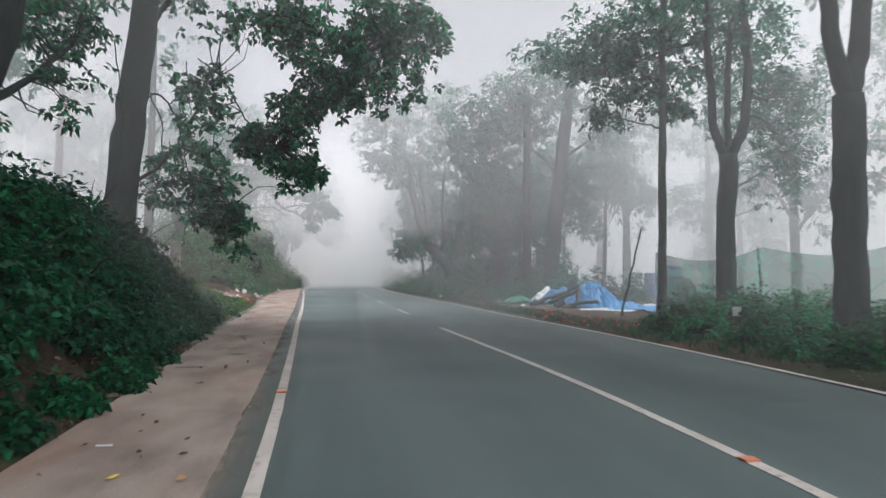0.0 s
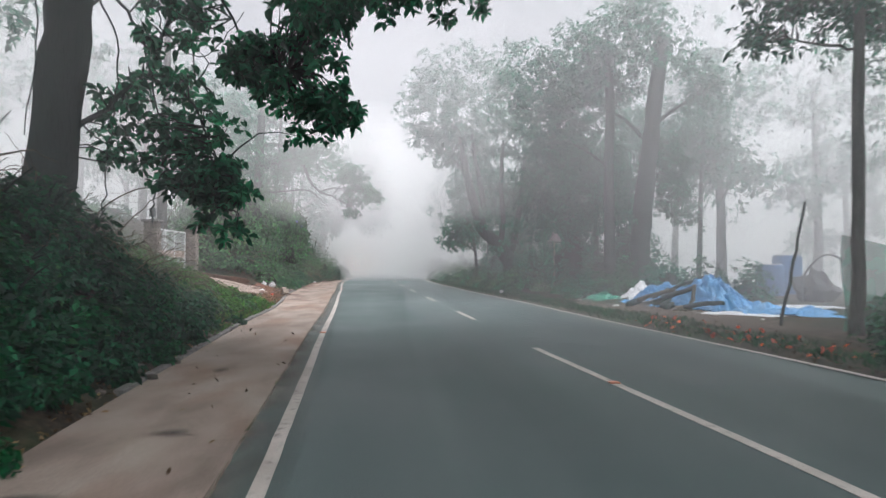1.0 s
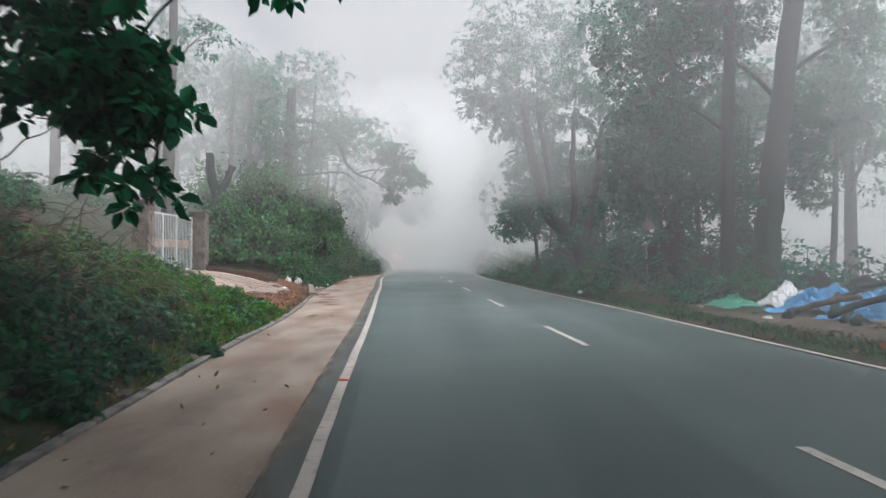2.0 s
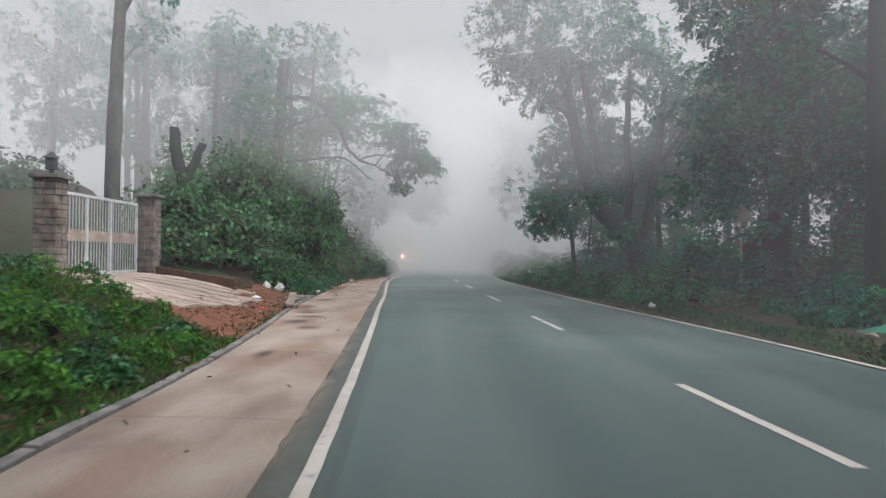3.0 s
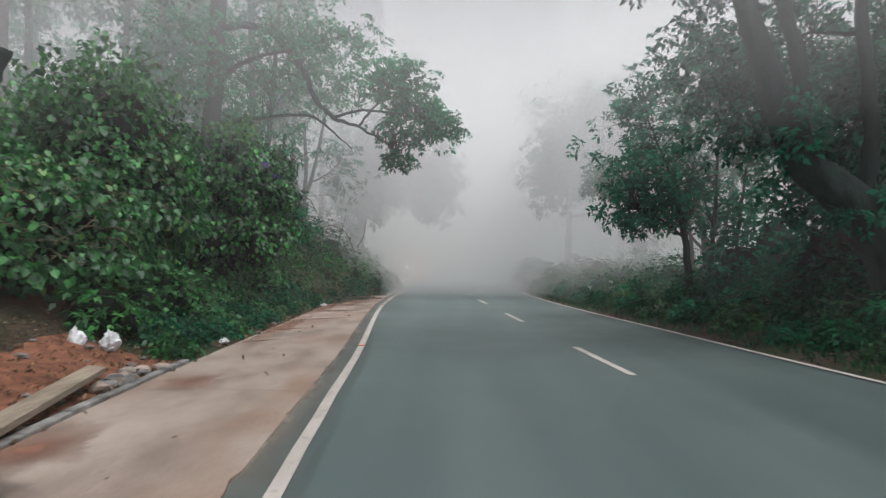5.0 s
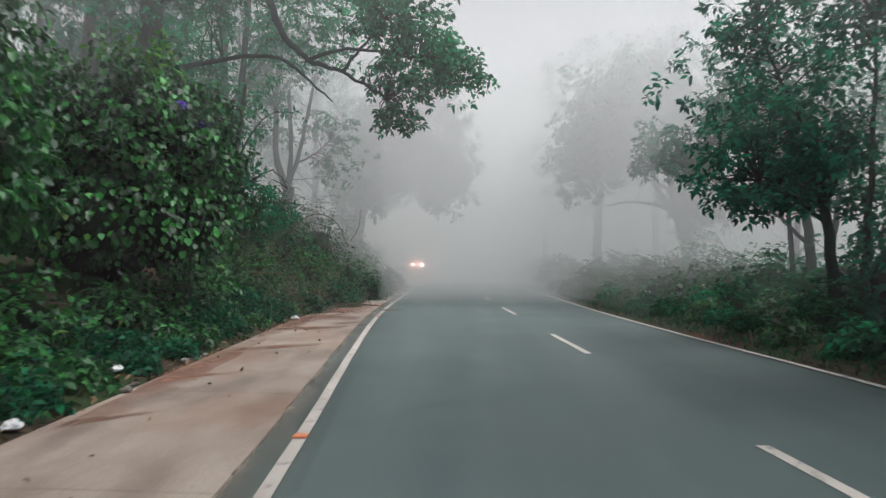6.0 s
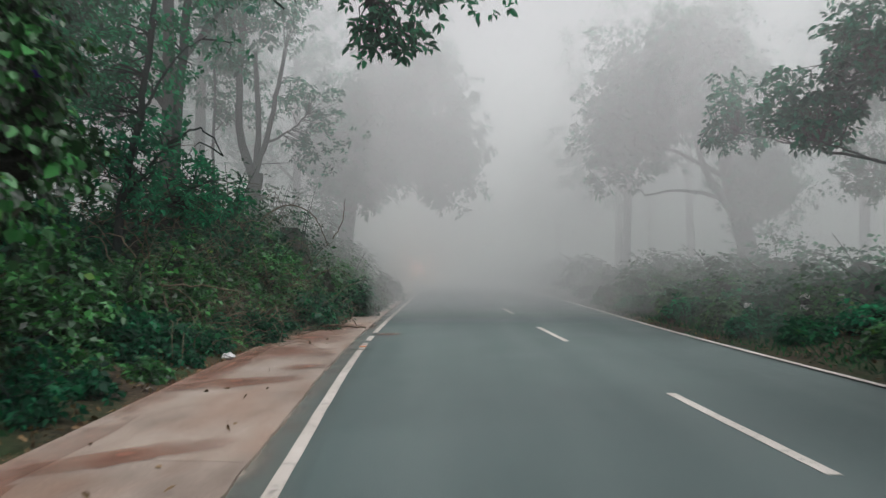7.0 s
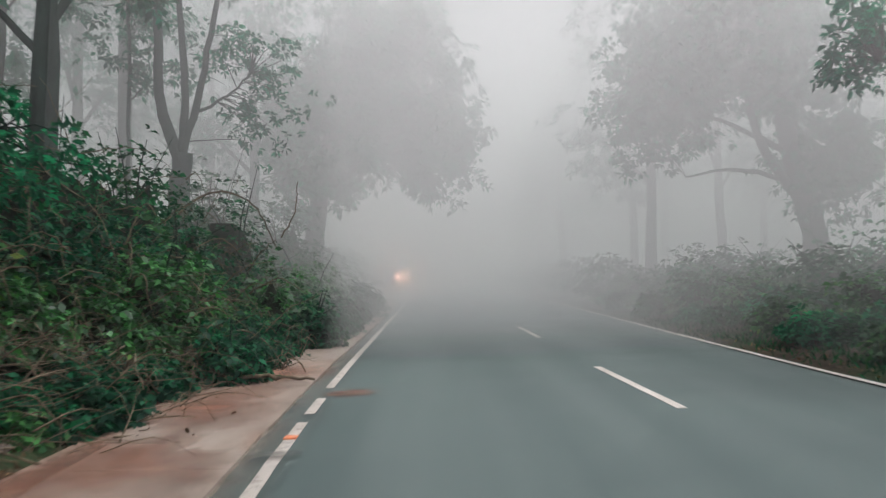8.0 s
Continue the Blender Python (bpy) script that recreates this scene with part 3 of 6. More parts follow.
for k, (cx, cy, rx, ry, turn) in enumerate(((-3.45, 53.3, 1.3, 0.2, 38), (-3.55, 50.3, 0.9, 0.1, 42), (-3.6, 56.8, 1.3, 0.3, 34), (-4.05, 51.5, 0.3, 5.0, 4), (-4.3, 57.5, 0.28, 4.0, 3), (-3.85, 60.0, 1.0, 1.3, 20), (-3.7, 62.7, 1.1, 1.4, 10), (-3.7, 65.5, 1.0, 1.4, 5), (-3.2, 58.2, 0.8, 0.22, 40), (-3.75, 47.6, 0.6, 0.1, 45), (-3.4, 40.0, 0.5, 0.8, 10))):
    blob("mud_patch", cx, cy, rx, ry, turn, 0.037, MUD_FILM, "smear of red mud washed across the footpath", "mud", k, 0.003, kind="stuff")

blob("mud_patch", -2.4, 63.4, 0.42, 0.3, 0, 0.012, MUD_FILM, "smear of red mud over the edge line", "mud", 23, 0.003, kind="stuff")

for k, (cx, cy, rx, ry, turn) in enumerate(((-2.75, 35.7, 0.32, 0.55, 10), (-2.2, 30.9, 0.14, 0.5, 5), (-1.3, 17.6, 0.1, 0.35, 20), (-0.9, 14.2, 0.12, 0.3, 60), (-1.25, 12.6, 0.3, 0.09, 10), (-3.0, 38.9, 0.3, 0.22, 0), (-2.6, 60.3, 0.25, 0.1, 20))):
    blob("damp_stain", cx, cy, rx, ry, turn, 0.038, DAMP_FILM, "dark damp stain on the footpath", "stain", 40 + k, 0.003, kind="stuff")
for k, (cx, cy, rx, ry, turn) in enumerate(((-2.6, 36.9, 0.4, 0.5, 20), (-2.9, 38.2, 0.35, 0.6, 10), (-2.3, 34.6, 0.3, 0.5, 0), (-3.3, 43.0, 0.4, 0.8, 12))):
    blob("mud_patch", cx, cy, rx, ry, turn, 0.037, MUD_FILM, "smear of red mud washed across the footpath", "mud", 60 + k, 0.003, kind="stuff")

# ---- fog ----
def fog_bank(density, a, b, label):
    m = bpy.data.materials.new("fog")
    m.use_nodes = True
    m.node_tree.nodes.remove(m.node_tree.nodes["Principled BSDF"])
    droplets = node(m.node_tree, "ShaderNodeVolumeScatter", Color=(0.95, 0.915, 0.932, 1), Density=density, Anisotropy=0.2)
    m.node_tree.links.new(droplets.outputs[0], m.node_tree.nodes["Material Output"].inputs["Volume"])
    return solid("fog", add_box(bmesh.new(), a, b), m, label, "fog", kind="stuff")


fog_bank(0.002, (-260, -140, -12), (260, 330, 26), "thin grey morning fog over road and woods")
fog_bank(0.05, (4.4, 60.5, -8), (12.3, 66.4, 13.2), "thick fog rolling over the verge")
fog_bank(0.08, (-3.3, 66.7, -10.5), (240, 310, 15), "thick fog bank closing off the road ahead")
fog_bank(0.074, (-240, 70.2, -10.4), (-3.31, 311, 15.2), "thick fog bank in the woods beyond the brush")
fog_bank(0.042, (-230, -130, -10), (-15.5, 57.2, 17), "fog hanging in the woods on the slope")
fog_bank(0.036, (12.6, -125, -9.5), (235, 57, 16), "fog filling the valley beyond the trees")
fog_bank(0.028, (-15.2, 46.5, -9), (-10.0, 66.6, 15.5), "fog among the trunks behind the thicket")
fog_bank(0.0065, (-220, -120, 3.4), (220, 66.8, 21), "fog hanging in the treetops")
fog_bank(0.009, (5.9, 31.5, -9), (12.4, 49.8, 14), "thin fog drifting among the roadside trees")
fog_bank(0.016, (5.9, 49.82, -9), (12.4, 66.5, 14), "fog drifting among the young trees")
fog_bank(0.016, (8.6, 6.0, -9), (12.4, 31.3, 14.2), "thin fog drifting between the first trees")
fog_bank(0.03, (-15.2, 22.0, -9), (-9.4, 46.3, 15.3), "fog hanging behind the gate")
for step in range(4):
    fog_bank(0.006, (-4.6 + 0.02 * step, 12.0 + 0.6 * step, -8), (-0.8 - 0.6 * step, 24.5 - 0.5 * step, 13.6), "fog drifting along the footpath")
    fog_bank(0.006, (1.2 + 0.7 * step, 12.0 + 0.6 * step, -8), (5.88 - 0.02 * step, 24.5 - 0.5 * step, 13.5), "fog drifting over the far lane")
fog_bank(0.006, (1.25, 24.6, -8), (5.86, 34.0, 13.4), "thin fog drifting over the far lane")
fog_bank(0.026, (-4.6, 36.0, 3.6), (5.88, 48.0, 13.4), "fog caught in the branches over the road")
fog_bank(0.014, (5.9, 9.0, -8), (8.58, 30.5, 13.7), "fog drifting over the verge")


# ---- vegetation builders ----
def bush(at, r, h, leaf=0.11, count=1500, mat=None, label="dense dark green roadside bush", seed=0, name="bush", group="", droop=0.3, lean=(0, 0), wide=0.5, stems=4, squash=0.8):
    """A shrub: a few stems and a ragged mass of leaf clumps down to the ground."""
    mat = mat or BUSH_LEAF
    x, y = at
    z = ground_z(x, y)
    root = thing(name, label, "bush", (x, y, z), group)
    r_ = np.random.default_rng(seed + 100)
    v, f = [], []
    for k in range(stems):
        a, s = r_.uniform(0, 6.28), r_.uniform(0.4, 0.8)
        tip = (x + math.cos(a) * r * s + lean[0], y + math.sin(a) * r * s + lean[1], z + h * r_.uniform(0.6, 0.95))
        tube_data(bend([(x + 0.1 * math.cos(a), y + 0.1 * math.sin(a), z - 0.1), (x + math.cos(a) * r * s * 0.4, y + math.sin(a) * r * s * 0.4, z + h * 0.5), tip], 3), np.linspace(0.03, 0.006, 7), 4, 0.1, v, f)
    tagged(under(mesh_object("stem", v, f, BARK, True), root, "thin brown stems"), kind="stuff")
    # Near-black lump that paints in the shade between the leaves.
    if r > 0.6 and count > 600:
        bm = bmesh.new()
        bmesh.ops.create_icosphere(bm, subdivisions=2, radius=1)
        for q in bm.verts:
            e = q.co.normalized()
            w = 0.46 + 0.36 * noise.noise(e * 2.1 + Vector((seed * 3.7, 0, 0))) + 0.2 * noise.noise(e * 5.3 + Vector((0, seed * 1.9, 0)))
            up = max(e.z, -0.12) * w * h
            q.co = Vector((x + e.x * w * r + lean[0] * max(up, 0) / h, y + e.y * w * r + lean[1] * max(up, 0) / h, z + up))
        part("bush_shade_core", bm, CORE_SHADE, root, "near-black core painted as shade between the leaves", True)
    # Leaf places: over a lumpy dome, with a few shoots that stand out.
    n = count
    d = r_.normal(0, 1, (n, 3))
    d[:, 2] = np.abs(d[:, 2]) * 0.9
    d /= np.linalg.norm(d, axis=1, keepdims=True)
    lump = np.array([noise.noise(Vector(q) * 2.1 + Vector((seed * 3.7, 0, 0))) + 0.55 * noise.noise(Vector(q) * 5.3 + Vector((0, seed * 1.9, 0))) for q in d])
    rad = (0.8 + 0.38 * lump) * r_.uniform(0.42, 1.04, n) ** 0.6
    p = d * rad[:, None] * np.array((r, r, h))
    low = r_.uniform(0, 1, n) < 0.2
    p[low, 2] *= 0.35
    p += np.stack([lean[0] * p[:, 2] / h, lean[1] * p[:, 2] / h, 0 * p[:, 2]], 1) + np.array((x, y, z))
    v, f = rosettes(p, d * 0.9 + np.array((0, 0, 0.35)), leaf * 1.12, wide, droop, True, 5)
    under(quads_object("foliage", v, f, mat), root)
    return root


def mound(at, radii, leaf, count, label, seed, name="vine_thicket", bottom=0.0, mat=None, low=0.25, bare=1.0, stalks=0):
    """A thicket smothered in climbing vines: a lumpy dome of overlapping leaves over a near-black core coloured as
    shade.
    """
    mat = mat or VINE_LEAF
    x, y = at
    z = ground_z(x, y) + bottom
    root = thing(name, label, "vines", (x, y, z))
    r_ = np.random.default_rng(seed + 300)

    def skin(d):
        q = Vector((d[0], d[1], d[2]))
        return 0.86 + 0.27 * noise.noise(q * 1.6 + Vector((seed, 0, 0))) + 0.34 * noise.noise(q * 3.9 + Vector((0, seed, 0))) + 0.16 * noise.noise(q * 9 + Vector((0, 0, seed)))

    # Inner hull, coloured near black as if in deep shade.
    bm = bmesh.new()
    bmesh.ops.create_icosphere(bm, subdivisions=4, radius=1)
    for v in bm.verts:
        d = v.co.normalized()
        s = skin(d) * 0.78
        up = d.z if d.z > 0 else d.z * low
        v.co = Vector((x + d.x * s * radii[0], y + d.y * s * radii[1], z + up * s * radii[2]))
    part("mound_shade_core", bm, CORE_SHADE, root, "near-black core painted as the shade inside the vines", True)
    d = r_.normal(0, 1, (count, 3))
    d[:, 2] = np.where(d[:, 2] < 0, -d[:, 2] * r_.uniform(-1, 1, count) , d[:, 2])
    d /= np.linalg.norm(d, axis=1, keepdims=True)
    # Thins the lower leaves so that the shade-coloured hull shows.
    d = d[r_.uniform(0, 1, count) < np.clip(bare + (1 - bare) * (d[:, 2] + 0.1) * 3, bare, 1)]
    count = len(d)
    s = np.array([skin(q) for q in d]) * (1.05 - 0.28 * r_.uniform(0, 1, count) ** 2)
    up = np.where(d[:, 2] > 0, d[:, 2], d[:, 2] * low)
    p = np.stack([x + d[:, 0] * s * radii[0], y + d[:, 1] * s * radii[1], z + up * s * radii[2]], 1)
    v, f = leaves(p, d * 0.3, leaf, 0.85, 0.7, 0.35, 0.12, face=d * 0.6 + np.array((0, 0, 1.0)))
    under(quads_object("vine_leaves", v, f, mat), root, "overlapping heart-shaped vine leaves")
    v, f = [], []
    for k in range(stalks):
        q = np.array((r_.normal(0.3, 0.7), r_.normal(-0.5, 0.7), abs(r_.normal(0.5, 0.35))))
        q /= np.linalg.norm(q)
        p0 = np.array((x, y, z)) + q * skin(q) * np.array(radii) * 1.0
        side = np.array((r_.normal(0, 0.35), r_.normal(-0.1, 0.3), -r_.uniform(-0.1, 0.5)))
        tube_data(bend([p0 - q * 0.15, p0 + q * r_.uniform(0.08, 0.25) + side * 0.4, p0 + q * 0.12 + side * r_.uniform(0.7, 1.6)], 4, 0.02, k), np.linspace(r_.uniform(0.007, 0.018), 0.004, 9), 4, 0.1, v, f)
    if v:
        tagged(under(mesh_object("stalk_tangle", v, f, DEAD_WOOD, True), root, "dry brown stalks among the leaves"), kind="stuff")
    return root


def tree(base, trunk, r0, r1, crowns, leaf, label, limbs=(), bark=None, mat=None, name="tree", group="", droop=0.35, wide=0.45, seed=0, plain=False):
    """A tree: a tapered trunk, limbs given as (points, radius, tip radius), and crowns of leaf clumps."""
    bark, mat = bark or BARK, mat or CANOPY_LEAF
    root = thing(name, label, "tree", base, group)
    first = Vector(trunk[0])
    pts = bend(trunk, 6, 0.015, seed)
    radii = [r0 + (r1 - r0) * (i / (len(pts) - 1)) ** 0.8 for i in range(len(pts))]
    radii[0] *= 1.25
    v, f = tube_data(pts, radii, 14, 0.22)
    under(mesh_object("trunk", v, f, bark, True), root)
    for k, (points, a, b) in enumerate(limbs):
        limb("limb", points, a, b, bark, root, 6, 8, 0.02, 0.15, seed + k)
    if crowns:
        v, f = [], []
        r_ = np.random.default_rng(seed + 40)
        bones = np.array([*pts, *(q for points, _, _ in limbs for q in bend(points, 6))])
        for centre, radii_, clumps, each, cr, crown_seed in crowns:
            _, _, cores = clump_points(centre, radii_, clumps, each, cr, 0.45, crown_seed)
            for c in cores[:: 3 if plain else 1][:70]:
                far = np.linalg.norm(bones - c, axis=1) + 0.6 * np.maximum(0, bones[:, 2] - c[2])
                e = bones[far.argmin()]
                if np.linalg.norm(c - e) > 1.7:
                    continue
                midp = e + (c - e) * 0.55 + r_.normal(0, 0.12, 3) + np.array((0, 0, 0.1))
                tube_data(bend([e, midp, c], 2), np.linspace(0.02, 0.005, 5), 3, 0.1, v, f)
        if v:
            tagged(under(mesh_object("twig_spray", v, f, bark, True), root, "thin bare twigs"), kind="stuff")
        crown(root, crowns, leaf, mat, droop=droop, wide=wide, plain=plain)
    return root

# ---- left side: the bank and its overhanging tree ----
def gz(x, y):
    return ground_z(x, y)


# The crown piece at z 12 and its limb are unseen, added to shade the road.
tree((-4.8, 20.2, gz(-4.8, 20.2)), [(-4.75, 20.2, 1.2), (-4.6, 20.2, 3.2), (-4.35, 20.2, 5.5), (-4.0, 20.1, 8.5), (-3.8, 20.0, 12)], 0.43, 0.28,
     [((-3.0, 20.8, 3.9), (1.4, 0.9, 1.35), 56, 26, 0.38, 1), ((-2.0, 20.6, 2.6), (0.55, 0.5, 0.65), 20, 28, 0.28, 16), ((-0.35, 20.0, 3.95), (0.95, 0.6, 0.5), 30, 26, 0.28, 17), ((-2.4, 20.6, 2.75), (0.6, 0.5, 0.5), 20, 30, 0.3, 11), ((-1.1, 19.8, 4.6), (1.1, 0.7, 0.6), 34, 28, 0.3, 2),
      ((1.3, 19.2, 6.3), (1.75, 1.3, 1.35), 80, 28, 0.45, 3), ((0.1, 19.3, 5.6), (1.1, 0.9, 0.9), 40, 30, 0.4, 4), ((2.2, 19.4, 7.6), (1.7, 1.2, 1.3), 60, 32, 0.45, 5), ((-0.6, 19.4, 7.4), (1.5, 1.0, 0.8), 40, 28, 0.42, 12), ((-2.9, 20.2, 5.6), (0.9, 0.8, 0.8), 22, 20, 0.32, 13),
      ((-1.6, 19.8, 8.4), (2.2, 1.6, 1.2), 45, 30, 0.5, 6), ((-4.6, 19.0, 9.6), (2.6, 2.0, 1.6), 60, 30, 0.55, 7), ((-2.6, 20.4, 6.2), (1.0, 0.8, 0.5), 12, 16, 0.3, 8), ((0.5, 14.5, 12), (5.0, 5.0, 1.5), 260, 30, 0.8, 14)],
     0.17, "leaning broad-leaved tree on the bank with branches over the road",
     wide=0.56, limbs=[([(-4.75, 20.2, 3.4), (-4.0, 20.5, 3.9), (-3.3, 20.8, 4.6), (-2.4, 20.9, 4.5)], 0.06, 0.015), ([(-4.4, 20.2, 6.8), (-3.0, 20.0, 8.6), (-1.2, 19.6, 8.3), (0.2, 19.4, 7.2), (1.2, 19.2, 6.7)], 0.085, 0.02), ([(-4.0, 20, 10.5), (-2, 17, 12), (0.5, 14.5, 12.2)], 0.14, 0.05),
            ([(-3.3, 20.8, 4.6), (-2.9, 20.6, 5.6), (-2.4, 20.2, 6.4), (-1.6, 20.0, 5.2), (-0.8, 19.8, 4.5)], 0.04, 0.012), ([(-4.2, 20.1, 8.0), (-2.5, 19.9, 8.6), (0.5, 19.4, 8.2), (2.4, 19.3, 7.9)], 0.08, 0.02),
            ([(-4.6, 20.2, 5.2), (-3.9, 20.6, 5.9), (-3.4, 20.8, 5.2), (-3.2, 21.0, 4.0)], 0.035, 0.012), ([(-3.3, 20.8, 4.6), (-2.6, 20.7, 4.2), (-2.1, 20.6, 3.2), (-1.9, 20.6, 2.3)], 0.028, 0.01)],
     mat=BROAD_LEAF, seed=3)
# Crown piece at z 11.5 lies out of view, added as shade for the road.
tree((-5.2, 13.2, gz(-5.2, 13.2)), [(-5.3, 13.2, 1.4), (-4.95, 13.2, 2.8), (-4.5, 13.3, 4.2), (-4.1, 13.4, 6.2), (-3.7, 13.4, 10)], 0.36, 0.24,
     [((-4.9, 13.6, 6.4), (1.5, 1.4, 1.3), 66, 30, 0.45, 21), ((-3.75, 14.6, 5.0), (0.75, 0.8, 1.5), 34, 26, 0.36, 22), ((-4.5, 15.8, 6.6), (1.2, 1.4, 1.2), 36, 26, 0.45, 23), ((-5.2, 14.2, 3.8), (0.8, 1.0, 0.8), 24, 24, 0.36, 24), ((-1.0, 6.5, 11.5), (5.0, 5.0, 1.6), 280, 30, 0.8, 25)],
     0.14, "dark forked tree wrapped in creepers on the bank", limbs=[([(-3.8, 13.4, 8.5), (-2.8, 10, 11), (-1.0, 6.5, 11.8)], 0.12, 0.04), ([(-4.6, 13.2, 3.8), (-4.1, 14.2, 4.6), (-3.7, 14.8, 5.4)], 0.09, 0.02), ([(-4.3, 13.3, 5.2), (-4.5, 14.6, 6.2), (-4.6, 15.8, 6.7)], 0.1, 0.02)], mat=BROAD_LEAF, seed=5)
for k, (pts, r) in enumerate((([(-4.2, 20.4, 6.5), (-3.75, 20.6, 5.0), (-3.9, 20.7, 3.6), (-4.0, 20.7, 2.2)], 0.018), ([(-3.2, 20.7, 6.8), (-3.0, 20.6, 5.4), (-2.3, 20.5, 4.9), (-1.6, 20.3, 5.6)], 0.014),
                              ([(-5.4, 14.4, 6.3), (-5.2, 14.5, 4.5), (-5.0, 14.6, 3.2)], 0.016), ([(-3.0, 20.9, 3.3), (-3.2, 20.9, 2.6), (-3.25, 20.9, 2.1)], 0.02), ([(-4.3, 18.6, 6.6), (-4.1, 18.6, 4.8), (-4.3, 18.7, 3.2)], 0.015))):
    v, f = tube_data(bend(pts, 8, 0.02, k), np.linspace(r, r * 0.6, 8 * (len(pts) - 1) + 1), 6)
    tagged(mesh_object("hanging_vine", v, f, BARK, True), "thin bare vine hanging from the branches", "vine", "hanging vines")

def lawn_end(x):
    """How far the grassy slope reaches, before the driveway."""
    return 32.3 + 0.95 * max(0.0, -3.2 - x)


# Bushes over the bank, from the camera's start to the grassy part.
k = 0
for y in np.arange(3.0, 24.5, 1.5):
    e = pave_x(y)
    for off, r, h in ((0.36, 0.42, 0.4), (0.8, 0.66, 0.7), (1.2, 0.85, 0.9), (1.6, 0.9, 0.8), (1.9, 1.1, 1.2), (3.3, 1.5, 1.5)):
        jx, jy = random.uniform(-0.15, 0.2), random.uniform(-0.5, 0.5)
        s = random.uniform(0.8, 1.2) * float(np.interp(y, [11, 17, 20, 24], [1.0, 0.75, 0.6, 0.5]))
        bush((e - off * (0.8 + 0.2 * s) + jx, y + jy), r * s, h * s, 0.1 if off < 2 else 0.13, int((1000 if off < 0.6 else 1500) * s), label="dark shrub overhanging the foot of the bank" if off < 1 else "dense dark green shrub on the bank", seed=k, group="bank shrubs", name="shrub", mat=DARK_LEAF if k % 3 else BUSH_LEAF, stems=3)
        k += 1
for y in np.arange(12.5, 22.5, 0.8):
    for off in (0.42, 1.15):
        bush((pave_x(y) - off - random.uniform(0, 0.25), y + random.uniform(-0.3, 0.3)), random.uniform(0.45, 0.62), random.uniform(0.45, 0.7), 0.1, 620, DARK_LEAF, "dark shrub crowding the edge of the footpath", 2500 + k, group="bank shrubs", name="shrub", stems=2)
        k += 1
for x, y, r, h in ((-3.9, 18.4, 0.7, 1.1), (-4.3, 17.0, 0.8, 1.3), (-4.2, 19.6, 0.6, 0.9), (-4.4, 15.6, 0.8, 1.2)):
    bush((x, y), r, h, 0.12, 900, DARK_LEAF, "upright dark shrub on top of the bank", 2600 + k, group="bank shrubs", name="shrub", stems=4)
    k += 1
for y in np.arange(7.5, 21.0, 0.95):
    for off, r, h in ((0.95, 0.58, 0.5), (2.3, 0.75, 0.8)):
        bush((pave_x(y) - off - random.uniform(-0.15, 0.3), y + random.uniform(-0.3, 0.3)), r, h, 0.11, 640, label="low dark shrub filling the bank", seed=2200 + k, group="bank shrubs", name="shrub", stems=2)
        k += 1
for y in np.arange(24.6, 36.0, 1.2):
    e = pave_x(y)
    for off, r, h in ((0.75, 0.5, 0.4), (1.7, 0.65, 0.5), (2.8, 0.8, 0.6), (4.1, 0.95, 0.75)):
        if y > lawn_end(e - off) - 0.4:
            continue
        fade = float(np.interp(y, [24, 30, 37], [1.35, 0.85, 0.4]))
        s = random.uniform(0.75, 1.15) * fade
        bush((e - off + random.uniform(-0.2, 0.2), y + random.uniform(-0.4, 0.4)), r * s, h * s, 0.075, int(1100 * s), label="low leafy weeds on the grassy slope", seed=k, group="slope weeds", mat=WEED_LEAF if k % 3 else VINE_LEAF, name="weed_clump", stems=2)
        k += 1


def blades(name, label, spots, length, mat, kind="stuff", wide=0.09, spread=0.5, up=1.0, category="grass"):
    p = np.array([(x, y, gz(x, y) if z is None else z) for x, y, z in spots])
    o = np.tile(np.array((0, 0, up)), (len(p), 1))
    v, f = leaves(p, o, length, wide, 0.0, spread, 0.1)
    return tagged(quads_object(name, v, f, mat), label, category, kind=kind)


def scatter(n, y0, y1, d0, d1, side, seed, lift=None):
    """Places beside the road: d metres beyond the footpath (side -1) or the right edge line (side 1)."""
    r_ = np.random.default_rng(seed)
    out = []
    for _ in range(n):
        y, d = r_.uniform(y0, y1), r_.uniform(d0, d1)
        x = pave_x(y) - d if side < 0 else right_x(y) + d
        out.append((x, y, lift))
    return out


blades("grass", "rough green grass on the bank", [q for q in scatter(13000, 22, 36.5, 0.05, 4.8, -1, 1) if q[1] < lawn_end(q[0])], 0.1, WEED_LEAF, wide=0.25, spread=0.8)
blades("tall_grass", "long arching grass yellowing at its tips", [q for q in scatter(5000, 22.5, 36.5, 0.1, 4.5, -1, 9) if q[1] < lawn_end(q[0])], 0.19, GRASS_BLADE, wide=0.09, spread=1.0, up=0.6)
blades("verge_grass", "short grass along the road verge", scatter(7000, 12, 75, 0.3, 1.5, 1, 2), 0.12, BUSH_LEAF, wide=0.2)
blades("straw", "dry straw and dead stalks on the slope", [q for q in scatter(1500, 22.5, 36, 0.2, 4.0, -1, 3) if q[1] < lawn_end(q[0])], 0.26, DRY_LEAF, wide=0.04, spread=1.1, up=0.4, category="straw")
blades("leaf_litter", "dry brown leaves along the footpath edge", scatter(5200, 3, 68, -0.12, 0.7, -1, 4) , 0.08, DRY_LEAF, wide=0.5, spread=1.4, up=0.1, category="leaf litter")
blades("verge_litter", "dry leaves and bits of refuse on the verge", scatter(2200, 10, 72, 0.25, 2.2, 1, 5), 0.08, DRY_LEAF, wide=0.5, spread=1.4, up=0.1, category="leaf litter")
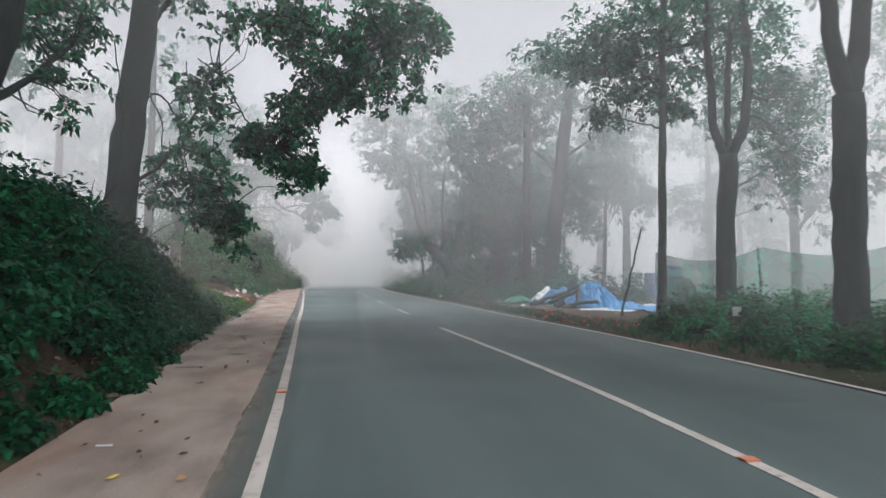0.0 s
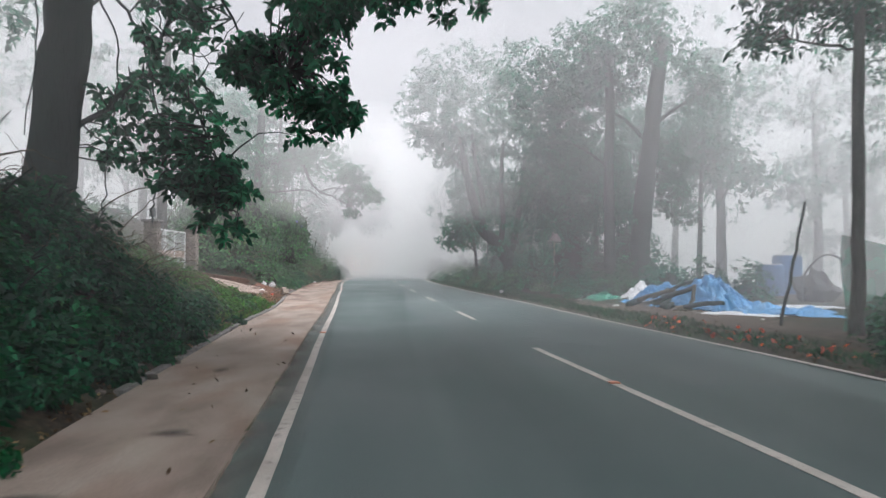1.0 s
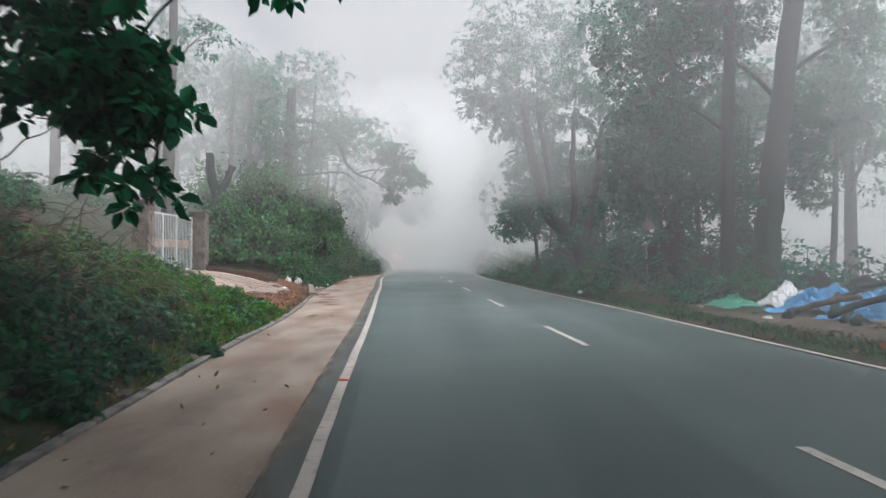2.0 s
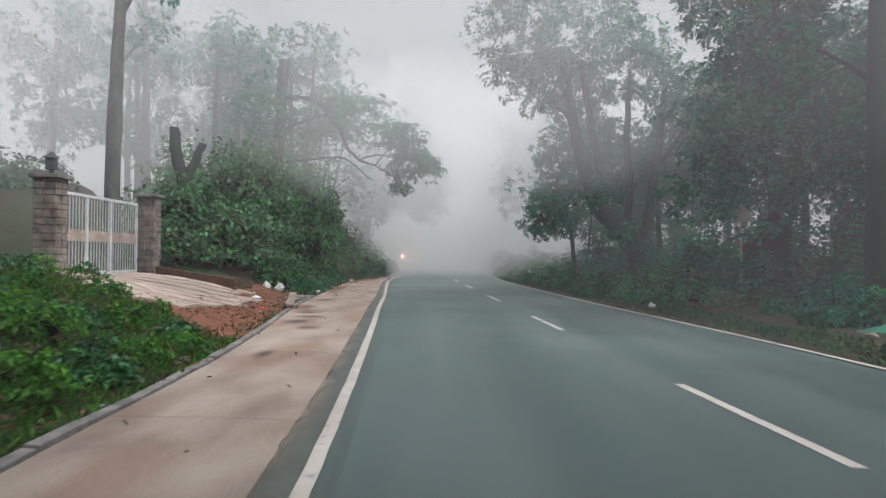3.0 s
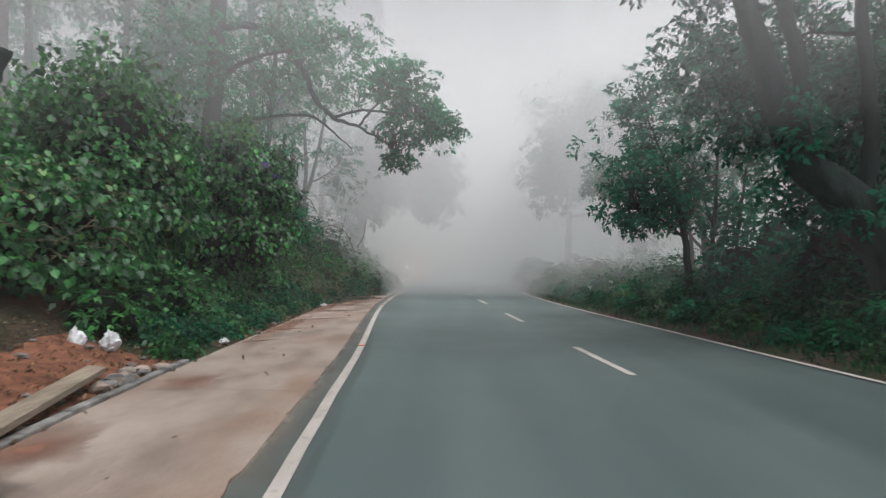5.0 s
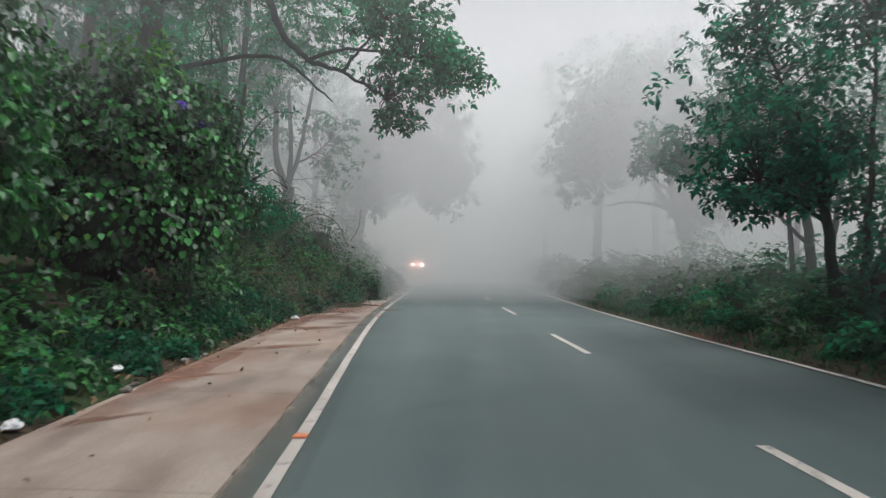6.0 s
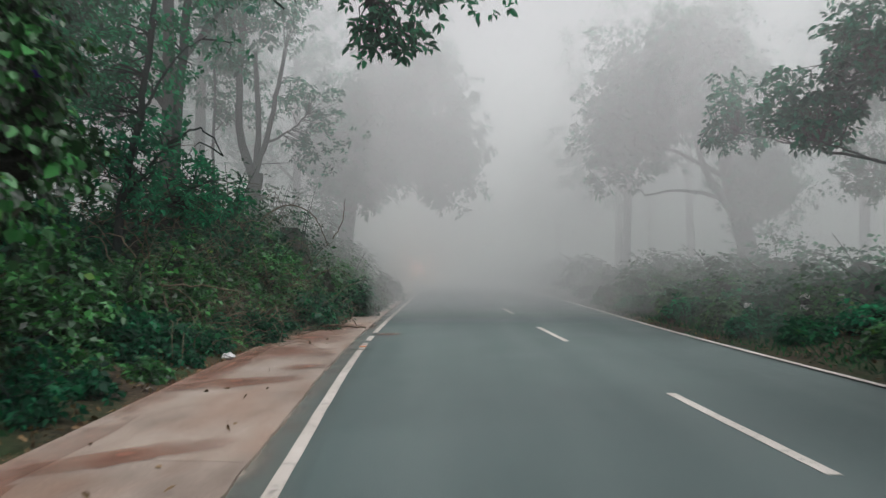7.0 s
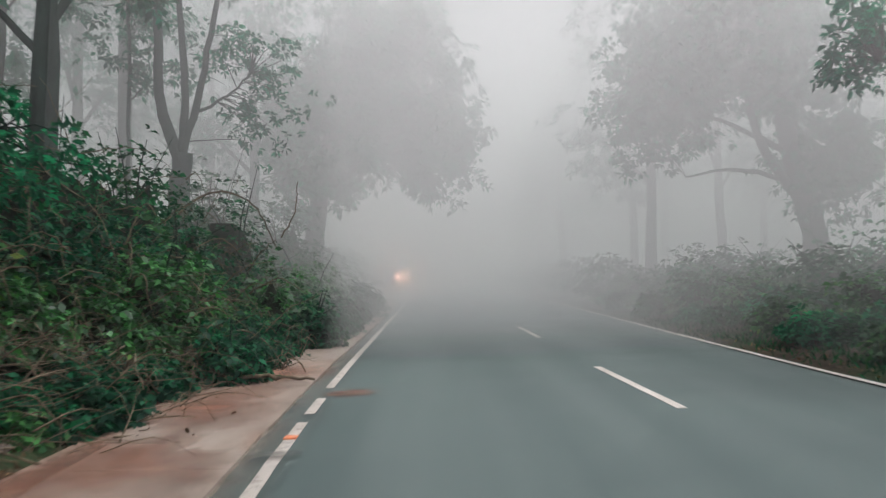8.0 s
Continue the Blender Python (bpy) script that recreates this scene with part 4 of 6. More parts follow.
blades("path_litter", "a few dead leaves lying on the footpath", [(x, y, 0.034) for x, y, _ in scatter(130, 4, 64, -1.5, -0.1, -1, 6)], 0.07, DRY_LEAF, wide=0.5, spread=1.4, up=0.1, category="leaf litter")
blades("fallen_petals", "red petals scattered on the verge", [(x, y, None) for x, y, _ in scatter(70, 18.5, 25.5, 0.3, 1.8, 1, 7)], 0.12, PETAL, wide=0.7, spread=1.2, up=0.5, category="petals")


# ---- kerb edging ----
def kerb_stones():
    kerb = tagged(new("kerb"), "low broken concrete edging along the footpath", "kerb", kind="structure")
    y, i = 16.0, 0
    while y < 44.5:
        ln = 0.9 + 0.25 * noise.noise(Vector((i * 3.3, 0, 0)))
        x0, x1 = pave_x(y), pave_x(y + ln)
        turn = math.degrees(math.atan2(-(x1 - x0), ln))
        h = 0.07 + 0.03 * noise.noise(Vector((i * 1.7, 5, 0)))
        bm = rough_box((-0.06, 0, -0.08), (0.05, ln - 0.02, h), 0.012, 0.012, pose(x0 - 0.04, y, 0, 2.0 * noise.noise(Vector((i, 2, 2))), 4 * noise.noise(Vector((i, 9, 2))), turn))
        part("kerb_stone", bm, KERB, kerb)
        y, i = y + ln, i + 1
    return kerb


kerb_stones()


def stone(at, r, mat, seed, label, category="stone", group="", name="stone"):
    bm = bmesh.new()
    bmesh.ops.create_icosphere(bm, subdivisions=2, radius=1)
    for v in bm.verts:
        v.co *= r * (1 + 0.45 * noise.noise(v.co * 1.4 + Vector((seed * 2.1, 0, 0))))
        v.co.z *= 0.6
    bmesh.ops.transform(bm, matrix=pose(at[0], at[1], at[2] + r * 0.35, 0, 0, seed * 50), verts=bm.verts)
    return solid(name, bm, mat, label, category, group)


for i in range(70):
    y = random.uniform(8, 63)
    x = pave_x(y) - random.uniform(-0.05, 0.45)
    stone((x, y, max(0.0, gz(x, y) if x < pave_x(y) else 0.03)), random.uniform(0.03, 0.085), DARK_STONE if i % 5 else KERB, i, "small grey stone at the footpath edge", group="edge stones")


# ---- gate, pillars and driveway ----
def pillar(cx, cy, z0, z1, lantern):
    p = thing("gate_pillar", "rough stone gate pillar with a flat cap" + (" and a lantern" if lantern else ""), "pillar", (cx, cy, z0), "gate pillars")
    part("core", rough_box((cx - 0.23, cy - 0.23, z0 - 0.2), (cx + 0.23, cy + 0.23, z1), 0.02, 0.01), STONE, p)
    z, row = z0, 0
    r_ = random.Random(int(cy * 10))
    while z < z1 - 0.08:
        h = min(r_.uniform(0.13, 0.2), z1 - z)
        for face in range(4):
            s = -0.26 if row % 2 else -0.23
            while s < 0.23:
                w = min(r_.uniform(0.16, 0.3), 0.27 - s)
                out = r_.uniform(0.25, 0.28)
                bm = rough_box((s + 0.008, -out, z + 0.008), (s + w - 0.008, -0.2, z + h - 0.008), 0.014, 0.012)
                bmesh.ops.transform(bm, matrix=pose(cx, cy, 0, 0, 0, 90 * face), verts=bm.verts)
                part("stone", bm, STONE, p)
                s += w
        z, row = z + h, row + 1
    part("cap", rough_box((cx - 0.34, cy - 0.34, z1), (cx + 0.34, cy + 0.34, z1 + 0.09), 0.015, 0.006), KERB, p, "flat concrete cap")
    if lantern:
        body = part("lantern", add_box(bmesh.new(), (cx - 0.1, cy - 0.1, z1 + 0.2), (cx + 0.1, cy + 0.1, z1 + 0.46), 0.02), DARK_METAL, p, "small square lantern")
        bm = bmesh.new()
        bmesh.ops.create_cone(bm, cap_ends=True, segments=4, radius1=0.19, radius2=0.02, depth=0.16, matrix=pose(cx, cy, z1 + 0.54, 0, 0, 45))
        part("roof", bm, DARK_METAL, body)
        bm = bmesh.new()
        bmesh.ops.create_cone(bm, cap_ends=True, segments=10, radius1=0.06, radius2=0.04, depth=0.12, matrix=pose(cx, cy, z1 + 0.14))
        part("foot", bm, DARK_METAL, body)
    return p


pillar(-8.45, 42.3, 0.7, 3.05, False)
pillar(-8.6, 37.28, 0.7, 3.05, True)


def gate():
    x, y0, y1, z0, z1 = -8.65, 37.62, 41.95, 0.82, 2.84
    g = thing("metal_gate", "pale grey metal gate with vertical bars, closed", "gate", (x, y0, z0))
    for a, b in (((x - 0.025, y0, z1 - 0.07), (x + 0.025, y1, z1)), ((x - 0.025, y0, z0), (x + 0.025, y1, z0 + 0.1))):
        part("rail", add_box(bmesh.new(), a, b, 0.006), GATE_PAINT, g)
    for y in (y0, y0 + 1.35, y0 + 2.62, y1 - 0.07):
        w = 0.075 if y in (y0, y1 - 0.07) else 0.1
        part("stile", add_box(bmesh.new(), (x - 0.03, y, z0 + 0.1), (x + 0.03, y + w, z1 - 0.07), 0.006), GATE_PAINT, g)
    zm = (z0 + z1) / 2 - 0.02
    part("mid_panel", add_box(bmesh.new(), (x - 0.012, y0 + 0.08, zm - 0.14), (x + 0.012, y1 - 0.08, zm + 0.14), 0.003), RUST, g, "rust-stained sheet panel across the middle")
    for i in range(28):
        y = y0 + 0.12 + i * (y1 - y0 - 0.24) / 27
        part("bar", add_box(bmesh.new(), (x - 0.009, y - 0.013, z0 + 0.1), (x + 0.009, y + 0.013, z1 - 0.07)), GATE_PAINT, g)
    for z in (z0 + 0.35, z1 - 0.4):
        part("hinge", add_box(bmesh.new(), (x + 0.03, y1 - 0.05, z), (x + 0.06, y1 + 0.1, z + 0.1), 0.006), DARK_METAL, g)
    return g


gate()
drive = tagged(new("driveway"), "sloping driveway of broken pinkish concrete slabs", "driveway", kind="structure")
for i in range(8):
    y0 = 33.0 + i * 0.98
    ends = [(-6.4, -7.4, -8.3)[min(i, 2)], -5.6 + 0.2 * (i % 3), -4.85 + 0.12 * (i % 2) + (0.1 if i < 6 else -0.5)]
    ends.insert(1, (ends[0] + ends[1]) / 2)
    for j, (xa, xb) in enumerate(zip(ends, ends[1:])):
        verts, faces, n = [], [], 9
        for k in range(n):
            x = xa + 0.02 + (xb - xa - 0.04) * k / (n - 1)
            y = y0 + 0.55 * (x + 8.3)
            rag = 0.05 * noise.noise(Vector((x * 3.1, i * 2.0, 1)))
            rag2 = 0.05 * noise.noise(Vector((x * 3.3, i * 2.0, 7)))
            for yy, drop in ((y + rag, 0.0), (y + 0.8 + rag2, 0.0), (y + rag, 0.14), (y + 0.8 + rag2, 0.14)):
                verts.append((x, yy, gz(x, yy) + 0.07 + 0.015 * noise.noise(Vector((i, j, 3))) - drop))
            if k:
                a = 4 * k
                faces += [(a - 4, a, a + 1, a - 3), (a - 4, a - 2, a + 2, a), (a - 3, a + 1, a + 3, a - 1)]
        faces += [(0, 1, 3, 2), (4 * n - 4, 4 * n - 2, 4 * n - 1, 4 * n - 3)]
        under(mesh_object("slab", verts, faces, SLAB), drive)


def red_earth():
    """The bare laterite between driveway and footpath: a sheet that follows the ground."""
    verts, faces = [], []
    ys = np.linspace(32.6, 45.2, 32)
    for y in ys:
        a, b = pave_x(y) - 0.12, -6.6 - 0.5 * noise.noise(Vector((0, y, 1)))
        if y > 43:
            b = -5.9
        if y < 36.6:
            b = a - 0.3 - 1.0 * (y - 32.6)
        for i in range(13):
            x = a + (b - a) * i / 12
            verts.append((x, y + 0.2 * noise.noise(Vector((x, y, 4))), gz(x, y) + 0.02 + 0.03 * noise.noise(Vector((x * 4, y * 4, 0))) - (0.05 if i in (0, 12) or y in (ys[0], ys[-1]) else 0)))
    for j in range(31):
        for i in range(12):
            p = j * 13 + i
            faces.append((p, p + 13, p + 14, p + 1))
    tagged(mesh_object("bare_soil", verts, faces, RED_SOIL, True), "bare red soil littered with stones and leaves", "soil", kind="structure")


red_earth()
blades("soil_litter", "leaves, chips and refuse on the red soil", [(x, y, gz(x, y) + 0.03) for x, y, _ in scatter(2600, 34.0, 46, 0.1, 2.6, -1, 8)], 0.055, DRY_LEAF, wide=0.5, spread=1.4, up=0.1, category="leaf litter")
for i in range(60):
    y = random.uniform(37.3, 45.5)
    x = pave_x(y) - random.uniform(0.15, 2.4)
    stone((x, y, gz(x, y) + 0.02), random.uniform(0.025, 0.08), (STONE, BRICK, KERB)[i % 3], i + 200, "chip of stone or brick on the red soil", group="soil stones")


def low_wall():
    """A straight run of brick courses from the pillar down to the bare soil."""
    w = thing("low_brick_wall", "low weathered brick wall below the vines", "wall", (-7.0, 42.0, 0.4))
    for row in range(6):
        for i in range(11):
            s = (i + (0.5 if row % 2 else 0.0)) / 11
            x, y, z = -5.75 - 2.45 * s, 41.65 + 0.6 * s, 0.22 + 0.3 * s + row * 0.083
            part("brick", rough_box((-0.11, -0.055, 0), (0.11, 0.055, 0.074), 0.006, 0.005, pose(x, y, z, 0, 7, -13.8)), BRICK, w)
    core = bmesh.new()
    for row in range(11):
        s = row / 11 + 0.045
        add_box(core, (-0.12, -0.04, -0.1), (0.12, 0.04, 0.485), 0.0, pose(-5.75 - 2.45 * s, 41.65 + 0.6 * s, 0.22 + 0.3 * s, 0, 7, -13.8))
    part("mortar", core, GREY_SOIL, w, "crumbling mortar")
    return w


low_wall()
bm = rough_box((-0.1, -1.8, -0.035), (0.1, 1.8, 0.035), 0.008, 0.01, pose(-3.88, 40.75, 0.19, 2, 6, 10.4))
solid("plank", bm, PLANK, "grey weathered plank lying along the kerb", "plank")
for i in range(14):
    x, y = random.uniform(-4.3, -3.85), random.uniform(42.3, 44.0)
    stone((x, y, max(0.02, gz(x, y))), random.uniform(0.06, 0.14), (KERB, SLAB, STONE)[i % 3], i + 600, "chunk of broken concrete at the end of the plank", group="concrete rubble")


def bag(at, r, h, mat, label, seed, name="plastic_bag"):
    bm = bmesh.new()
    bmesh.ops.create_icosphere(bm, subdivisions=3, radius=1)
    for v in bm.verts:
        d = v.co.normalized()
        w = 1 + 0.4 * noise.noise(d * 1.6 + Vector((seed, 0, 0))) + 0.3 * noise.noise(d * 4 + Vector((0, seed, 0))) + 0.15 * noise.noise(d * 10 + Vector((0, 0, seed)))
        neck = 1 - 0.55 * max(0, d.z) ** 1.5
        v.co = Vector((at[0] + d.x * r * w * neck, at[1] + d.y * r * w * neck, at[2] + (d.z * 0.55 + 0.45) * h * w))
    return solid(name, bm, mat, label, "refuse")


bag((-5.5, 44.55, 0.2), 0.13, 0.3, WHITE_SHEET, "crumpled white plastic bag at the foot of the vines", 1)
bag((-5.1, 44.75, 0.17), 0.14, 0.3, WHITE_SHEET, "tied white plastic bag at the foot of the vines", 2)
bag((-4.25, 47.2, 0.04), 0.09, 0.08, WHITE_SHEET, "crumpled white wrapper beside the footpath", 3, "wrapper")
bag((-4.75, 50.0, 0.1), 0.11, 0.1, WHITE_SHEET, "torn white sheet among the weeds", 4, "plastic_sheet")
bag((-5.4, 60.2, 0.12), 0.11, 0.13, RED_PLASTIC, "orange-red wrapper below the brush", 5, "wrapper")
bag((-4.62, 61.5, 0.04), 0.07, 0.1, WHITE_SHEET, "small white scrap at the footpath edge", 6, "paper_scrap")
bag((-4.5, 59.0, 0.05), 0.1, 0.09, WHITE_SHEET, "grey-white torn bag beside the footpath", 7, "plastic_bag")
bag((-2.25, 10.0, 0.2), 0.12, 0.09, RED_PLASTIC, "red and white wrapper in the weeds", 8, "wrapper")
bag((-2.35, 13.9, 0.2), 0.13, 0.1, WHITE_SHEET, "crushed pale carton in the weeds", 9, "carton")
bag((-1.95, 11.9, 0.12), 0.06, 0.08, YELLOW_PLASTIC, "yellow scrap in the weeds", 10, "paper_scrap")
bag((-4.0, 38.0, 0.1), 0.06, 0.07, RED_PLASTIC, "red scrap on the soil", 12, "paper_scrap")
bag((-5.0, 41.3, 0.15), 0.12, 0.09, WHITE_SHEET, "flattened pale bag on the soil", 13)
bag((6.6, 54.8, 0.25), 0.1, 0.2, WHITE_SHEET, "small white bag in the verge weeds", 14)
bag((5.9, 40.4, 0.08), 0.09, 0.12, WHITE_SHEET, "white scrap on the verge", 15, "paper_scrap")
for i, (x, y, t) in enumerate(((-0.95, 7.9, 20), (-0.6, 7.0, 80))):
    bm = bmesh.new()
    add_box(bm, (-0.06, -0.02, 0), (0.06, 0.02, 0.005), 0.0015, pose(x, y, 0.034, 3, 4, t))
    solid("paper_scrap", bm, WHITE_SHEET if i == 0 else YELLOW_PLASTIC, "flat paper scrap on the footpath", "refuse")

for k, (x, y, r, h) in enumerate(((-13.2, 34, 1.8, 1.2), (-13.5, 37.5, 1.9, 1.0), (-13.2, 41, 1.9, 1.1), (-13.6, 44.5, 2.0, 1.6), (-16.5, 35, 2.2, 1.8), (-16.5, 39.5, 2.2, 1.6), (-16.5, 44, 2.2, 2.0), (-10.6, 33.0, 1.3, 0.9), (-11.2, 29.5, 1.6, 1.3), (-9.0, 31.5, 1.2, 0.8), (-9.2, 27.5, 1.5, 1.2), (-11.8, 25.5, 1.8, 1.8))):
    bush((x, y), r, h, 0.16, 1300, BUSH_LEAF if k % 2 else VINE_LEAF, "scrub on the earth bank behind the gate", 1900 + k, group="bank scrub", stems=3)

# ---- left side: vine thicket beyond the gate ----
mound((-8.7, 46.7), (3.2, 2.6, 2.6), 0.14, 10000, "sloping thicket smothered in green vines", 1, stalks=170)
mound((-7.6, 49.7), (2.0, 2.3, 4.0), 0.14, 13000, "tall thicket smothered in green climbing vines", 2, bottom=1.1, low=0.3, stalks=45)
mound((-6.15, 53.6), (2.0, 2.15, 2.5), 0.115, 17000, "rounded vine-covered thicket beside the footpath", 3, bottom=1.95, low=0.75, mat=SHADED_VINE_LEAF, bare=0.7)
mound((-10.8, 51.5), (2.6, 3.0, 4.2), 0.2, 4500, "vine-covered thicket behind the footpath", 4)
blades("yellow_creeper", "yellowing creeper leaves on top of the thicket", [(-5.9 + random.uniform(-0.6, 0.6), 52.9 + random.uniform(-0.6, 0.6), 4.95 + random.uniform(-0.25, 0.25)) for _ in range(60)], 0.18, GRASS_BLADE, wide=0.45, spread=1.0, up=0.0, category="vines")
for i, (x, y, z) in enumerate(((-4.75, 53.0, 3.7), (-4.6, 54.0, 3.2), (-4.9, 52.6, 4.0))):
    blades("vine_flower", "violet trumpet flower on the vines", [(x + random.uniform(-0.05, 0.05), y + random.uniform(-0.05, 0.05), z + random.uniform(-0.05, 0.05)) for _ in range(7)], 0.1, VIOLET, kind="", wide=0.8, spread=1.0, up=0.2, category="flower")
tree((-9.6, 48.2, 2.2), [(-9.5, 48.2, 2.0), (-9.55, 48.2, 3.8), (-9.9, 48.2, 5.4), (-9.95, 48.2, 6.2)], 0.27, 0.18, [], 0.1, "cut forked tree stump rising from the vines",
     limbs=[([(-9.55, 48.2, 3.9), (-9.2, 48.2, 4.8), (-8.85, 48.2, 5.6)], 0.2, 0.15)], name="tree_stump")
for k, y in enumerate(np.arange(45.2, 65.5, 1.3)):
    e = pave_x(y)
    s = random.uniform(0.8, 1.2)
    for j, back in enumerate((0.36, 0.85)):
        bush((e - back - random.uniform(0, 0.25), y + 0.6 * j), (0.45 + 0.15 * j) * s, (0.42 + 0.2 * j) * s, 0.1, 460, DARK_LEAF if (k + j) % 3 else VINE_LEAF, "leafy weeds at the foot of the vines", 500 + k + 40 * j, "weed_clump", "path weeds", stems=2)
    bush((e - 1.6, y + 0.4), 0.8 * s, (0.75 if 49.5 < y < 56.5 else 1.1) * s, 0.12, 800, SHADED_VINE_LEAF if k % 3 else VINE_LEAF, "vine-draped shrub beside the footpath", 560 + k, group="path shrubs", stems=2)

# ---- left side: limb over the road, brush and thin trees beyond ----
tree((-9.2, 60.0, gz(-9.2, 60)), [(-9.2, 60, 0.8), (-9.0, 60, 4), (-8.6, 59.8, 7.5), (-8.4, 59.8, 12)], 0.45, 0.26,
     [((-1.35, 58.5, 6.4), (1.3, 1.1, 1.3), 64, 30, 0.42, 31), ((-0.5, 58.4, 6.3), (0.7, 0.7, 0.8), 30, 32, 0.35, 32), ((-2.0, 58.5, 7.6), (1.6, 1.1, 1.0), 60, 32, 0.42, 33), ((-2.0, 58.5, 5.0), (0.7, 0.6, 0.35), 16, 24, 0.3, 37), ((-6.2, 58.6, 8.4), (2.2, 1.6, 1.4), 50, 30, 0.5, 34),
      ((-8.5, 58.6, 8.8), (2.0, 1.8, 1.8), 46, 30, 0.55, 35), ((-4.2, 58.6, 9.4), (2.2, 1.5, 1.2), 40, 30, 0.5, 36), ((-8.2, 61.8, 6.2), (2.4, 2.0, 3.2), 130, 30, 0.6, 38), ((-5.2, 63.5, 9.6), (3.0, 2.0, 2.4), 120, 30, 0.6, 39)],
     0.16, "big tree with a crooked limb reaching over the road",
     limbs=[([(-8.5, 59.8, 10.0), (-6.6, 58.9, 9.6), (-5.3, 58.6, 8.3), (-4.75, 58.5, 7.1), (-4.1, 58.5, 6.45), (-3.3, 58.5, 6.15), (-2.2, 58.5, 5.5)], 0.13, 0.03), ([(-4.1, 58.5, 6.45), (-3.3, 58.5, 6.7), (-2.2, 58.5, 6.6), (-1.4, 58.5, 6.5)], 0.055, 0.02),
            ([(-8.8, 59.9, 6.4), (-6.6, 58.8, 6.5), (-5.0, 58.6, 6.55), (-4.2, 58.5, 6.0), (-3.5, 58.5, 5.4)], 0.08, 0.015), ([(-3.3, 58.5, 6.15), (-2.6, 58.5, 7.0), (-1.9, 58.5, 7.9)], 0.045, 0.015), ([(-8.5, 59.8, 8.2), (-6.8, 58.8, 8.6), (-4.0, 58.6, 9.2)], 0.1, 0.03)],
     mat=BROAD_LEAF, seed=9)
tree((-6.9, 60.2, gz(-6.9, 60.2)), [(-6.9, 60.2, 0.6), (-6.8, 60.2, 2.4), (-6.4, 60.1, 4.2), (-6.1, 60.0, 6.2)], 0.1, 0.04,
     [((-6.5, 60.2, 3.4), (1.1, 1.0, 1.3), 44, 26, 0.42, 151), ((-6.3, 60.2, 5.2), (1.4, 1.1, 0.9), 22, 22, 0.4, 152), ((-7.6, 60.6, 4.6), (1.1, 1.1, 1.5), 26, 24, 0.45, 153), ((-6.2, 62.2, 3.0), (1.0, 1.0, 0.9), 40, 26, 0.4, 154)], 0.13, "crooked young tree over the brush with loose dark leaves",
     limbs=[([(-6.8, 60.2, 2.6), (-6.1, 60.4, 3.6), (-5.5, 60.5, 4.0), (-5.1, 60.6, 3.5)], 0.035, 0.01), ([(-6.4, 60.1, 4.2), (-5.8, 60.2, 5.2), (-5.3, 60.3, 5.6)], 0.03, 0.008), ([(-6.85, 60.2, 2.0), (-6.6, 61.4, 2.6), (-6.2, 62.4, 3.2)], 0.03, 0.01), ([(-6.8, 60.2, 2.4), (-7.0, 62, 3.4), (-7.2, 64, 4.4)], 0.04, 0.01)], mat=BROAD_LEAF, seed=15)
THIN = "slender forest tree with a pale trunk in the fog"
for k, (x, y, lean, r, h) in enumerate(((-9.1, 68.1, 0.9, 0.17, 13), (-11.5, 66, 0.3, 0.15, 12), (-12.4, 67.5, -0.3, 0.12, 11), (-13.5, 74, 0.6, 0.13, 12), (-12.5, 80, 0.2, 0.3, 14), (-10.2, 75, 0.1, 0.08, 9), (-10.4, 44.1, 0.25, 0.28, 14), (-14, 52, 0.4, 0.22, 13), (-15, 58, -0.3, 0.25, 13), (-13, 62, 0.3, 0.2, 12), (-16, 46, 0.2, 0.25, 13), (-18, 40, 0.1, 0.28, 14))):
    g = gz(x, y)
    tree((x, y, g), [(x, y, g - 0.2), (x + lean * 0.25, y, g + h * 0.3), (x + lean * 0.6, y + 0.1, g + h * 0.65), (x + lean, y, g + h)], r, r * 0.5,
         [((x + lean, y, g + h - 1), (2.4, 2.2, 2.2), 60 if y > 60 else 24, 28, 0.62, 60 + k), ((x + lean * 0.7 + 0.9, y + 0.3, g + h * 0.66), (1.3, 1.3, 1.0), 20, 24, 0.45, 80 + k)], 0.2, THIN, plain=True,
         limbs=[([(x + lean * 0.5, y, g + h * 0.55), (x + lean * 0.6 + 0.5, y + 0.2, g + h * 0.62), (x + lean * 0.7 + 1.0, y + 0.3, g + h * 0.66)], r * 0.3, 0.02)], bark=BARK if y > 60 else PALE_BARK, group="forest trees", seed=60 + k)
tree((-8.2, 73.9, gz(-8.2, 73.9)), [(-8.3, 73.9, 1.2), (-8.3, 73.9, 3.6), (-8.2, 73.9, 5.0)], 0.34, 0.26, [((-8, 74, 11), (3.0, 2.5, 1.8), 60, 30, 0.6, 130), ((-6.2, 74, 7), (1.6, 1.4, 2.2), 50, 26, 0.5, 131)], 0.17, "many-stemmed tree with ivy on its trunk",
     limbs=[([(-8.25, 73.9, 4.8), (-8.75, 73.9, 6.4), (-8.8, 73.9, 8.6), (-8.6, 73.9, 11)], 0.17, 0.1), ([(-8.2, 73.9, 4.9), (-8.1, 73.9, 6.8), (-8.2, 73.9, 9.5)], 0.13, 0.08), ([(-8.2, 73.9, 5.0), (-7.6, 73.9, 7.0), (-7.1, 73.9, 9.6)], 0.12, 0.07), ([(-7.9, 73.9, 6.0), (-6.9, 73.9, 6.6), (-6.3, 74, 7.2)], 0.05, 0.02)], bark=BARK, seed=77)

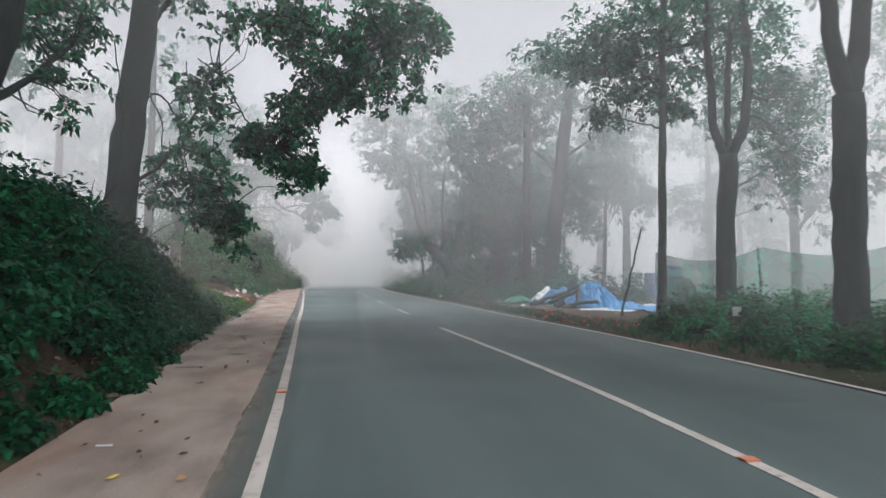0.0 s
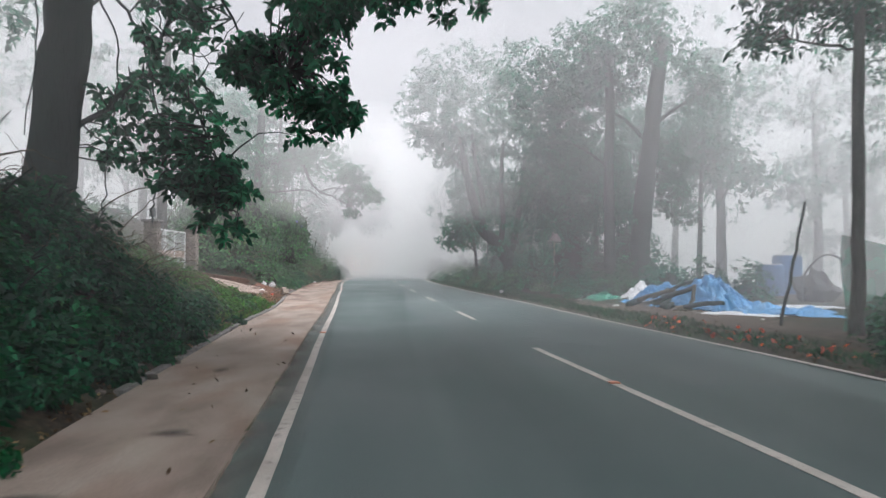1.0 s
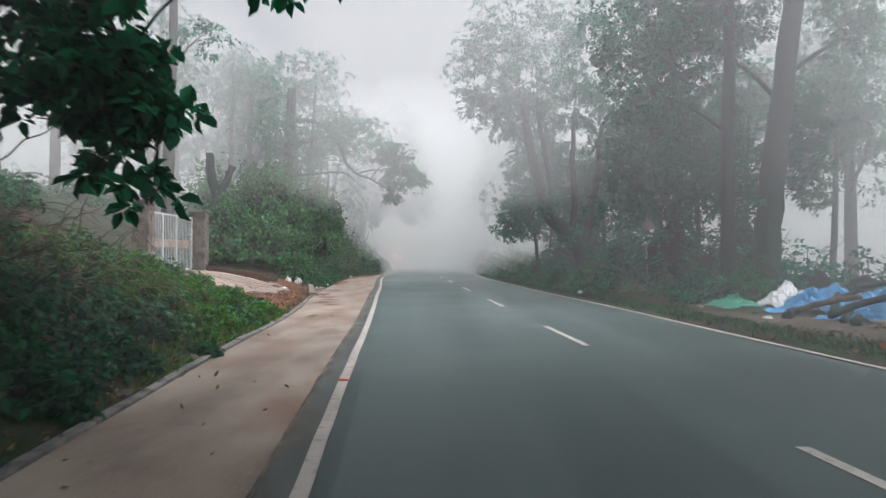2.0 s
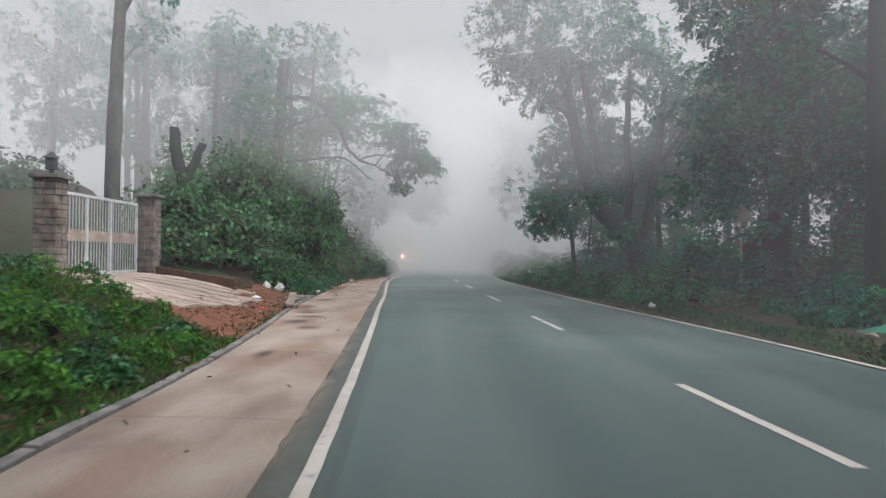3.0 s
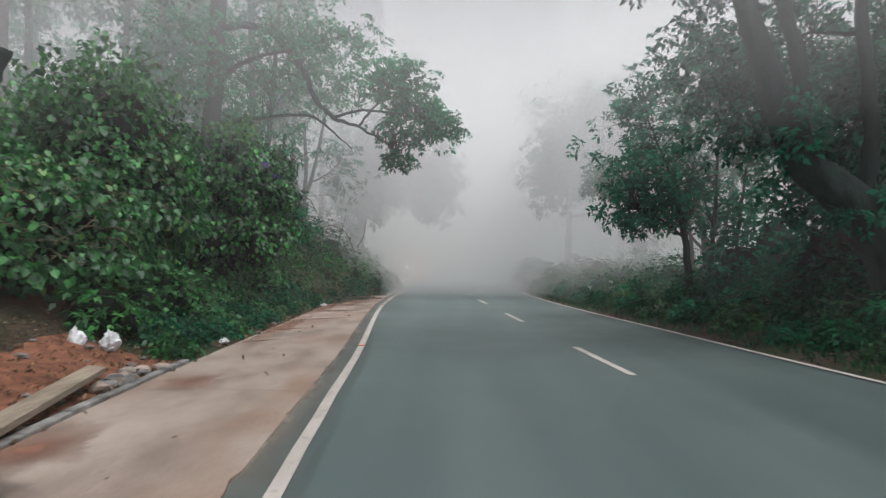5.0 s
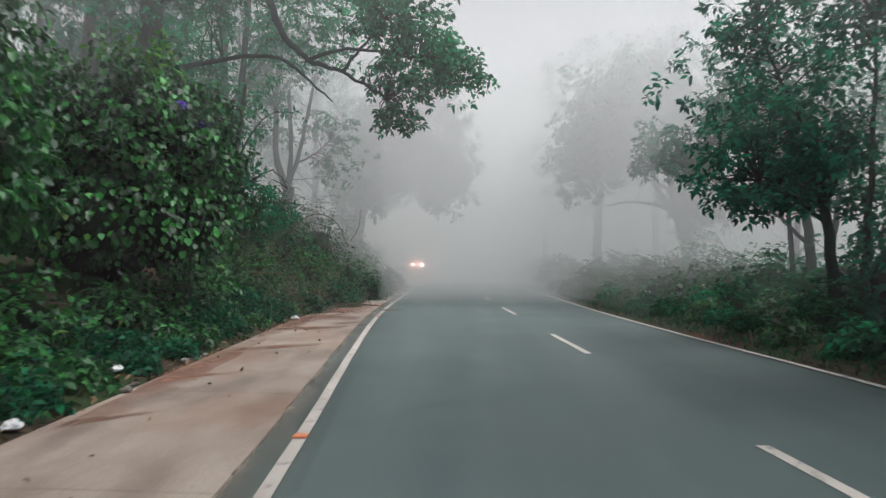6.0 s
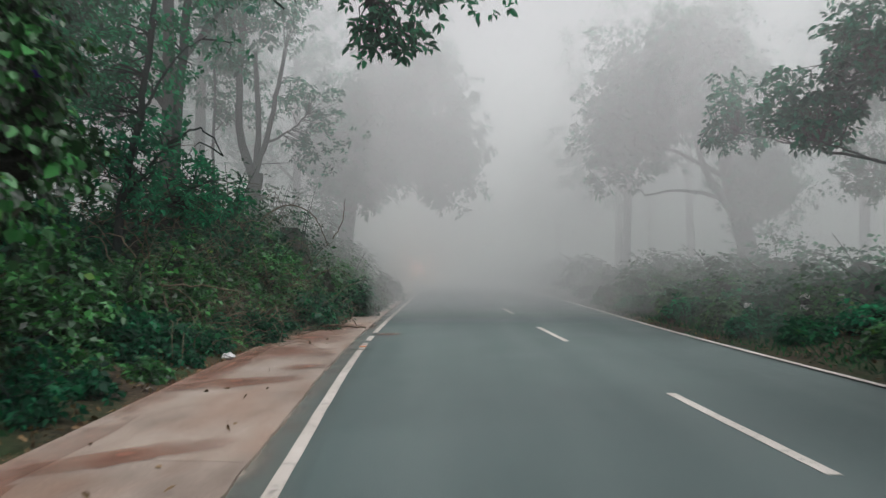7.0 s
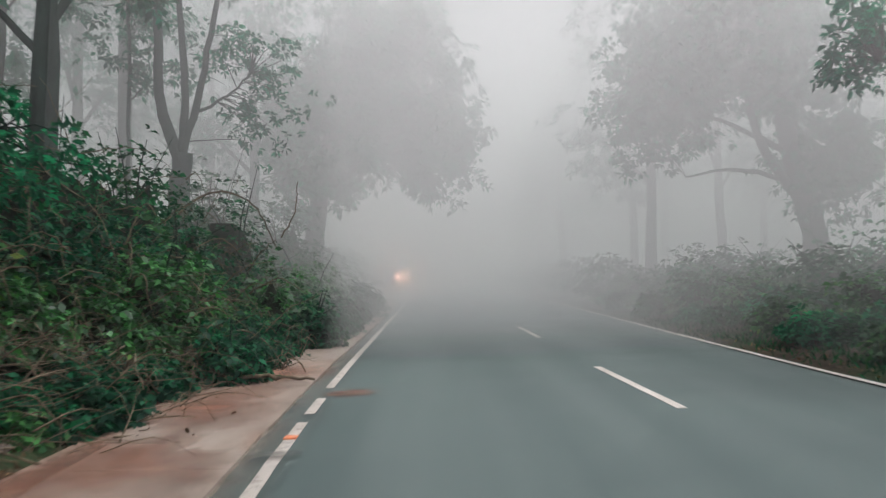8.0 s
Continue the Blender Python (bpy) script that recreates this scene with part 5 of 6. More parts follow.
# Brush on the left beyond the thicket.
k = 0
for y in np.arange(57.5, 84, 1.5):
    e = pave_x(y)
    near = float(np.interp(y, [57, 61, 64.5, 70], [0.7, 0.5, -0.55, -0.9]))
    for off, r, h in ((0.4, 0.7, 0.55), (1.3, 1.0, 1.2), (2.7, 1.3, 2.0), (4.4, 1.6, 2.5)):
        s = random.uniform(0.6, 1.3) * (1.0 if y < 70 else 1.15)
        h *= 1.0 if y < 64.5 else max(1.25, 2.1 - 0.45 * off)
        bush((e - near - off + random.uniform(-0.3, 0.3), y + random.uniform(-0.6, 0.6)), r * (0.5 + 0.5 * s), h * s, 0.12 if off < 3 else 0.15, int((1900 if off < 2 or y < 66 else 1000) * s), (DARK_LEAF, VINE_LEAF, DARK_LEAF, BUSH_LEAF)[k % 4], "tangled bush on the forest edge", 700 + k, group="forest edge bushes", stems=3)
        k += 1


def brush_pile(cx, cy, rx, ry, h, n, seed, label):
    """Cut dead branches thrown on a heap: many bent sticks in one mesh."""
    r_ = np.random.default_rng(seed)
    v, f = [], []
    for _ in range(n):
        a, s = r_.uniform(0, 6.28), math.sqrt(r_.uniform(0, 1))
        x, y = cx + math.cos(a) * s * rx, cy + math.sin(a) * s * ry
        z = gz(x, y) + h * (1 - s * s) * r_.uniform(0.1, 1.0) + 0.03
        d = r_.normal(0, 1, 3)
        d[2] = abs(d[2]) * 0.35
        d /= np.linalg.norm(d)
        ln = r_.uniform(0.3, 1.15)
        p0 = np.array((x, y, z))
        tube_data(bend([p0, p0 + d * ln * 0.5 + r_.normal(0, 0.07, 3), p0 + d * ln + r_.normal(0, 0.12, 3) - np.array((0, 0, 0.1))], 3), np.linspace(r_.uniform(0.004, 0.012), 0.002, 7), 4, 0.1, v, f)
    return tagged(mesh_object("brush_pile", v, f, DEAD_WOOD, True), label, "brush", kind="stuff")


def twig_tangle(y0, y1, near, far, n, seed, label, high=1.0):
    """Dry stems caught in the face of the bushes: long bent twigs lying over their slope."""
    r_ = np.random.default_rng(seed)
    v, f = [], []
    for _ in range(n):
        y, d = r_.uniform(y0, y1), near + (far - near) * r_.uniform(0, 1) ** 1.4
        x = pave_x(y) - d + float(np.interp(y, [57, 61, 64.5, 70], [-0.6, -0.4, 0.55, 0.9]))
        z = gz(x, y) + high * float(np.interp(d, [0, 0.4, 1.3, 2.7, 4.4], [0.05, 0.4, 1.1, 1.8, 2.3])) * r_.uniform(0.6, 1.25)
        a, ln = r_.uniform(0, 6.28), r_.uniform(0.35, 1.3)
        q = np.array((math.cos(a), math.sin(a), r_.normal(0, 0.5)))
        p0 = np.array((x, y, z))
        p1 = p0 + q * ln * 0.5 + np.array((0.1, -0.05, r_.uniform(0, 0.2)))
        p2 = p0 + q * ln + np.array((0.15, -0.1, r_.uniform(-0.45, 0.1)))
        r0 = r_.choice((0.006, 0.009, 0.012, 0.018), p=(0.4, 0.3, 0.2, 0.1))
        tube_data(bend([p0, p1, p2], 4, 0.015, _), np.linspace(r0, r0 * 0.4, 9), 4, 0.1, v, f)
    return tagged(mesh_object("dry_twigs", v, f, DEAD_WOOD, True), label, "brush", kind="stuff")


twig_tangle(58.5, 68.0, -0.1, 2.2, 270, 11, "pale dry twigs caught in the roadside bushes")
twig_tangle(61.0, 76.0, 1.2, 4.2, 230, 12, "dead stems hanging over the forest edge")
twig_tangle(17.5, 26.5, 0.6, 2.4, 300, 14, "dry stalks hanging down the bank", 0.5)
brush_pile(-6.0, 65.2, 1.9, 3.0, 1.4, 260, 1, "heap of dead cut branches at the roadside")
brush_pile(-6.6, 70.0, 2.0, 3.0, 1.8, 220, 2, "heap of dry twigs in front of the bushes")
brush_pile(-5.2, 61.8, 1.2, 2.0, 0.7, 230, 3, "dry twigs among the weeds")
brush_pile(-8.6, 45.2, 1.8, 1.4, 1.2, 90, 4, "dead stalks hanging over the vines")
for i, (pts, r) in enumerate((([(-7.3, 69.9, 1.6), (-7.1, 70.3, 2.9), (-6.3, 70.7, 3.5), (-5.5, 70.9, 3.2), (-5.0, 71.0, 2.2)], 0.035), ([(-6.6, 66.0, 0.8), (-6.5, 66.1, 1.8), (-6.2, 66.2, 2.6)], 0.03), ([(-4.6, 64.4, 0.1), (-3.7, 64.2, 0.14), (-2.95, 64.05, 0.1)], 0.04), ([(-4.8, 70.6, 2.4), (-4.5, 70.7, 3.0), (-4.4, 70.7, 3.7)], 0.02))):
    v, f = tube_data(bend(pts, 7, 0.01, i), np.linspace(r, r * 0.45, 7 * (len(pts) - 1) + 1), 7)
    tagged(mesh_object("dead_branch", v, f, DEAD_WOOD, True), "bare bent dead branch in the brush", "branch", "dead branches")

# ---- right side: trees by the net and the camp ----
FOGGY = "tall leafy roadside tree fading into the fog"
# Its wide crown at z 12 is an unseen addition that shades the road.
tree((11.5, 15.8, 0), [(11.5, 15.8, -0.2), (11.5, 15.8, 3.0), (11.5, 15.8, 5.2)], 0.36, 0.31,
     [((12.5, 16.2, 9.5), (3.0, 2.5, 1.8), 70, 28, 0.6, 201), ((10.0, 16.8, 9.2), (2.0, 2.0, 1.2), 36, 28, 0.5, 202), ((7.5, 11.5, 12), (4.5, 5.5, 1.5), 260, 30, 0.8, 203)], 0.17, "thick roadside tree splitting into two trunks",
     limbs=[([(11.5, 15.8, 5.0), (11.15, 15.8, 6.6), (11.0, 15.8, 9.0), (10.6, 16, 10)], 0.21, 0.13), ([(11.5, 15.8, 5.0), (11.85, 15.8, 6.6), (12.05, 15.8, 9.2), (12.3, 16, 10)], 0.24, 0.14), ([(10.7, 16, 9.8), (9, 13.5, 11), (7.5, 12, 11.8)], 0.13, 0.05)], seed=21)
tree((11.4, 20.6, 0), [(11.35, 20.6, -0.2), (11.4, 20.6, 2.5), (11.5, 20.6, 4.7)], 0.28, 0.26,
     [((11.4, 21.8, 8.6), (3.8, 3.0, 1.4), 170, 32, 0.55, 211), ((14.2, 22.4, 6.8), (1.7, 1.6, 1.8), 80, 28, 0.45, 212), ((8.6, 22.4, 7.6), (1.9, 1.4, 0.9), 64, 30, 0.45, 213), ((14.8, 22.8, 4.9), (1.2, 1.2, 1.0), 22, 20, 0.4, 214), ((11.5, 22, 10.5), (4.0, 3.0, 1.4), 60, 28, 0.6, 215)], 0.17, "tree that forks into three upright stems beside the net",
     limbs=[([(11.45, 20.6, 4.6), (11.1, 20.6, 5.4), (10.95, 20.6, 7.0), (10.9, 20.6, 9.5)], 0.14, 0.09), ([(11.5, 20.6, 4.6), (11.5, 20.6, 6.2), (11.6, 20.6, 8.5)], 0.11, 0.07), ([(11.5, 20.6, 4.6), (11.95, 20.6, 5.5), (12.1, 20.6, 7.0), (12.0, 20.6, 9.5)], 0.17, 0.1),
            ([(12.05, 20.6, 6.4), (13.0, 21.3, 6.5), (14.0, 22.2, 6.9)], 0.06, 0.02), ([(12.0, 20.6, 5.8), (13.4, 21.8, 6.0), (14.6, 22.8, 5.2)], 0.05, 0.015), ([(10.9, 20.6, 8.0), (9.8, 21.6, 7.8), (8.6, 22.2, 7.4)], 0.06, 0.02)], seed=22)
tree((9.9, 21.4, 0), [(9.85, 21.4, -0.2), (9.9, 21.4, 3), (9.95, 21.4, 7), (10.0, 21.4, 11)], 0.135, 0.09,
     [((9.8, 21.8, 6.6), (0.9, 0.9, 0.7), 20, 24, 0.35, 221), ((8.7, 22.3, 6.0), (0.8, 0.8, 0.45), 14, 22, 0.3, 222), ((10.6, 22.0, 6.4), (0.7, 0.7, 0.5), 14, 22, 0.3, 223), ((9.3, 22.3, 8.4), (2.2, 1.6, 1.1), 44, 26, 0.5, 224), ((7.4, 23, 8.2), (1.5, 1.3, 0.8), 24, 26, 0.45, 225)], 0.16, "slim straight tree with sprays of leaves",
     limbs=[([(9.93, 21.4, 5.6), (9.2, 22, 5.9), (8.6, 22.3, 6.1)], 0.035, 0.01), ([(9.93, 21.4, 5.9), (10.3, 21.8, 6.2), (10.7, 22, 6.5)], 0.03, 0.01)], bark=PALE_BARK, seed=23)
tree((14.5, 26.5, 0), [(14.5, 26.5, -0.3), (14.6, 26.5, 4), (14.8, 26.5, 8)], 0.2, 0.12, [((14.6, 26.6, 8), (2.4, 2.0, 1.8), 50, 26, 0.55, 231), ((16.2, 25.5, 5.2), (1.6, 1.5, 1.7), 36, 24, 0.5, 232)], 0.17, FOGGY, seed=24, limbs=[([(14.6, 26.5, 4.2), (15.4, 26, 4.8), (16.2, 25.5, 5.4)], 0.06, 0.02)])
# Undergrowth at their feet.
k = 0
for x, y, r, h in ((9.6, 19.6, 0.9, 1.0), (10.4, 18.4, 1.0, 1.1), (11.4, 19.3, 1.2, 1.3), (12.6, 19.2, 1.2, 1.25), (10.0, 16.8, 0.9, 0.85), (11.3, 17.3, 1.1, 1.1), (12.6, 17.3, 1.2, 1.2), (10.9, 21.3, 1.1, 1.15), (12.3, 21.0, 1.2, 1.2), (9.8, 14.9, 0.8, 0.8), (11.4, 14.2, 1.1, 1.1), (13.5, 15.5, 1.3, 1.3), (9.2, 13.0, 0.8, 0.7), (10.6, 12.0, 1.0, 0.95), (12.4, 12.4, 1.2, 1.2), (8.6, 16.4, 0.5, 0.45), (8.7, 18.3, 0.5, 0.5), (13.8, 19.0, 1.3, 1.3)):
    bush((x, y), r, h, 0.13, 1000, BROAD_LEAF if k % 2 else BUSH_LEAF, "dark undergrowth below the roadside trees", 900 + k, group="undergrowth", stems=3, wide=0.35)
    k += 1

for k, y in enumerate(np.arange(8.5, 18.5, 1.5)):
    s = random.uniform(0.8, 1.2)
    bush((right_x(y) + 1.25 + random.uniform(-0.1, 0.4), y), 0.65 * s, 0.55 * s, 0.11, 900, BROAD_LEAF if k % 2 else BUSH_LEAF, "low dark bush on the verge", 960 + k, group="undergrowth", stems=2)


def shade_net():
    n = thing("shade_net", "sagging green shade net tied between posts", "net", (10, 22.3, 0))
    posts = [(9.95, 22.0), (13.1, 21.6), (16.6, 20.0), (21.0, 18.4)]
    verts, faces, cols = [], [], 0
    for (xa, ya), (xb, yb) in zip(posts, posts[1:]):
        for s in np.linspace(0, 1, 14):
            x, y = xa + (xb - xa) * s, ya + (yb - ya) * s
            sag = 0.32 * math.sin(math.pi * s)
            top = 2.0 + 0.03 * (x - 10) * 1.6 - sag
            for i in range(8):
                w = i / 7
                verts.append((x + 0.06 * noise.noise(Vector((x * 2, w * 3, 0))), y + 0.16 * noise.noise(Vector((x * 1.4, w * 2, 4))), 0.05 + (top - 0.05) * w))
            cols += 1
    for c in range(cols - 1):
        faces += [(c * 8 + i, c * 8 + 8 + i, c * 8 + 9 + i, c * 8 + 1 + i) for i in range(7)]
    under(mesh_object("net", verts, faces, SHADE_NET, True), n)
    for j, (x, y) in enumerate(posts[1:]):
        v, f = tube_data(bend([(x, y + 0.05, -0.2), (x - 0.05, y + 0.05, 1.2), (x - 0.12, y + 0.05, 2.15)], 4), np.linspace(0.045, 0.03, 9), 7)
        under(mesh_object("post", v, f, BARK, True), n, "crooked wooden post")
    return n


shade_net()
v, f = tube_data(bend([(9.35, 23.35, -0.15), (9.75, 23.5, 1.2), (10.3, 23.85, 2.82)], 6, 0.012, 4), np.linspace(0.04, 0.028, 13), 8)
tagged(mesh_object("leaning_stick", v, f, BARK, True), "thin crooked stick leaning in the ground", "stick")


def marker(x, y, h, bands, label):
    m = thing("marker_post", label, "marker post", (x, y, gz(x, y)), "marker posts")
    z = gz(x, y)
    step = h / bands
    for i in range(bands):
        part("band", rough_box((x - 0.07, y - 0.07, z + i * step - (0.1 if i == 0 else 0)), (x + 0.07, y + 0.07, z + (i + 1) * step), 0.012, 0.006), WHITE_PAINT if i % 2 == 0 else BLACK_PAINT, m, "white band" if i % 2 == 0 else "black band")
    return m


marker(9.6, 17.0, 0.62, 3, "black and white painted guard stone in the undergrowth")
marker(6.1, 62.2, 0.6, 5, "black and white banded marker post in the weeds")
marker(6.75, 62.0, 0.5, 3, "short black and white marker post in the weeds")
marker(5.55, 63.6, 0.45, 3, "small marker post half hidden by weeds")


# ---- right side: tarpaulin heap and belongings ----
def sheet(name, cx, cy, rx, ry, h, turn, mat, label, category, seed, n=46, folds=1.0, skirt=0.02, sharp=1.7):
    """A crumpled sheet thrown over a heap."""
    verts, faces = [], []
    for j in range(n):
        for i in range(n):
            u, w = 2 * i / (n - 1) - 1, 2 * j / (n - 1) - 1
            d = math.hypot(u, w)
            wob = 1 + 0.22 * noise.noise(Vector((u * 1.2, w * 1.2, seed)))
            p = Vector((u * rx * wob, w * ry * wob, 0))
            p.rotate(Euler((0, 0, radians(turn))))
            lump = max(0.0, 1 - (d * 0.92) ** sharp) * (0.75 + 0.5 * noise.noise(Vector((u * 2.0, w * 2.0, seed + 7))))
            crease = abs(noise.noise(Vector((u * 5 + 0.4 * w, w * 2.2, seed + 3)))) * 0.24 + abs(noise.noise(Vector((u * 9 + 2 * w, w * 7, seed + 5)))) * 0.12 + abs(noise.noise(Vector((u * 19, w * 16, seed + 9)))) * 0.05
            x, y = cx + p.x, cy + p.y
            verts.append((x, y, gz(x, y) + skirt + h * max(0.0, lump) + folds * crease * (0.35 + lump) * min(1.0, h + 0.3)))
    for j in range(n - 1):
        faces += [(j * n + i, j * n + i + 1, (j + 1) * n + i + 1, (j + 1) * n + i) for i in range(n - 1)]
    ob = tagged(mesh_object(name, verts, faces, mat, False), label, category)
    return ob


sheet("tarpaulin", 10.5, 29.3, 1.1, 1.5, 0.95, 15, BLUE_TARP, "crumpled blue tarpaulin thrown over a heap", "tarpaulin", 1, 56, 1.9, sharp=1.3)
sheet("tarpaulin", 11.6, 27.4, 1.5, 1.2, 0.2, -20, BLUE_TARP, "blue tarpaulin spread flat on the ground", "tarpaulin", 2, 40, 1.8)
sheet("tarpaulin", 10.0, 31.6, 0.8, 1.2, 0.5, 30, BLUE_TARP, "blue tarpaulin bunched at the end of the heap", "tarpaulin", 3, 38, 1.8)
sheet("plastic_sheet", 9.9, 33.0, 0.8, 1.0, 0.62, 10, WHITE_SHEET, "pale plastic sheet over the end of the heap", "plastic sheet", 4, 34)
sheet("plastic_sheet", 10.3, 26.9, 1.1, 0.6, 0.12, -15, WHITE_SHEET, "white plastic sheet spread on the ground", "plastic sheet", 5, 30, 0.5)
sheet("green_net", 8.6, 33.8, 0.6, 0.9, 0.25, 0, SHADE_NET, "bundle of green netting on the ground", "net", 6, 26)
sheet("plastic_sheet", 13.6, 29.5, 1.6, 0.9, 0.08, 25, WHITE_SHEET, "grey-white sheet lying behind the heap", "plastic sheet", 8, 28, 0.5)
for i, (a, b, r, mat) in enumerate((((9.3, 30.2, 0.12), (10.3, 31.6, 0.75), 0.09, BARK), ((9.1, 29.4, 0.1), (10.1, 30.6, 0.45), 0.08, BARK), ((9.0, 28.8, 0.1), (9.8, 30.0, 0.15), 0.1, BARK), ((9.6, 28.5, 0.05), (9.75, 28.55, 0.8), 0.07, DEAD_WOOD), ((8.4, 30.4, 0.1), (9.2, 31.6, 0.16), 0.11, BARK), ((9.2, 28.6, 0.12), (10.0, 28.2, 0.14), 0.06, PLANK), ((9.4, 31.0, 0.3), (10.6, 29.8, 1.0), 0.06, BARK), ((8.9, 29.6, 0.2), (9.9, 28.9, 0.7), 0.09, BARK), ((8.8, 30.6, 0.25), (9.6, 29.6, 0.6), 0.08, DEAD_WOOD), ((9.3, 28.3, 0.15), (10.2, 27.6, 0.3), 0.08, BARK))):
    v, f = tube_data(bend([a, tuple((p + q) / 2 + 0.04 for p, q in zip(a, b)), b], 4, 0.01, i), np.linspace(r, r * 0.75, 9), 8)
    tagged(mesh_object("log", v, f, mat, True), "rough log lying against the tarpaulin heap", "log", "heap logs")
for i in range(26):
    x, y = random.uniform(7.6, 11.5), random.uniform(24.5, 34.5)
    stone((x, y, gz(x, y)), random.uniform(0.04, 0.12), (STONE, BRICK, WHITE_PAINT, DEAD_WOOD)[i % 4], 400 + i, "rubble on the bare verge by the heap", group="rubble")
blob("bare_soil_patch", 8.7, 27.5, 1.6, 8.0, 4, 0.03, GREY_SOIL, "bare grey-brown soil of the verge", "soil", 31, 0.03)


def water_tank(x, y, r, h, label):
    t = thing("water_tank", label, "tank", (x, y, gz(x, y)))
    z = gz(x, y)
    bm = bmesh.new()
    bmesh.ops.create_cone(bm, cap_ends=True, segments=28, radius1=r, radius2=r * 0.96, depth=h, matrix=pose(x, y, z + h / 2))
    bmesh.ops.bevel(bm, geom=[e for e in bm.edges if abs(e.verts[0].co.z - e.verts[1].co.z) < 0.01], offset=0.04, segments=2, affect="EDGES")
    body = part("body", bm, BLUE_TANK, t, smooth=False)
    for s in (0.3, 0.62):
        bm = bmesh.new()
        bmesh.ops.create_cone(bm, cap_ends=False, segments=28, radius1=r * 1.02, radius2=r * 1.02, depth=0.05, matrix=pose(x, y, z + h * s))
        part("ring", bm, BLUE_TANK, t)
    bm = bmesh.new()
    bmesh.ops.create_cone(bm, cap_ends=True, segments=20, radius1=r * 0.82, radius2=r * 0.8, depth=0.06, matrix=pose(x, y, z + h + 0.02))
    part("lid", bm, WHITE_SHEET, t, "pale lid")
    return t


water_tank(16.3, 36.2, 0.55, 1.25, "blue plastic water drum standing in the clearing")
water_tank(17.6, 37.2, 0.6, 1.6, "taller blue water drum beside another")
hoop = thing("wire_hoop", "bent metal hoop over a dark bundle", "hoop", (16.5, 32.5, 0))
v, f = tube_data(bend([(15.4, 32.5, -0.1), (15.5, 32.5, 1.0), (16.4, 32.6, 1.75), (17.4, 32.7, 1.2), (17.6, 32.7, -0.1)], 7), np.linspace(0.035, 0.035, 29), 7)
under(mesh_object("bow", v, f, DARK_METAL, True), hoop)
bag((16.2, 33.0, 0.0), 0.7, 1.1, DARK_METAL, "dark wrapped bundle in the clearing", 21, "bundle")

# ---- right side: woods beyond the camp ----
tree((11.4, 37.2, 0.1), [(11.2, 37.2, -0.2), (11.3, 37.2, 3), (11.7, 37.2, 6.5), (12.2, 37.2, 11)], 0.46, 0.3,
     [((11.0, 37.8, 11), (3.2, 2.5, 2.4), 150, 34, 0.6, 301), ((14.4, 37.5, 9.0), (1.5, 1.4, 1.3), 50, 30, 0.5, 302), ((9.3, 38.4, 8.2), (2.0, 1.6, 2.0), 100, 32, 0.5, 303), ((12.6, 37.6, 5.6), (1.0, 0.9, 2.0), 60, 28, 0.4, 304), ((10.5, 39.6, 5.0), (1.8, 1.0, 2.4), 110, 26, 0.5, 305), ((8.0, 40.2, 4.6), (1.7, 1.5, 2.6), 130, 28, 0.5, 306), ((7.6, 39.8, 9.2), (2.2, 2.0, 2.4), 150, 30, 0.55, 307)], 0.18, "tall straight-trunked tree beside the clearing",
     limbs=[([(11.8, 37.2, 7.2), (13.2, 37.4, 8.2), (14.6, 37.5, 9.0)], 0.09, 0.03), ([(11.7, 37.2, 6.4), (10.6, 37.6, 7.6), (9.6, 38, 8.4)], 0.1, 0.03)], seed=31)
tree((9.9, 37.0, 0.1), [(9.9, 37, -0.2), (9.85, 37, 4), (9.9, 37, 10)], 0.26, 0.17,
     [((9.2, 37.8, 9.5), (2.4, 2.0, 2.2), 110, 34, 0.55, 311), ((8.0, 38.4, 6.2), (1.5, 1.4, 1.8), 90, 32, 0.45, 312), ((10.6, 38.4, 4.0), (1.4, 1.2, 1.7), 80, 30, 0.45, 313)], 0.18, "creeper-clad tree beside the clearing", limbs=[([(9.88, 37, 5.4), (9, 37.6, 6.2), (8.2, 38.2, 6.8)], 0.07, 0.02)], seed=32)
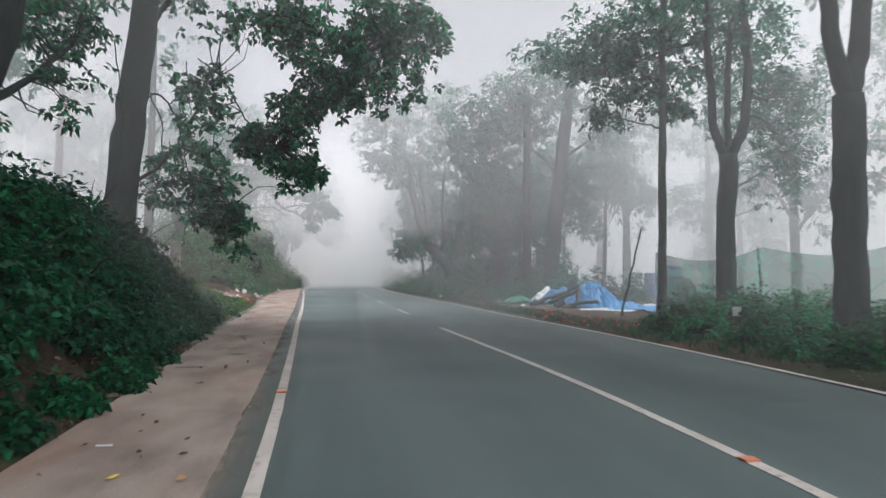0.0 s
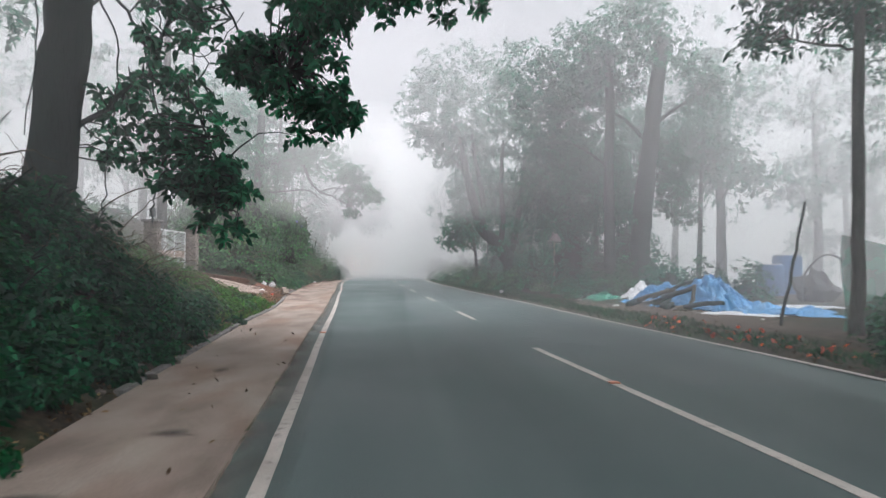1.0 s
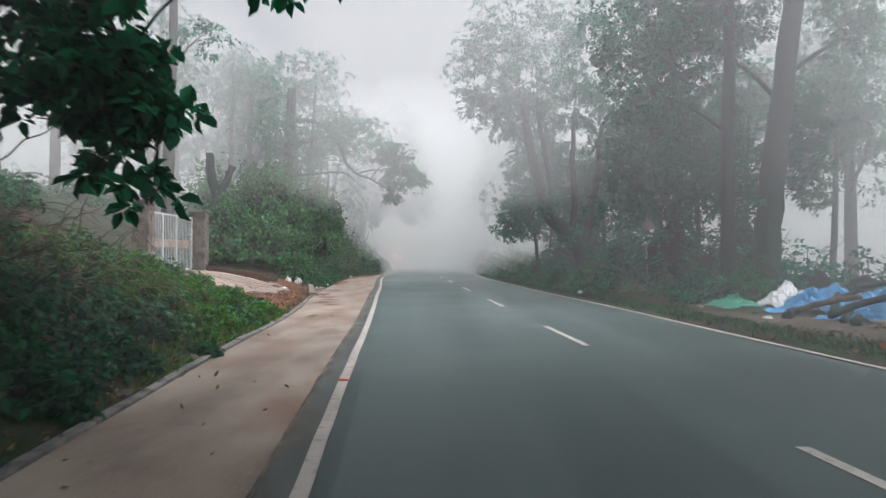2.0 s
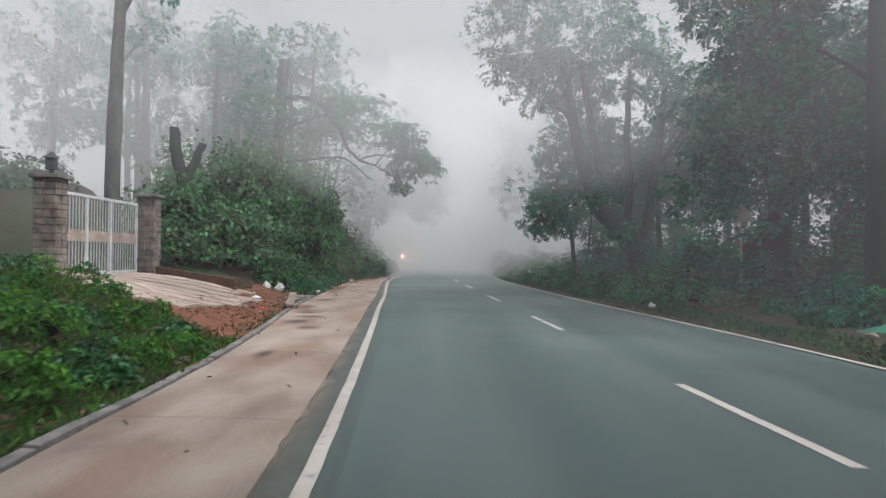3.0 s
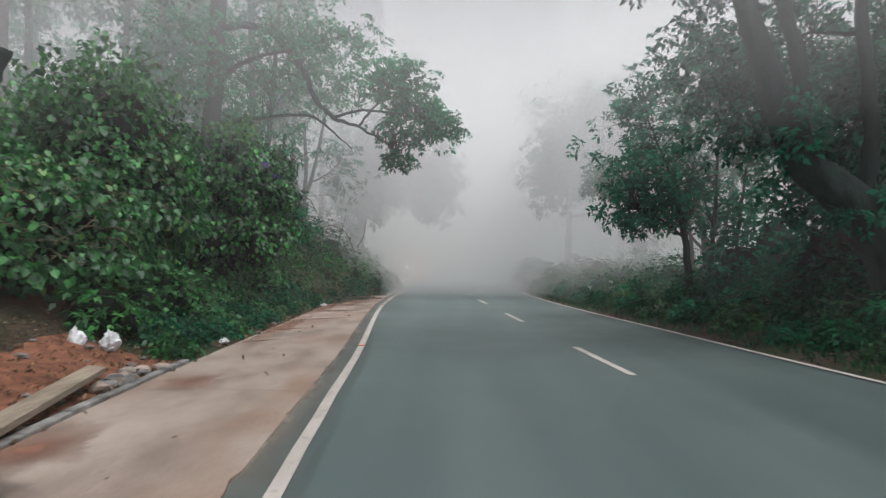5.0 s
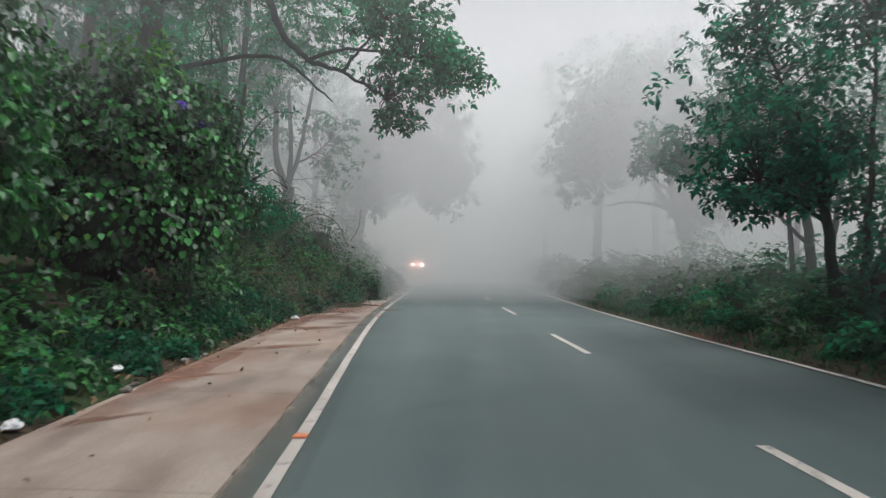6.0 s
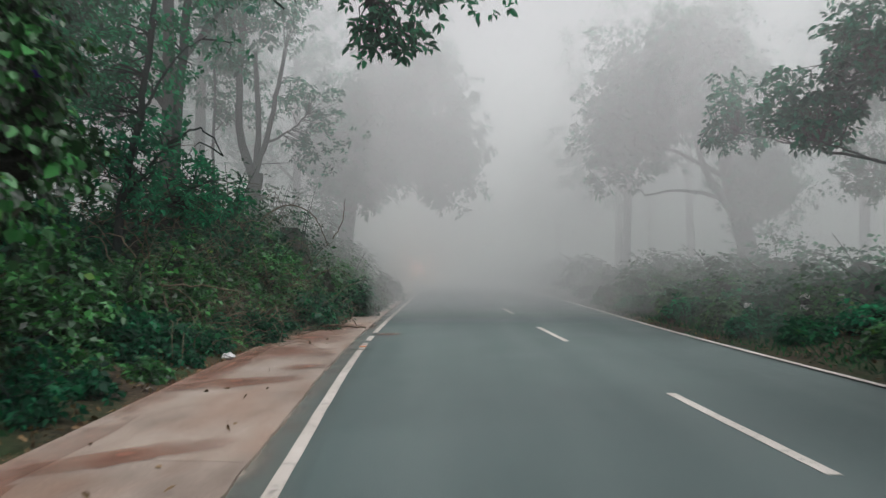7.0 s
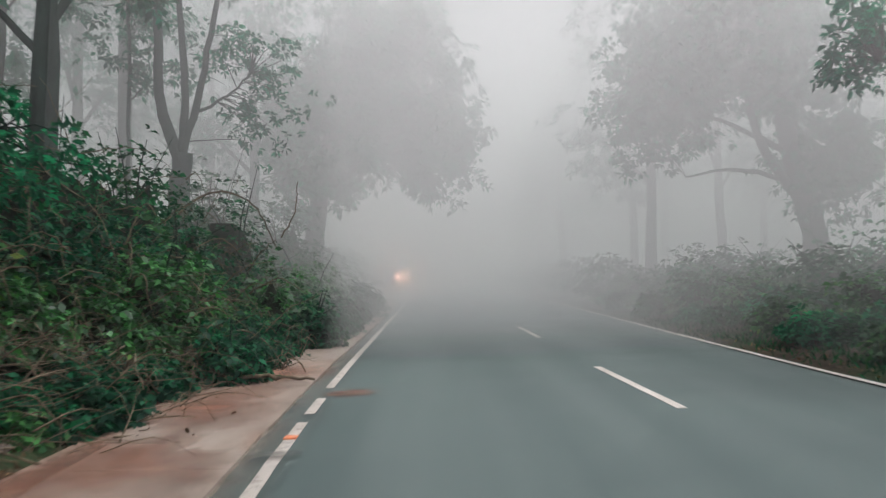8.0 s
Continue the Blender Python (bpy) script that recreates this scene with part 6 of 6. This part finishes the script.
tree((7.5, 46.8, 0.3), [(7.6, 46.8, 0.0), (7.35, 46.8, 1.5), (6.7, 46.85, 2.5), (5.95, 47.0, 3.2), (5.5, 47.2, 4.6), (5.05, 47.4, 6.4), (4.7, 47.5, 8.6)], 0.5, 0.15,
     [((6.8, 48.2, 8.8), (3.4, 2.6, 2.2), 210, 36, 0.55, 321), ((4.2, 48.2, 8.2), (1.7, 1.6, 1.8), 100, 34, 0.5, 322), ((9.8, 47.6, 7.2), (2.4, 2.0, 2.4), 170, 34, 0.55, 323), ((6.0, 50.0, 6.0), (2.2, 1.6, 1.8), 90, 32, 0.5, 327), ((9.6, 50.5, 3.6), (2.4, 1.6, 1.3), 90, 32, 0.5, 329), ((12.0, 47.0, 6.0), (2.0, 2.0, 2.6), 110, 32, 0.55, 328), ((9.4, 46.6, 4.6), (1.3, 1.5, 1.0), 40, 26, 0.45, 324), ((2.9, 48.3, 8.8), (1.2, 1.1, 1.0), 50, 28, 0.42, 325), ((3.0, 48.2, 11.0), (2.0, 1.8, 2.0), 110, 30, 0.55, 393), ((6.0, 48.4, 12.0), (3.4, 2.5, 2.0), 150, 32, 0.6, 394), ((6.2, 49.6, 4.6), (1.7, 1.0, 1.5), 90, 26, 0.5, 391), ((8.2, 49.2, 4.6), (1.6, 1.2, 2.2), 110, 26, 0.5, 392), ((6.2, 48.0, 5.8), (1.0, 1.0, 1.2), 30, 26, 0.42, 326), ((6.9, 46.7, 2.3), (0.65, 0.5, 0.5), 26, 22, 0.25, 395), ((5.8, 47.0, 3.8), (0.5, 0.5, 1.1), 28, 22, 0.25, 396), ((7.5, 46.6, 1.2), (0.5, 0.5, 0.9), 22, 22, 0.22, 397)], 0.17, "old leaning tree with a thick bent trunk",
     limbs=[([(5.9, 47.0, 3.4), (5.9, 47.1, 5.0), (5.6, 47.2, 6.6), (5.3, 47.2, 8.6)], 0.17, 0.1), ([(6.85, 46.85, 2.4), (7.0, 46.8, 3.6), (6.9, 46.8, 5.4), (7.0, 47, 8)], 0.16, 0.1), ([(7.4, 46.8, 1.8), (7.7, 46.8, 3.2), (7.95, 46.8, 4.8), (8.3, 47, 7.5)], 0.2, 0.1), ([(5.3, 47.2, 6.0), (4.4, 47.8, 7.2), (3.4, 48.2, 8.2)], 0.08, 0.02), ([(7.9, 46.8, 4.6), (8.8, 47, 5.8), (9.8, 47.3, 7.2)], 0.09, 0.03), ([(6.9, 46.8, 5.4), (6.4, 47.5, 5.7)], 0.05, 0.02)], seed=33, plain=True)
tree((6.6, 54.5, 0.3), [(6.6, 54.5, 0), (6.4, 54.5, 2), (6.1, 54.6, 4)], 0.13, 0.07, [((5.6, 54.8, 4.6), (1.7, 1.6, 1.5), 80, 30, 0.45, 331), ((7.3, 55.0, 6.8), (2.0, 1.6, 1.5), 90, 28, 0.45, 334), ((8.6, 54.6, 5.0), (1.2, 1.2, 1.8), 60, 26, 0.45, 335), ((5.4, 55.2, 6.4), (1.1, 1.0, 0.9), 24, 24, 0.42, 336), ((5.0, 54.4, 3.0), (1.1, 1.0, 0.9), 50, 30, 0.4, 332), ((6.8, 54.8, 3.4), (1.5, 1.4, 1.2), 70, 30, 0.42, 333)], 0.16, "small leafy tree with several stems on the verge", limbs=[([(7.0, 54.6, 0), (7.3, 54.7, 3), (7.5, 54.8, 6.2)], 0.08, 0.03), ([(7.6, 54.3, 0), (7.8, 54.3, 2.6), (8.3, 54.4, 5.2)], 0.07, 0.025), ([(6.1, 54.6, 3.8), (5.7, 55, 5.2), (5.4, 55.2, 6.2)], 0.04, 0.012), ([(6.4, 54.5, 2.2), (5.7, 54.4, 2.7), (5.1, 54.4, 3.0)], 0.05, 0.015), ([(6.35, 54.5, 2.5), (6.7, 54.7, 3.1)], 0.04, 0.015)], seed=34)
tree((9.5, 61.3, 0.4), [(9.5, 61.3, 0), (9.4, 61.3, 2.4), (9.1, 61.4, 4.5), (8.9, 61.5, 7)], 0.16, 0.08,
     [((8.8, 61.6, 7.2), (2.6, 2.1, 2.0), 72, 26, 0.5, 341), ((6.6, 67.0, 5.5), (1.0, 0.8, 1.1), 40, 26, 0.36, 348), ((6.9, 63.0, 4.7), (0.95, 0.9, 0.9), 52, 28, 0.36, 342), ((7.6, 62.4, 5.7), (1.1, 1.0, 1.0), 60, 30, 0.4, 343), ((10.8, 61.2, 5.2), (2.0, 1.7, 2.1), 64, 26, 0.48, 344), ((9.0, 61.4, 5.2), (1.2, 1.1, 1.0), 34, 26, 0.42, 347), ((6.2, 63.6, 5.0), (0.6, 0.7, 0.9), 18, 22, 0.33, 345), ((9.6, 60.3, 3.4), (1.1, 1.0, 0.7), 22, 22, 0.38, 346)], 0.17, "young tree with several stems and airy leaves",
     limbs=[([(7.8, 62.5, 3.6), (7.2, 65, 4.4), (6.7, 66.8, 5.0)], 0.035, 0.012), ([(9.45, 61.3, 2.0), (8.6, 62.0, 3.1), (7.8, 62.5, 3.6), (6.9, 63.0, 4.1)], 0.06, 0.015), ([(9.8, 61.2, 0), (10.1, 61.2, 2.6), (10.5, 61.2, 4.8)], 0.12, 0.05), ([(9.3, 61.4, 3.4), (8.4, 62, 4.8), (7.6, 62.4, 5.6)], 0.05, 0.015), ([(9.2, 61.5, 0), (9.0, 61.4, 1.8), (8.9, 61.3, 3.6), (9.4, 60.5, 4.4)], 0.1, 0.03), ([(10.2, 61.2, 0.1), (10.8, 61.1, 2.4), (11.2, 61.2, 4.4)], 0.1, 0.04)], seed=35)
tree((12.0, 79.0, 0.4), [(12.2, 79, 0), (11.9, 79, 2.5), (11.2, 79, 5.5), (10.9, 79, 9)], 0.5, 0.28, [((10.0, 79, 9.6), (4.0, 3.0, 4.4), 420, 34, 0.8, 351), ((6.8, 79.4, 7.8), (2.4, 2.0, 3.2), 240, 32, 0.7, 352), ((12.4, 78.6, 5.0), (2.0, 1.6, 2.4), 140, 30, 0.7, 353)], 0.27, "large ivy-clad tree fading in the fog", limbs=[([(11.5, 79, 4.2), (9.4, 79.2, 4.8), (7.6, 79.3, 4.6)], 0.1, 0.03), ([(11.3, 79, 5.2), (9.2, 79.2, 6.4), (7.4, 79.4, 7.2)], 0.12, 0.03), ([(11.6, 79, 3.4), (10.2, 79, 5.6), (9.6, 79, 8)], 0.2, 0.1)], seed=36, plain=True)
tree((-6.6, 85.0, 1.2), [(-6.8, 85, 0.5), (-6.4, 85, 4), (-5.6, 85, 8)], 0.5, 0.3, [((-3.2, 85, 10.2), (4.2, 3.0, 5.0), 420, 34, 0.8, 361), ((-1.4, 85.5, 7.0), (2.4, 1.8, 2.4), 200, 30, 0.7, 362), ((-6.0, 84, 7.5), (3.0, 2.5, 4.4), 340, 32, 0.75, 363)], 0.3, "large tree overhanging the road in the fog", limbs=[([(-6.2, 85, 5), (-4, 85, 6.6), (-1.6, 85.3, 7.2)], 0.16, 0.04), ([(-5.8, 85, 7), (-4.4, 85, 8.6), (-3.2, 85, 10)], 0.2, 0.06)], seed=37, plain=True)
for k, (x, y, h) in enumerate(((13.5, 44, 9), (12.0, 50.5, 8), (15.5, 49, 9), (14.6, 56, 9), (16.5, 62, 9), (10.5, 41.5, 6.5), (13.2, 70, 8), (9.2, 50.8, 6), (15.2, 40.5, 8))):
    g = gz(x, y)
    tree((x, y, g), [(x, y, g - 0.3), (x + 0.1, y, g + h * 0.4), (x + 0.3 * (-1) ** k, y + 0.1, g + h)], 0.14, 0.07, [((x, y, g + h * 0.85), (2.3, 2.1, 2.0), 120, 34, 0.6, 400 + k), ((x - 0.9, y + 0.3, g + h * 0.5), (1.4, 1.4, 1.3), 54, 30, 0.5, 420 + k)], 0.2, "slim woodland tree behind the verge", limbs=[([(x + 0.1, y, g + h * 0.38), (x - 0.4, y + 0.2, g + h * 0.45), (x - 0.9, y + 0.3, g + h * 0.5)], 0.04, 0.015)], group="woodland trees", seed=400 + k, plain=True)
for i, (x, y, r, h) in enumerate(((8.4, 36.0, 0.9, 1.2), (9.6, 35.2, 1.1, 1.7), (11.2, 34.8, 1.3, 2.3), (12.9, 34.6, 1.3, 2.1), (14.0, 33.4, 1.0, 1.6), (10.4, 39.4, 1.5, 2.6), (12.6, 40.0, 1.6, 2.8))):
    bush((x, y), r, h, 0.14, 1100, BUSH_LEAF if i % 2 else CANOPY_LEAF, "green bush behind the tarpaulin heap", 1560 + i, group="camp bushes", stems=3)
for i, (x, y, r, h) in enumerate(((8.6, 51.4, 1.7, 4.2), (7.8, 54.2, 1.5, 3.6), (9.6, 56.0, 1.8, 4.6), (11.2, 53.2, 1.8, 4.4), (12.0, 57.6, 2.0, 4.6), (9.0, 45.0, 1.4, 2.6), (11.0, 42.8, 1.5, 2.8), (9.2, 40.4, 1.6, 4.4), (12.2, 41.4, 1.8, 5.0), (10.2, 43.6, 1.6, 4.2), (8.0, 42.6, 1.2, 2.6))):
    bush((x, y), r, h, 0.18, 1900, CANOPY_LEAF, "tall leafy understorey shrub below the trees", 1500 + i, group="understorey", stems=4)
k = 0
for y in np.arange(36.5, 84, 1.6):
    e = right_x(y)
    rise = float(np.interp(y, [36, 44, 60, 70, 84], [0.75, 1.0, 1.0, 1.2, 1.25]))
    for off, r, h in ((1.35, 0.6, 0.5), (2.3, 1.0, 0.95), (3.9, 1.35, 1.4), (6.0, 1.7, 1.8)):
        s = random.uniform(0.65, 1.3) * rise
        bush((e + off + random.uniform(-0.2, 0.3) + (1.2 if y < 40 else 0), y + random.uniform(-0.6, 0.6)), r * (0.4 + 0.6 * s), h * s, 0.13 if off < 3 else 0.16, int((1150 if off < 5 else 650) * s), (BUSH_LEAF, BROAD_LEAF, VINE_LEAF)[k % 3 if off < 3 else k % 2], "leafy verge bush below the trees", 1200 + k, group="verge bushes", stems=3)
        k += 1
for i, pts in enumerate(([(7.3, 43.8, 0.35), (8.0, 44.2, 0.5), (8.9, 44.4, 0.45)], [(6.7, 45.5, 0.45), (7.4, 45.2, 0.6), (8.0, 45.0, 0.5)])):
    v, f = tube_data(bend(pts, 6, 0.01, i), np.linspace(0.035, 0.02, 13), 7)
    tagged(mesh_object("dead_branch", v, f, DEAD_WOOD, True), "pale dead branch lying in the verge bushes", "branch", "dead branches")


v, f = tube_data(bend([(11.5, 37.0, 5.9), (18, 38, 6.0), (30, 40, 8.2)], 10), np.linspace(0.012, 0.012, 21), 5)
tagged(mesh_object("cable", v, f, BLACK_PAINT, True), "thin black cable strung from a tree across the clearing", "cable")


def road_sign():
    x, y = 8.4, 40.6
    z = gz(x, y)
    s = thing("road_sign", "triangular warning sign on a thin post", "sign", (x, y, z))
    bm = bmesh.new()
    bmesh.ops.create_cone(bm, cap_ends=True, segments=10, radius1=0.035, radius2=0.035, depth=2.9, matrix=pose(x, y, z + 1.35))
    part("post", bm, RUST, s, "rusty steel post")
    for name, r, off, mat, label in (("plate", 0.4, 0.0, SIGN_BACK, ""), ("face", 0.33, -0.012, SIGN_BACK, "dull grimy face")):
        bm = bmesh.new()
        bmesh.ops.create_cone(bm, cap_ends=True, segments=3, radius1=r, radius2=r, depth=0.008, matrix=pose(x, y - 0.045 + off, z + 2.35, 90, 0, 0))
        part(name, bm, mat, s, label)
    return s


road_sign()


# ---- far woods, vehicle and lamp in the fog ----
def far_tree(seed, h, spread):
    t = tree((0, 0, 0), [(0, 0, -0.5), (0.2, 0, h * 0.3), (0.1, 0.2, h * 0.8)], 0.32, 0.14,
             [((0, 0, h * 0.8), (spread, spread, h * 0.22), 70, 24, 0.85, seed), ((spread * 0.5, 0.5, h * 0.55), (spread * 0.6, spread * 0.6, h * 0.15), 44, 22, 0.75, seed + 1), ((-spread * 0.5, -0.3, h * 0.45), (spread * 0.5, spread * 0.6, h * 0.14), 40, 22, 0.75, seed + 2)], 0.32, "tall forest tree dimmed by fog",
             limbs=[([(0.2, 0, h * 0.35), (spread * 0.3, 0.3, h * 0.47), (spread * 0.5, 0.5, h * 0.55)], 0.12, 0.03), ([(0.15, 0, h * 0.3), (-spread * 0.3, -0.2, h * 0.4), (-spread * 0.5, -0.3, h * 0.45)], 0.1, 0.03)], group="far trees", seed=seed, plain=True)
    return t


# Trees out of view, added only so their crowns shade the first stretch.
for k, (x, y, s, reach) in enumerate(((-5.6, 3.0, 1, 1), (-5.8, -6.0, 1, 1), (12.2, 5.0, -1, 1), (-6.2, 7.4, 1, 9), (12.8, 7.6, -1, 9))):
    g = gz(x, y)
    tree((x, y, g), [(x, y, g - 0.2), (x + 0.4 * s, y, 6), (x + 1.2 * s, y + 0.2 * reach, 11)], 0.4, 0.2,
         [((x + 4.0 * s, y + reach, 12.8), (5.0, 4.8, 1.8), 300 if reach == 1 else 150, 22, 1.0, 640 + k), ((x + 0.5 * s, y, 13), (3, 3, 2), 80, 22, 0.9, 650 + k)], 0.52, "unseen spreading tree added to shade the road", limbs=[([(x + 0.8 * s, y + 0.1 * reach, 8), (x + 2.5 * s, y + 0.5 * reach, 10.8), (x + 4.2 * s, y + reach, 12.6)], 0.14, 0.04)], group="overhanging trees", seed=640 + k, plain=True)
models = [far_tree(500, 15, 4.2), far_tree(510, 13, 3.6), far_tree(520, 17, 4.6)]
spots = [(-9.5, 86), (-8, 93), (-9, 100), (-13, 92), (-12, 63), (-10.5, 71), (-15, 70), (-11, 108), (-16, 84), (-20, 96), (-13, 117), (-18, 110), (-22, 72), (-21, 60), (-24, 50), (-19, 66), (-17, 77), (-23, 38), (-20, 30), (-14, 31), (-12, 25), (-15, 18), (-11, 9),
         (8.8, 88), (10.5, 97), (7.6, 104), (14, 92), (15, 105), (7.2, 114), (20, 84), (20, 72), (19, 98), (22, 60), (25, 47), (24, 36), (28, 30), (22, 24), (30, 52), (4, 126), (9, 124), (-16, 128), (-2, 136), (17, 10), (18, 44), (-6, -17), (12, -16)]
for i, (x, y) in enumerate(spots):
    m = pose(x, y, gz(x, y) - 0.1, 0, 0, i * 77)
    if i < 3:
        models[i].matrix_basis = m
    else:
        copy_thing(models[i % 3], m)
for i in range(14):
    y = 84.5 + i * 2.6
    for s in (-1, 1):
        x = (left_x(y) - 3.6 - random.uniform(0, 1.2)) if s < 0 else right_x(y) + 2.0 + random.uniform(0, 1.5)
        bush((x, y), 1.9, 2.1, 0.26, 520, BUSH_LEAF, "roadside bush far off in the fog", 1700 + 2 * i + s, group="far bushes", stems=2)


def far_car(x, y, turn):
    c = thing("car", "tall car with its headlights lit in the fog", "car", (0, 0, 0))
    bm = add_box(bmesh.new(), (-0.85, -2.0, 0.3), (0.85, 2.0, 1.55), 0.12)
    part("body", bm, CAR_PAINT, c, smooth=True)
    bm = add_box(bmesh.new(), (-0.75, -1.5, 1.55), (0.75, 1.9, 2.25), 0.18)
    part("cabin", bm, GLASS_DARK, c, "dark glazed cabin", True)
    part("bumper", add_box(bmesh.new(), (-0.84, -2.1, 0.32), (0.84, -1.98, 0.55), 0.05), DARK_METAL, c)
    for sx in (-0.52, 0.52):
        bm = bmesh.new()
        bmesh.ops.create_uvsphere(bm, u_segments=12, v_segments=8, radius=0.085, matrix=pose(sx, -2.06, 1.4))
        part("headlight", bm, HEADLIGHT, c, "lit warm headlight")
    for sx in (-0.78, 0.78):
        for sy in (-1.25, 1.3):
            bm = bmesh.new()
            bmesh.ops.create_cone(bm, cap_ends=True, segments=20, radius1=0.31, radius2=0.31, depth=0.2, matrix=pose(sx, sy, 0.31, 0, 90, 0))
            wheel = part("wheel", bm, BLACK_PAINT, c)
            bm = bmesh.new()
            bmesh.ops.create_cone(bm, cap_ends=True, segments=16, radius1=0.19, radius2=0.17, depth=0.23, matrix=pose(sx, sy, 0.31, 0, 90, 0))
            part("rim", bm, SIGN_BACK, wheel, "dull metal rim")
    c.matrix_basis = pose(x, y, 0.0, 0, 0, turn)
    return c


far_car(-5.3, 112.0, 38)
lamp = thing("roadside_lamp", "small white lamp on a post in the fog", "lamp", (12.85, 110.8, gz(12.85, 110.8)))
v, f = tube_data([(12.85, 110.8, -0.2), (12.85, 110.8, 1.2), (12.85, 110.8, 2.3)], [0.05, 0.05, 0.04], 8)
under(mesh_object("post", v, f, DARK_METAL, True), lamp)
bm = bmesh.new()
bmesh.ops.create_uvsphere(bm, u_segments=12, v_segments=8, radius=0.07, matrix=pose(12.85, 110.8, 2.4))
part("bulb", bm, LAMP_GLOW, lamp, "bright white bulb")
